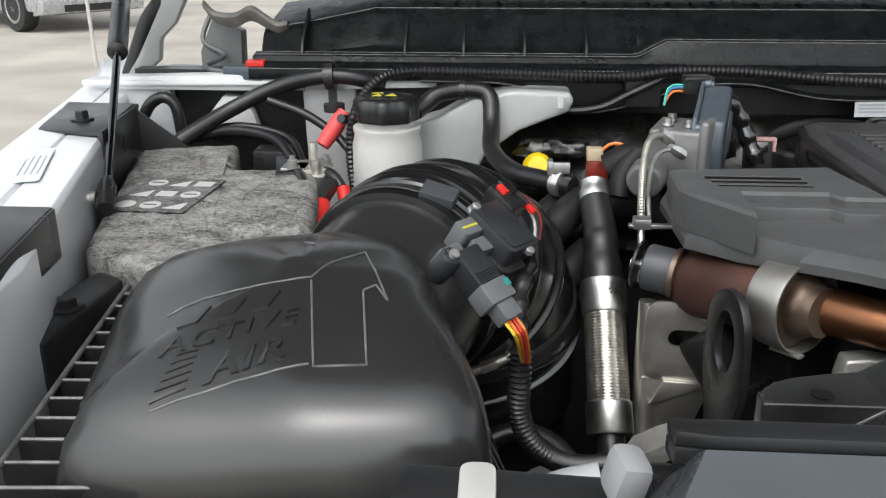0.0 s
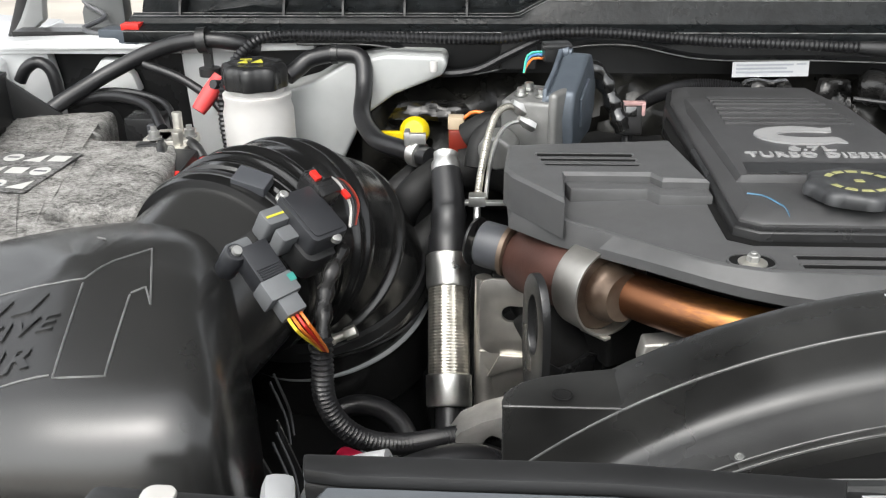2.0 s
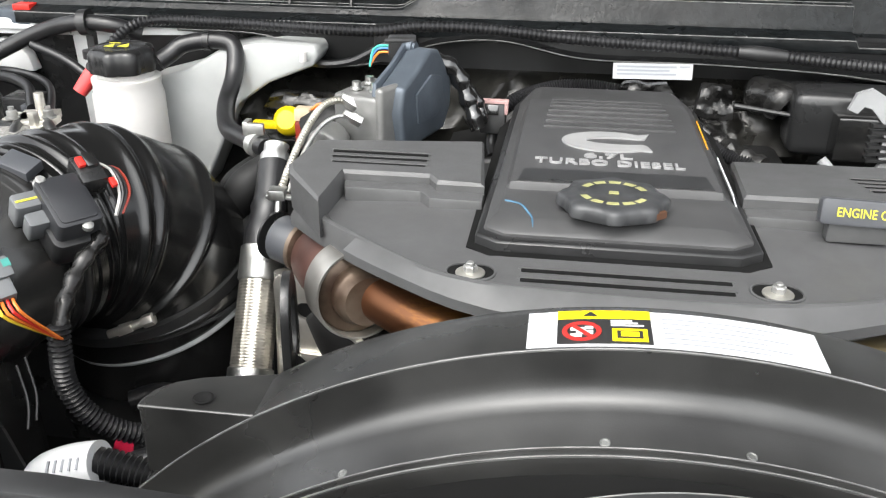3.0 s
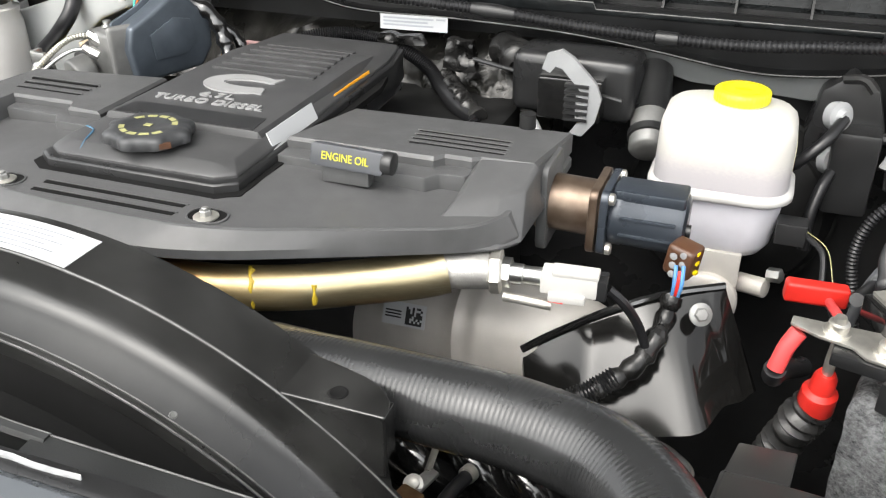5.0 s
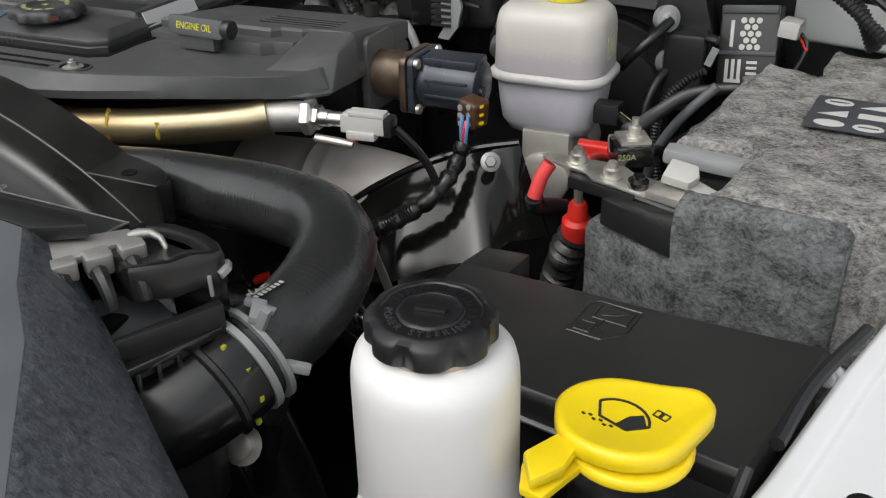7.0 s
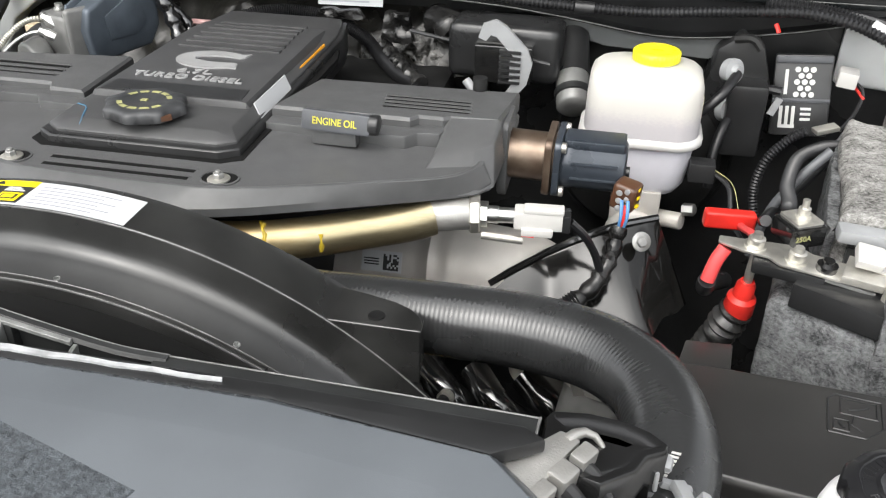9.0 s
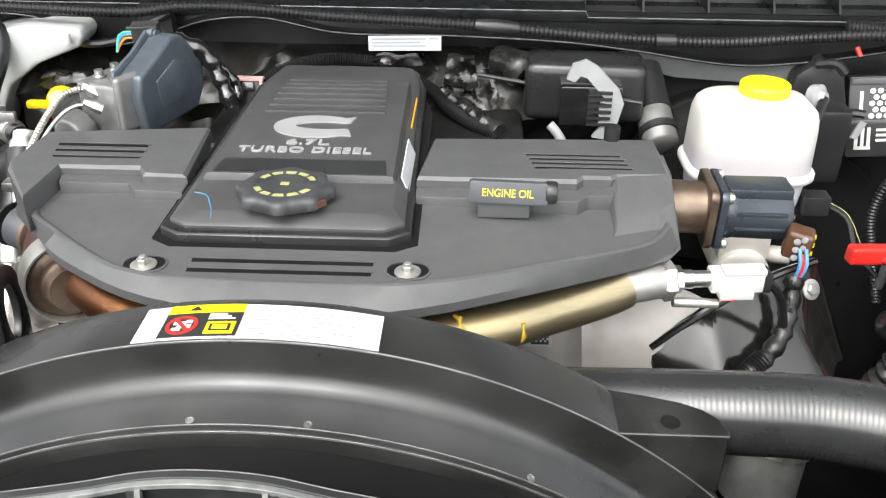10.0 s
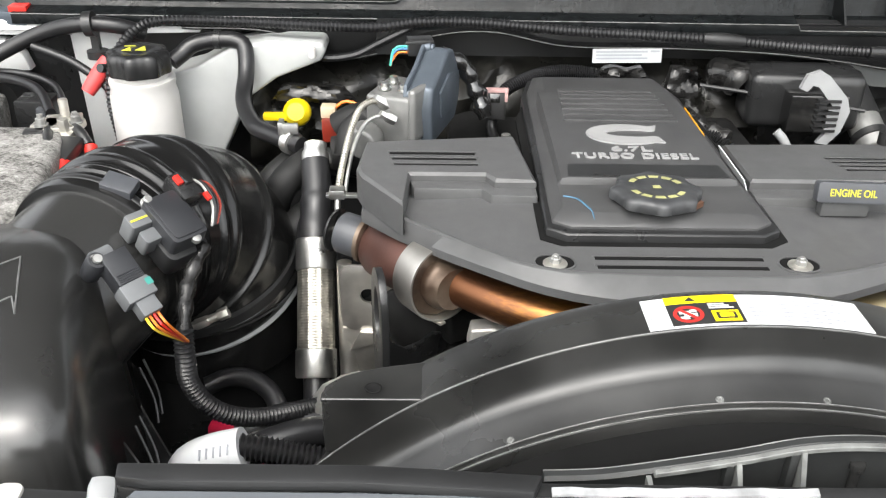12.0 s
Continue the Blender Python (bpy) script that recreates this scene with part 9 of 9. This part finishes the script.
for pts in ([(-0.012, 0.004), (0.016, 0.004), (0.016, 0.024), (-0.012, 0.024), (-0.012, 0.004)], [(-0.006, 0.010), (0.004, 0.014), (0.010, 0.019)], [(-0.002, 0.004), (-0.004, -0.008), (0.004, -0.014)], [(-0.018, -0.004), (-0.006, -0.004), (-0.006, -0.018), (-0.018, -0.018), (-0.018, -0.004)], [(-0.014, -0.008), (-0.010, -0.014)], [(-0.022, -0.022), (0.006, -0.022), (0.020, -0.006), (0.020, 0.028), (-0.016, 0.028), (-0.022, 0.020), (-0.022, -0.022)]):
    part("embossed_line", tube(nb(), [mlg @ Vector((x, y, 0)) for x, y in pts], 0.0010, 6, raw=True), PLASTIC, lidf)

# ---- power steering bottle ----
ps = thing("fluid_bottle", "milky white fluid bottle with a black lobed cap", "fluid bottle", (1.066, 0.32, 1.0))
mpb = pose(1.068, 0.335, 0.008)
part("bottle", lathe(nb(), [(0.0495, 1.04), (0.0490, 1.085), (0.0472, 1.10), (0.0464, 1.174), (0.0458, 1.184), (0.0438, 1.192), (0.038, 1.1975), (0.031, 1.199), (0.0285, 1.1995), (0.0285, 1.206)], mpb, 48), BOTTLE, ps, angle=60)
part("neck_ring", lathe(nb(), [(0.0285, 1.1965), (0.0305, 1.1985), (0.0305, 1.205), (0.028, 1.206)], mpb, 40), BEIGE, ps, "beige neck ring")
lob3 = lambda a, h: 1.02 - 0.085 * (0.5 + 0.5 * math.cos(8 * a)) ** 2.6 if h < 1.2185 else 1 - 0.03 * (0.5 + 0.5 * math.cos(8 * a)) ** 2.2
pc = part("cap", lathe(nb(), [(0.029, 1.2005), (0.0335, 1.201), (0.0352, 1.203), (0.0352, 1.2165), (0.0340, 1.2195), (0.0300, 1.2215), (0.0290, 1.2222), (0.0275, 1.2222), (0.0268, 1.2210), (0.0185, 1.2205), (0.0178, 1.2218), (0.0165, 1.2222), (0.0155, 1.2214), (0.008, 1.2212)], pose(1.066, 0.336, 0.0080 + 1.2005 * 0.22) @ Matrix.Diagonal((1.0, 1.0, 0.78, 1.0)), 128, lob3), CAPBLK, ps, "black lobed cap", angle=45)
part("cap_grip", box(nb(), (1.066, 0.336, 1.2252), (0.018, 0.005, 0.003), rot(0, 0, 8)), CAPBLK, pc, bevel=0.0012)
for i, ch in enumerate("POWER STEERING"):
    if ch != " ":
        a0 = radians(200 + 150 * i / 13)
        lettering("embossed_letter", ch, 0.0062, frame_on((1.066 + 0.0226 * math.cos(a0), 0.336 + 0.0226 * math.sin(a0), 1.2244), (-math.sin(a0), math.cos(a0), 0), (-math.cos(a0), -math.sin(a0), 0)), CAPLET, pc, 0.0007)
for i in range(34):
    a0 = radians(i * 360 / 34)
    if i % 9 == 8 or 190 < i * 360 / 34 < 360:
        continue
    part("embossed_mark", box(nb(), (1.066 + 0.0226 * math.cos(a0), 0.336 + 0.0226 * math.sin(a0), 1.2244), (0.0050, 0.0014, 0.0012), rot(0, 0, math.degrees(a0))), CAPBLK, pc)
bm = nb()
prism(bm, [(1.028, 0.268), (1.085, 0.282), (1.108, 0.300), (1.105, 0.335), (1.030, 0.33)], 1.070, 1.082)
part("foot", bm, BOTTLE, ps, bevel=0.003)
for p, r_ in (((1.036, 0.300, 1.098), 8), ((1.092, 0.311, 1.098), 8)):
    part("foot_web", box(nb(), p, (0.008, 0.03, 0.026), rot(0, 0, r_)), BOTTLE, ps, bevel=0.003)
part("washer", lathe(nb(), [(0.0145, 0), (0.0145, 0.0015), (0.010, 0.002)], pose(1.058, 0.292, 1.0822), 24), ZINC, ps)
bolt(ps, (1.058, 0.292, 1.0840), 0.009, 0.008, (0, -0.15, 1))

# ---- washer filler ----
wf = thing("washer_filler", "yellow washer filler cap on a black neck", "washer filler", (1.169, 0.365, 1.09))
part("neck", lathe(nb(), [(0.030, 1.02), (0.030, 1.136), (0.033, 1.140), (0.033, 1.1534)], pose(1.168, 0.367, -0.011), 28), PLASTIC, wf)
capo = loop_smooth([(1.128, 0.363), (1.140, 0.340), (1.167, 0.332), (1.194, 0.343), (1.207, 0.372), (1.211, 0.392), (1.200, 0.405), (1.179, 0.402), (1.150, 0.397), (1.132, 0.382)], 40)
bm = nb()
rings(bm, [lift(inset(capo, 0.001), 1.1529), lift(capo, 1.1539), lift(capo, 1.1614), lift(inset(capo, 0.0015), 1.1634), lift(inset(capo, 0.0035), 1.1642), lift(inset(capo, 0.006), 1.1639), lift(inset(capo, 0.008), 1.1629)])
wcap = part("cap", bm, YELLOW, wf, angle=50)
bm = nb()
lathe(bm, [(0.034, 1.1514), (0.036, 1.1534), (0.036, 1.1574), (0.034, 1.1594)], pose(1.170, 0.365, -0.009), 36)
prism(bm, [(1.137, 0.350), (1.122, 0.326), (1.127, 0.308), (1.140, 0.305), (1.152, 0.335)], 1.1424, 1.1479)
part("tether_ring", bm, YELLOW, wf, bevel=0.0015)
bm = nb()
prism(bm, [(1.140, 0.353), (1.123, 0.324), (1.134, 0.304), (1.146, 0.320), (1.150, 0.344)], 1.1504, 1.1584)
part("finger_tab", bm, YELLOW, wf, bevel=0.003)
mw = frame_on((1.165, 0.366, 1.1630), (0.90, -0.36, 0), (0.36, 0.90, 0)) @ Matrix.Diagonal((0.86, 0.86, 1, 1))
bm = nb()
fan = [(0.020 * math.cos(radians(a)), 0.018 * math.sin(radians(a)) - 0.004) for a in range(20, 161, 14)] + [(-0.010, -0.010), (0.010, -0.010)]
for p, q in zip(fan, fan[1:] + fan[:1]):
    d_ = (Vector(q) - Vector(p)).normalized() * 0.0009
    n_ = Vector((-d_.y, d_.x))
    decal(bm, mw, [tuple(Vector(p) - n_), tuple(Vector(q) - n_), tuple(Vector(q) + n_), tuple(Vector(p) + n_)], 0.0005)
decal(bm, mw, [(0.002, -0.009), (0.009, -0.009), (0.017, 0.002), (0.010, 0.009), (0.004, 0.002)], 0.0005)
for i in range(6):
    decal(bm, mw, quad(-0.020 + 0.004 * i, -0.016 + 0.002 * (i % 2), -0.0175 + 0.004 * i, -0.0145 + 0.002 * (i % 2)), 0.0005)
part("wiper_symbol", bm, INK, wcap, "black wiper symbol")
bm = nb()
for k in range(2):
    decal(bm, mw @ Matrix.Translation((0.018, 0.014, 0)), quad(-0.005, 0.006 * k - 0.0005, 0.005, 0.006 * k + 0.0005), 0.0005)
    decal(bm, mw @ Matrix.Translation((0.018, 0.014, 0)), quad(-0.005 + 0.0095 * k, 0.0, -0.0042 + 0.0095 * k, 0.006), 0.0005)
decal(bm, mw @ Matrix.Translation((0.018, 0.014, 0)), quad(-0.0012, 0.001, 0.0012, 0.005), 0.0005)
part("book_symbol", bm, INK, wcap)
ws = thing("washer_bracket", "black plastic carrier below the washer filler", "carrier", (1.17, 0.33, 1.05))
part("carrier", prism(nb(), [(1.125, 0.295), (1.215, 0.285), (1.245, 0.41), (1.150, 0.43)], 1.00, 1.085), PLASTIC, ws, bevel=0.004)
part("front_lip", tube(nb(), [(1.12, 0.27, 1.09), (1.16, 0.275, 1.095), (1.20, 0.30, 1.10), (1.225, 0.37, 1.105), (1.232, 0.40, 1.12)], 0.004, 8), PLASTIC, ws)
part("seal_edge", tube(nb(), [(1.245, 0.43, 1.118), (1.26, 0.50, 1.117), (1.29, 0.58, 1.117)], 0.005, 8), RUBBER, ws)
sc = thing("rail_screw", "pale push screw on the fender rail", "screw", (1.277, 0.529, 1.11))
part("head", lathe(nb(), [(0.009, 0), (0.009, 0.003), (0.006, 0.006), (0.006, 0.012)], align((1.272, 0.527, 1.108), (1.262, 0.50, 1.118)), 12), GREYCON, sc)
# parts seen in the gap inside the hose loop
gp = thing("thermostat_outlet", "black coolant pipe on a bronze bracket behind the hose", "coolant pipe", (0.66, 0.65, 0.86))
part("pipe", tube(nb(), [(0.560, 0.610, 0.925), (0.585, 0.640, 0.922), (0.608, 0.668, 0.918), (0.630, 0.700, 0.905)], 0.027, 24), GLOSSB, gp)
part("worn_end", lathe(nb(), [(0.0275, 0.0), (0.0300, 0.002), (0.0300, 0.007), (0.0275, 0.009)], align((0.604, 0.663, 0.919), (0.624, 0.692, 0.909)), 28), PALERIM, gp, "worn pale pipe rim")
bm = nb()
prism(bm, [(0.652, 0.606), (0.655, 0.640), (0.690, 0.652), (0.728, 0.640), (0.726, 0.612), (0.704, 0.600), (0.678, 0.596)], 0.89, 0.916)
part("bracket", bm, BRONZE, gp, "bronze stained bracket", bevel=0.004, segs=3)
part("block", box(nb(), (0.694, 0.628, 0.922), (0.026, 0.056, 0.022), rot(0, 8, -12)), BRONZE, gp, "pale bronze block", bevel=0.004)
part("bolt_head", lathe(nb(), [(0.006, 0.0), (0.006, 0.003), (0.004, 0.004)], align((0.664, 0.628, 0.916), (0.668, 0.612, 0.94)), 14), BRONZE, gp)
part("elbow", lathe(nb(), [(0.011, 0.0), (0.0115, 0.004), (0.0115, 0.020), (0.009, 0.024)], align((0.722, 0.618, 0.912), (0.730, 0.604, 0.94)), 16), GOLDNUT, gp, "brass elbow")
part("steel_strap", prism(nb(), [(0.682, 0.650), (0.700, 0.648), (0.712, 0.692), (0.700, 0.697)], 0.918, 0.923), ALU, gp, "pale steel strap", bevel=0.0015)
part("bolt_head", lathe(nb(), [(0.010, 0.0), (0.010, 0.003), (0.0065, 0.004), (0.0065, 0.011), (0.005, 0.012)], align((0.694, 0.668, 0.923), (0.700, 0.650, 0.95)), 14), ZINC, gp)
rd = thing("sensor_lead", "thin black lead with a metal tip behind the hose", "wiring", (0.74, 0.66, 0.9))
part("lead", tube(nb(), [(0.728, 0.640, 0.920), (0.730, 0.662, 0.922), (0.735, 0.685, 0.922), (0.741, 0.712, 0.918)], 0.0075, 12), RUBBER, rd)
part("tip", cyl(nb(), (0.7375, 0.698, 0.921), (0.740, 0.707, 0.920), 0.0092, seg=14), ZINC, rd)
part("rod", cyl(nb(), (0.700, 0.690, 0.921), (0.694, 0.735, 0.921), 0.0038, seg=10), ZINC, rd)
ho = thing("pump_housing", "cast alloy pump housing at the engine front", "housing", (0.56, 0.69, 0.88))
part("boss", lathe(nb(), [(0.034, -0.03), (0.034, 0.004), (0.036, 0.008), (0.036, 0.016), (0.030, 0.022), (0.016, 0.024)], align((0.562, 0.700, 0.915), (0.580, 0.660, 0.945)), 32), ALU, ho, angle=50)
part("foil_patch", lathe(nb(), [(0.020, 0.0), (0.022, 0.003), (0.016, 0.007)], align((0.548, 0.708, 0.946), (0.560, 0.690, 0.970)), 9), ZINC, ho, "crumpled bright foil", angle=20)
part("red_clip", box(nb(), (0.640, 0.735, 0.925), (0.022, 0.012, 0.008), rot(0, -18, 25)), RED, ho, "red plug clip", bevel=0.002)
for i in range(5):
    solo("coolant_hose", tube(nb(), [(0.58 + 0.06 * i, 0.76, 0.92), (0.62 + 0.06 * i, 0.73 - 0.01 * (i % 2), 0.90), (0.66 + 0.06 * i, 0.74, 0.86)], 0.018, 12), GLOSSB, "dark hose low at the engine front", "hose", at=(0.62 + 0.06 * i, 0.74, 0.88))
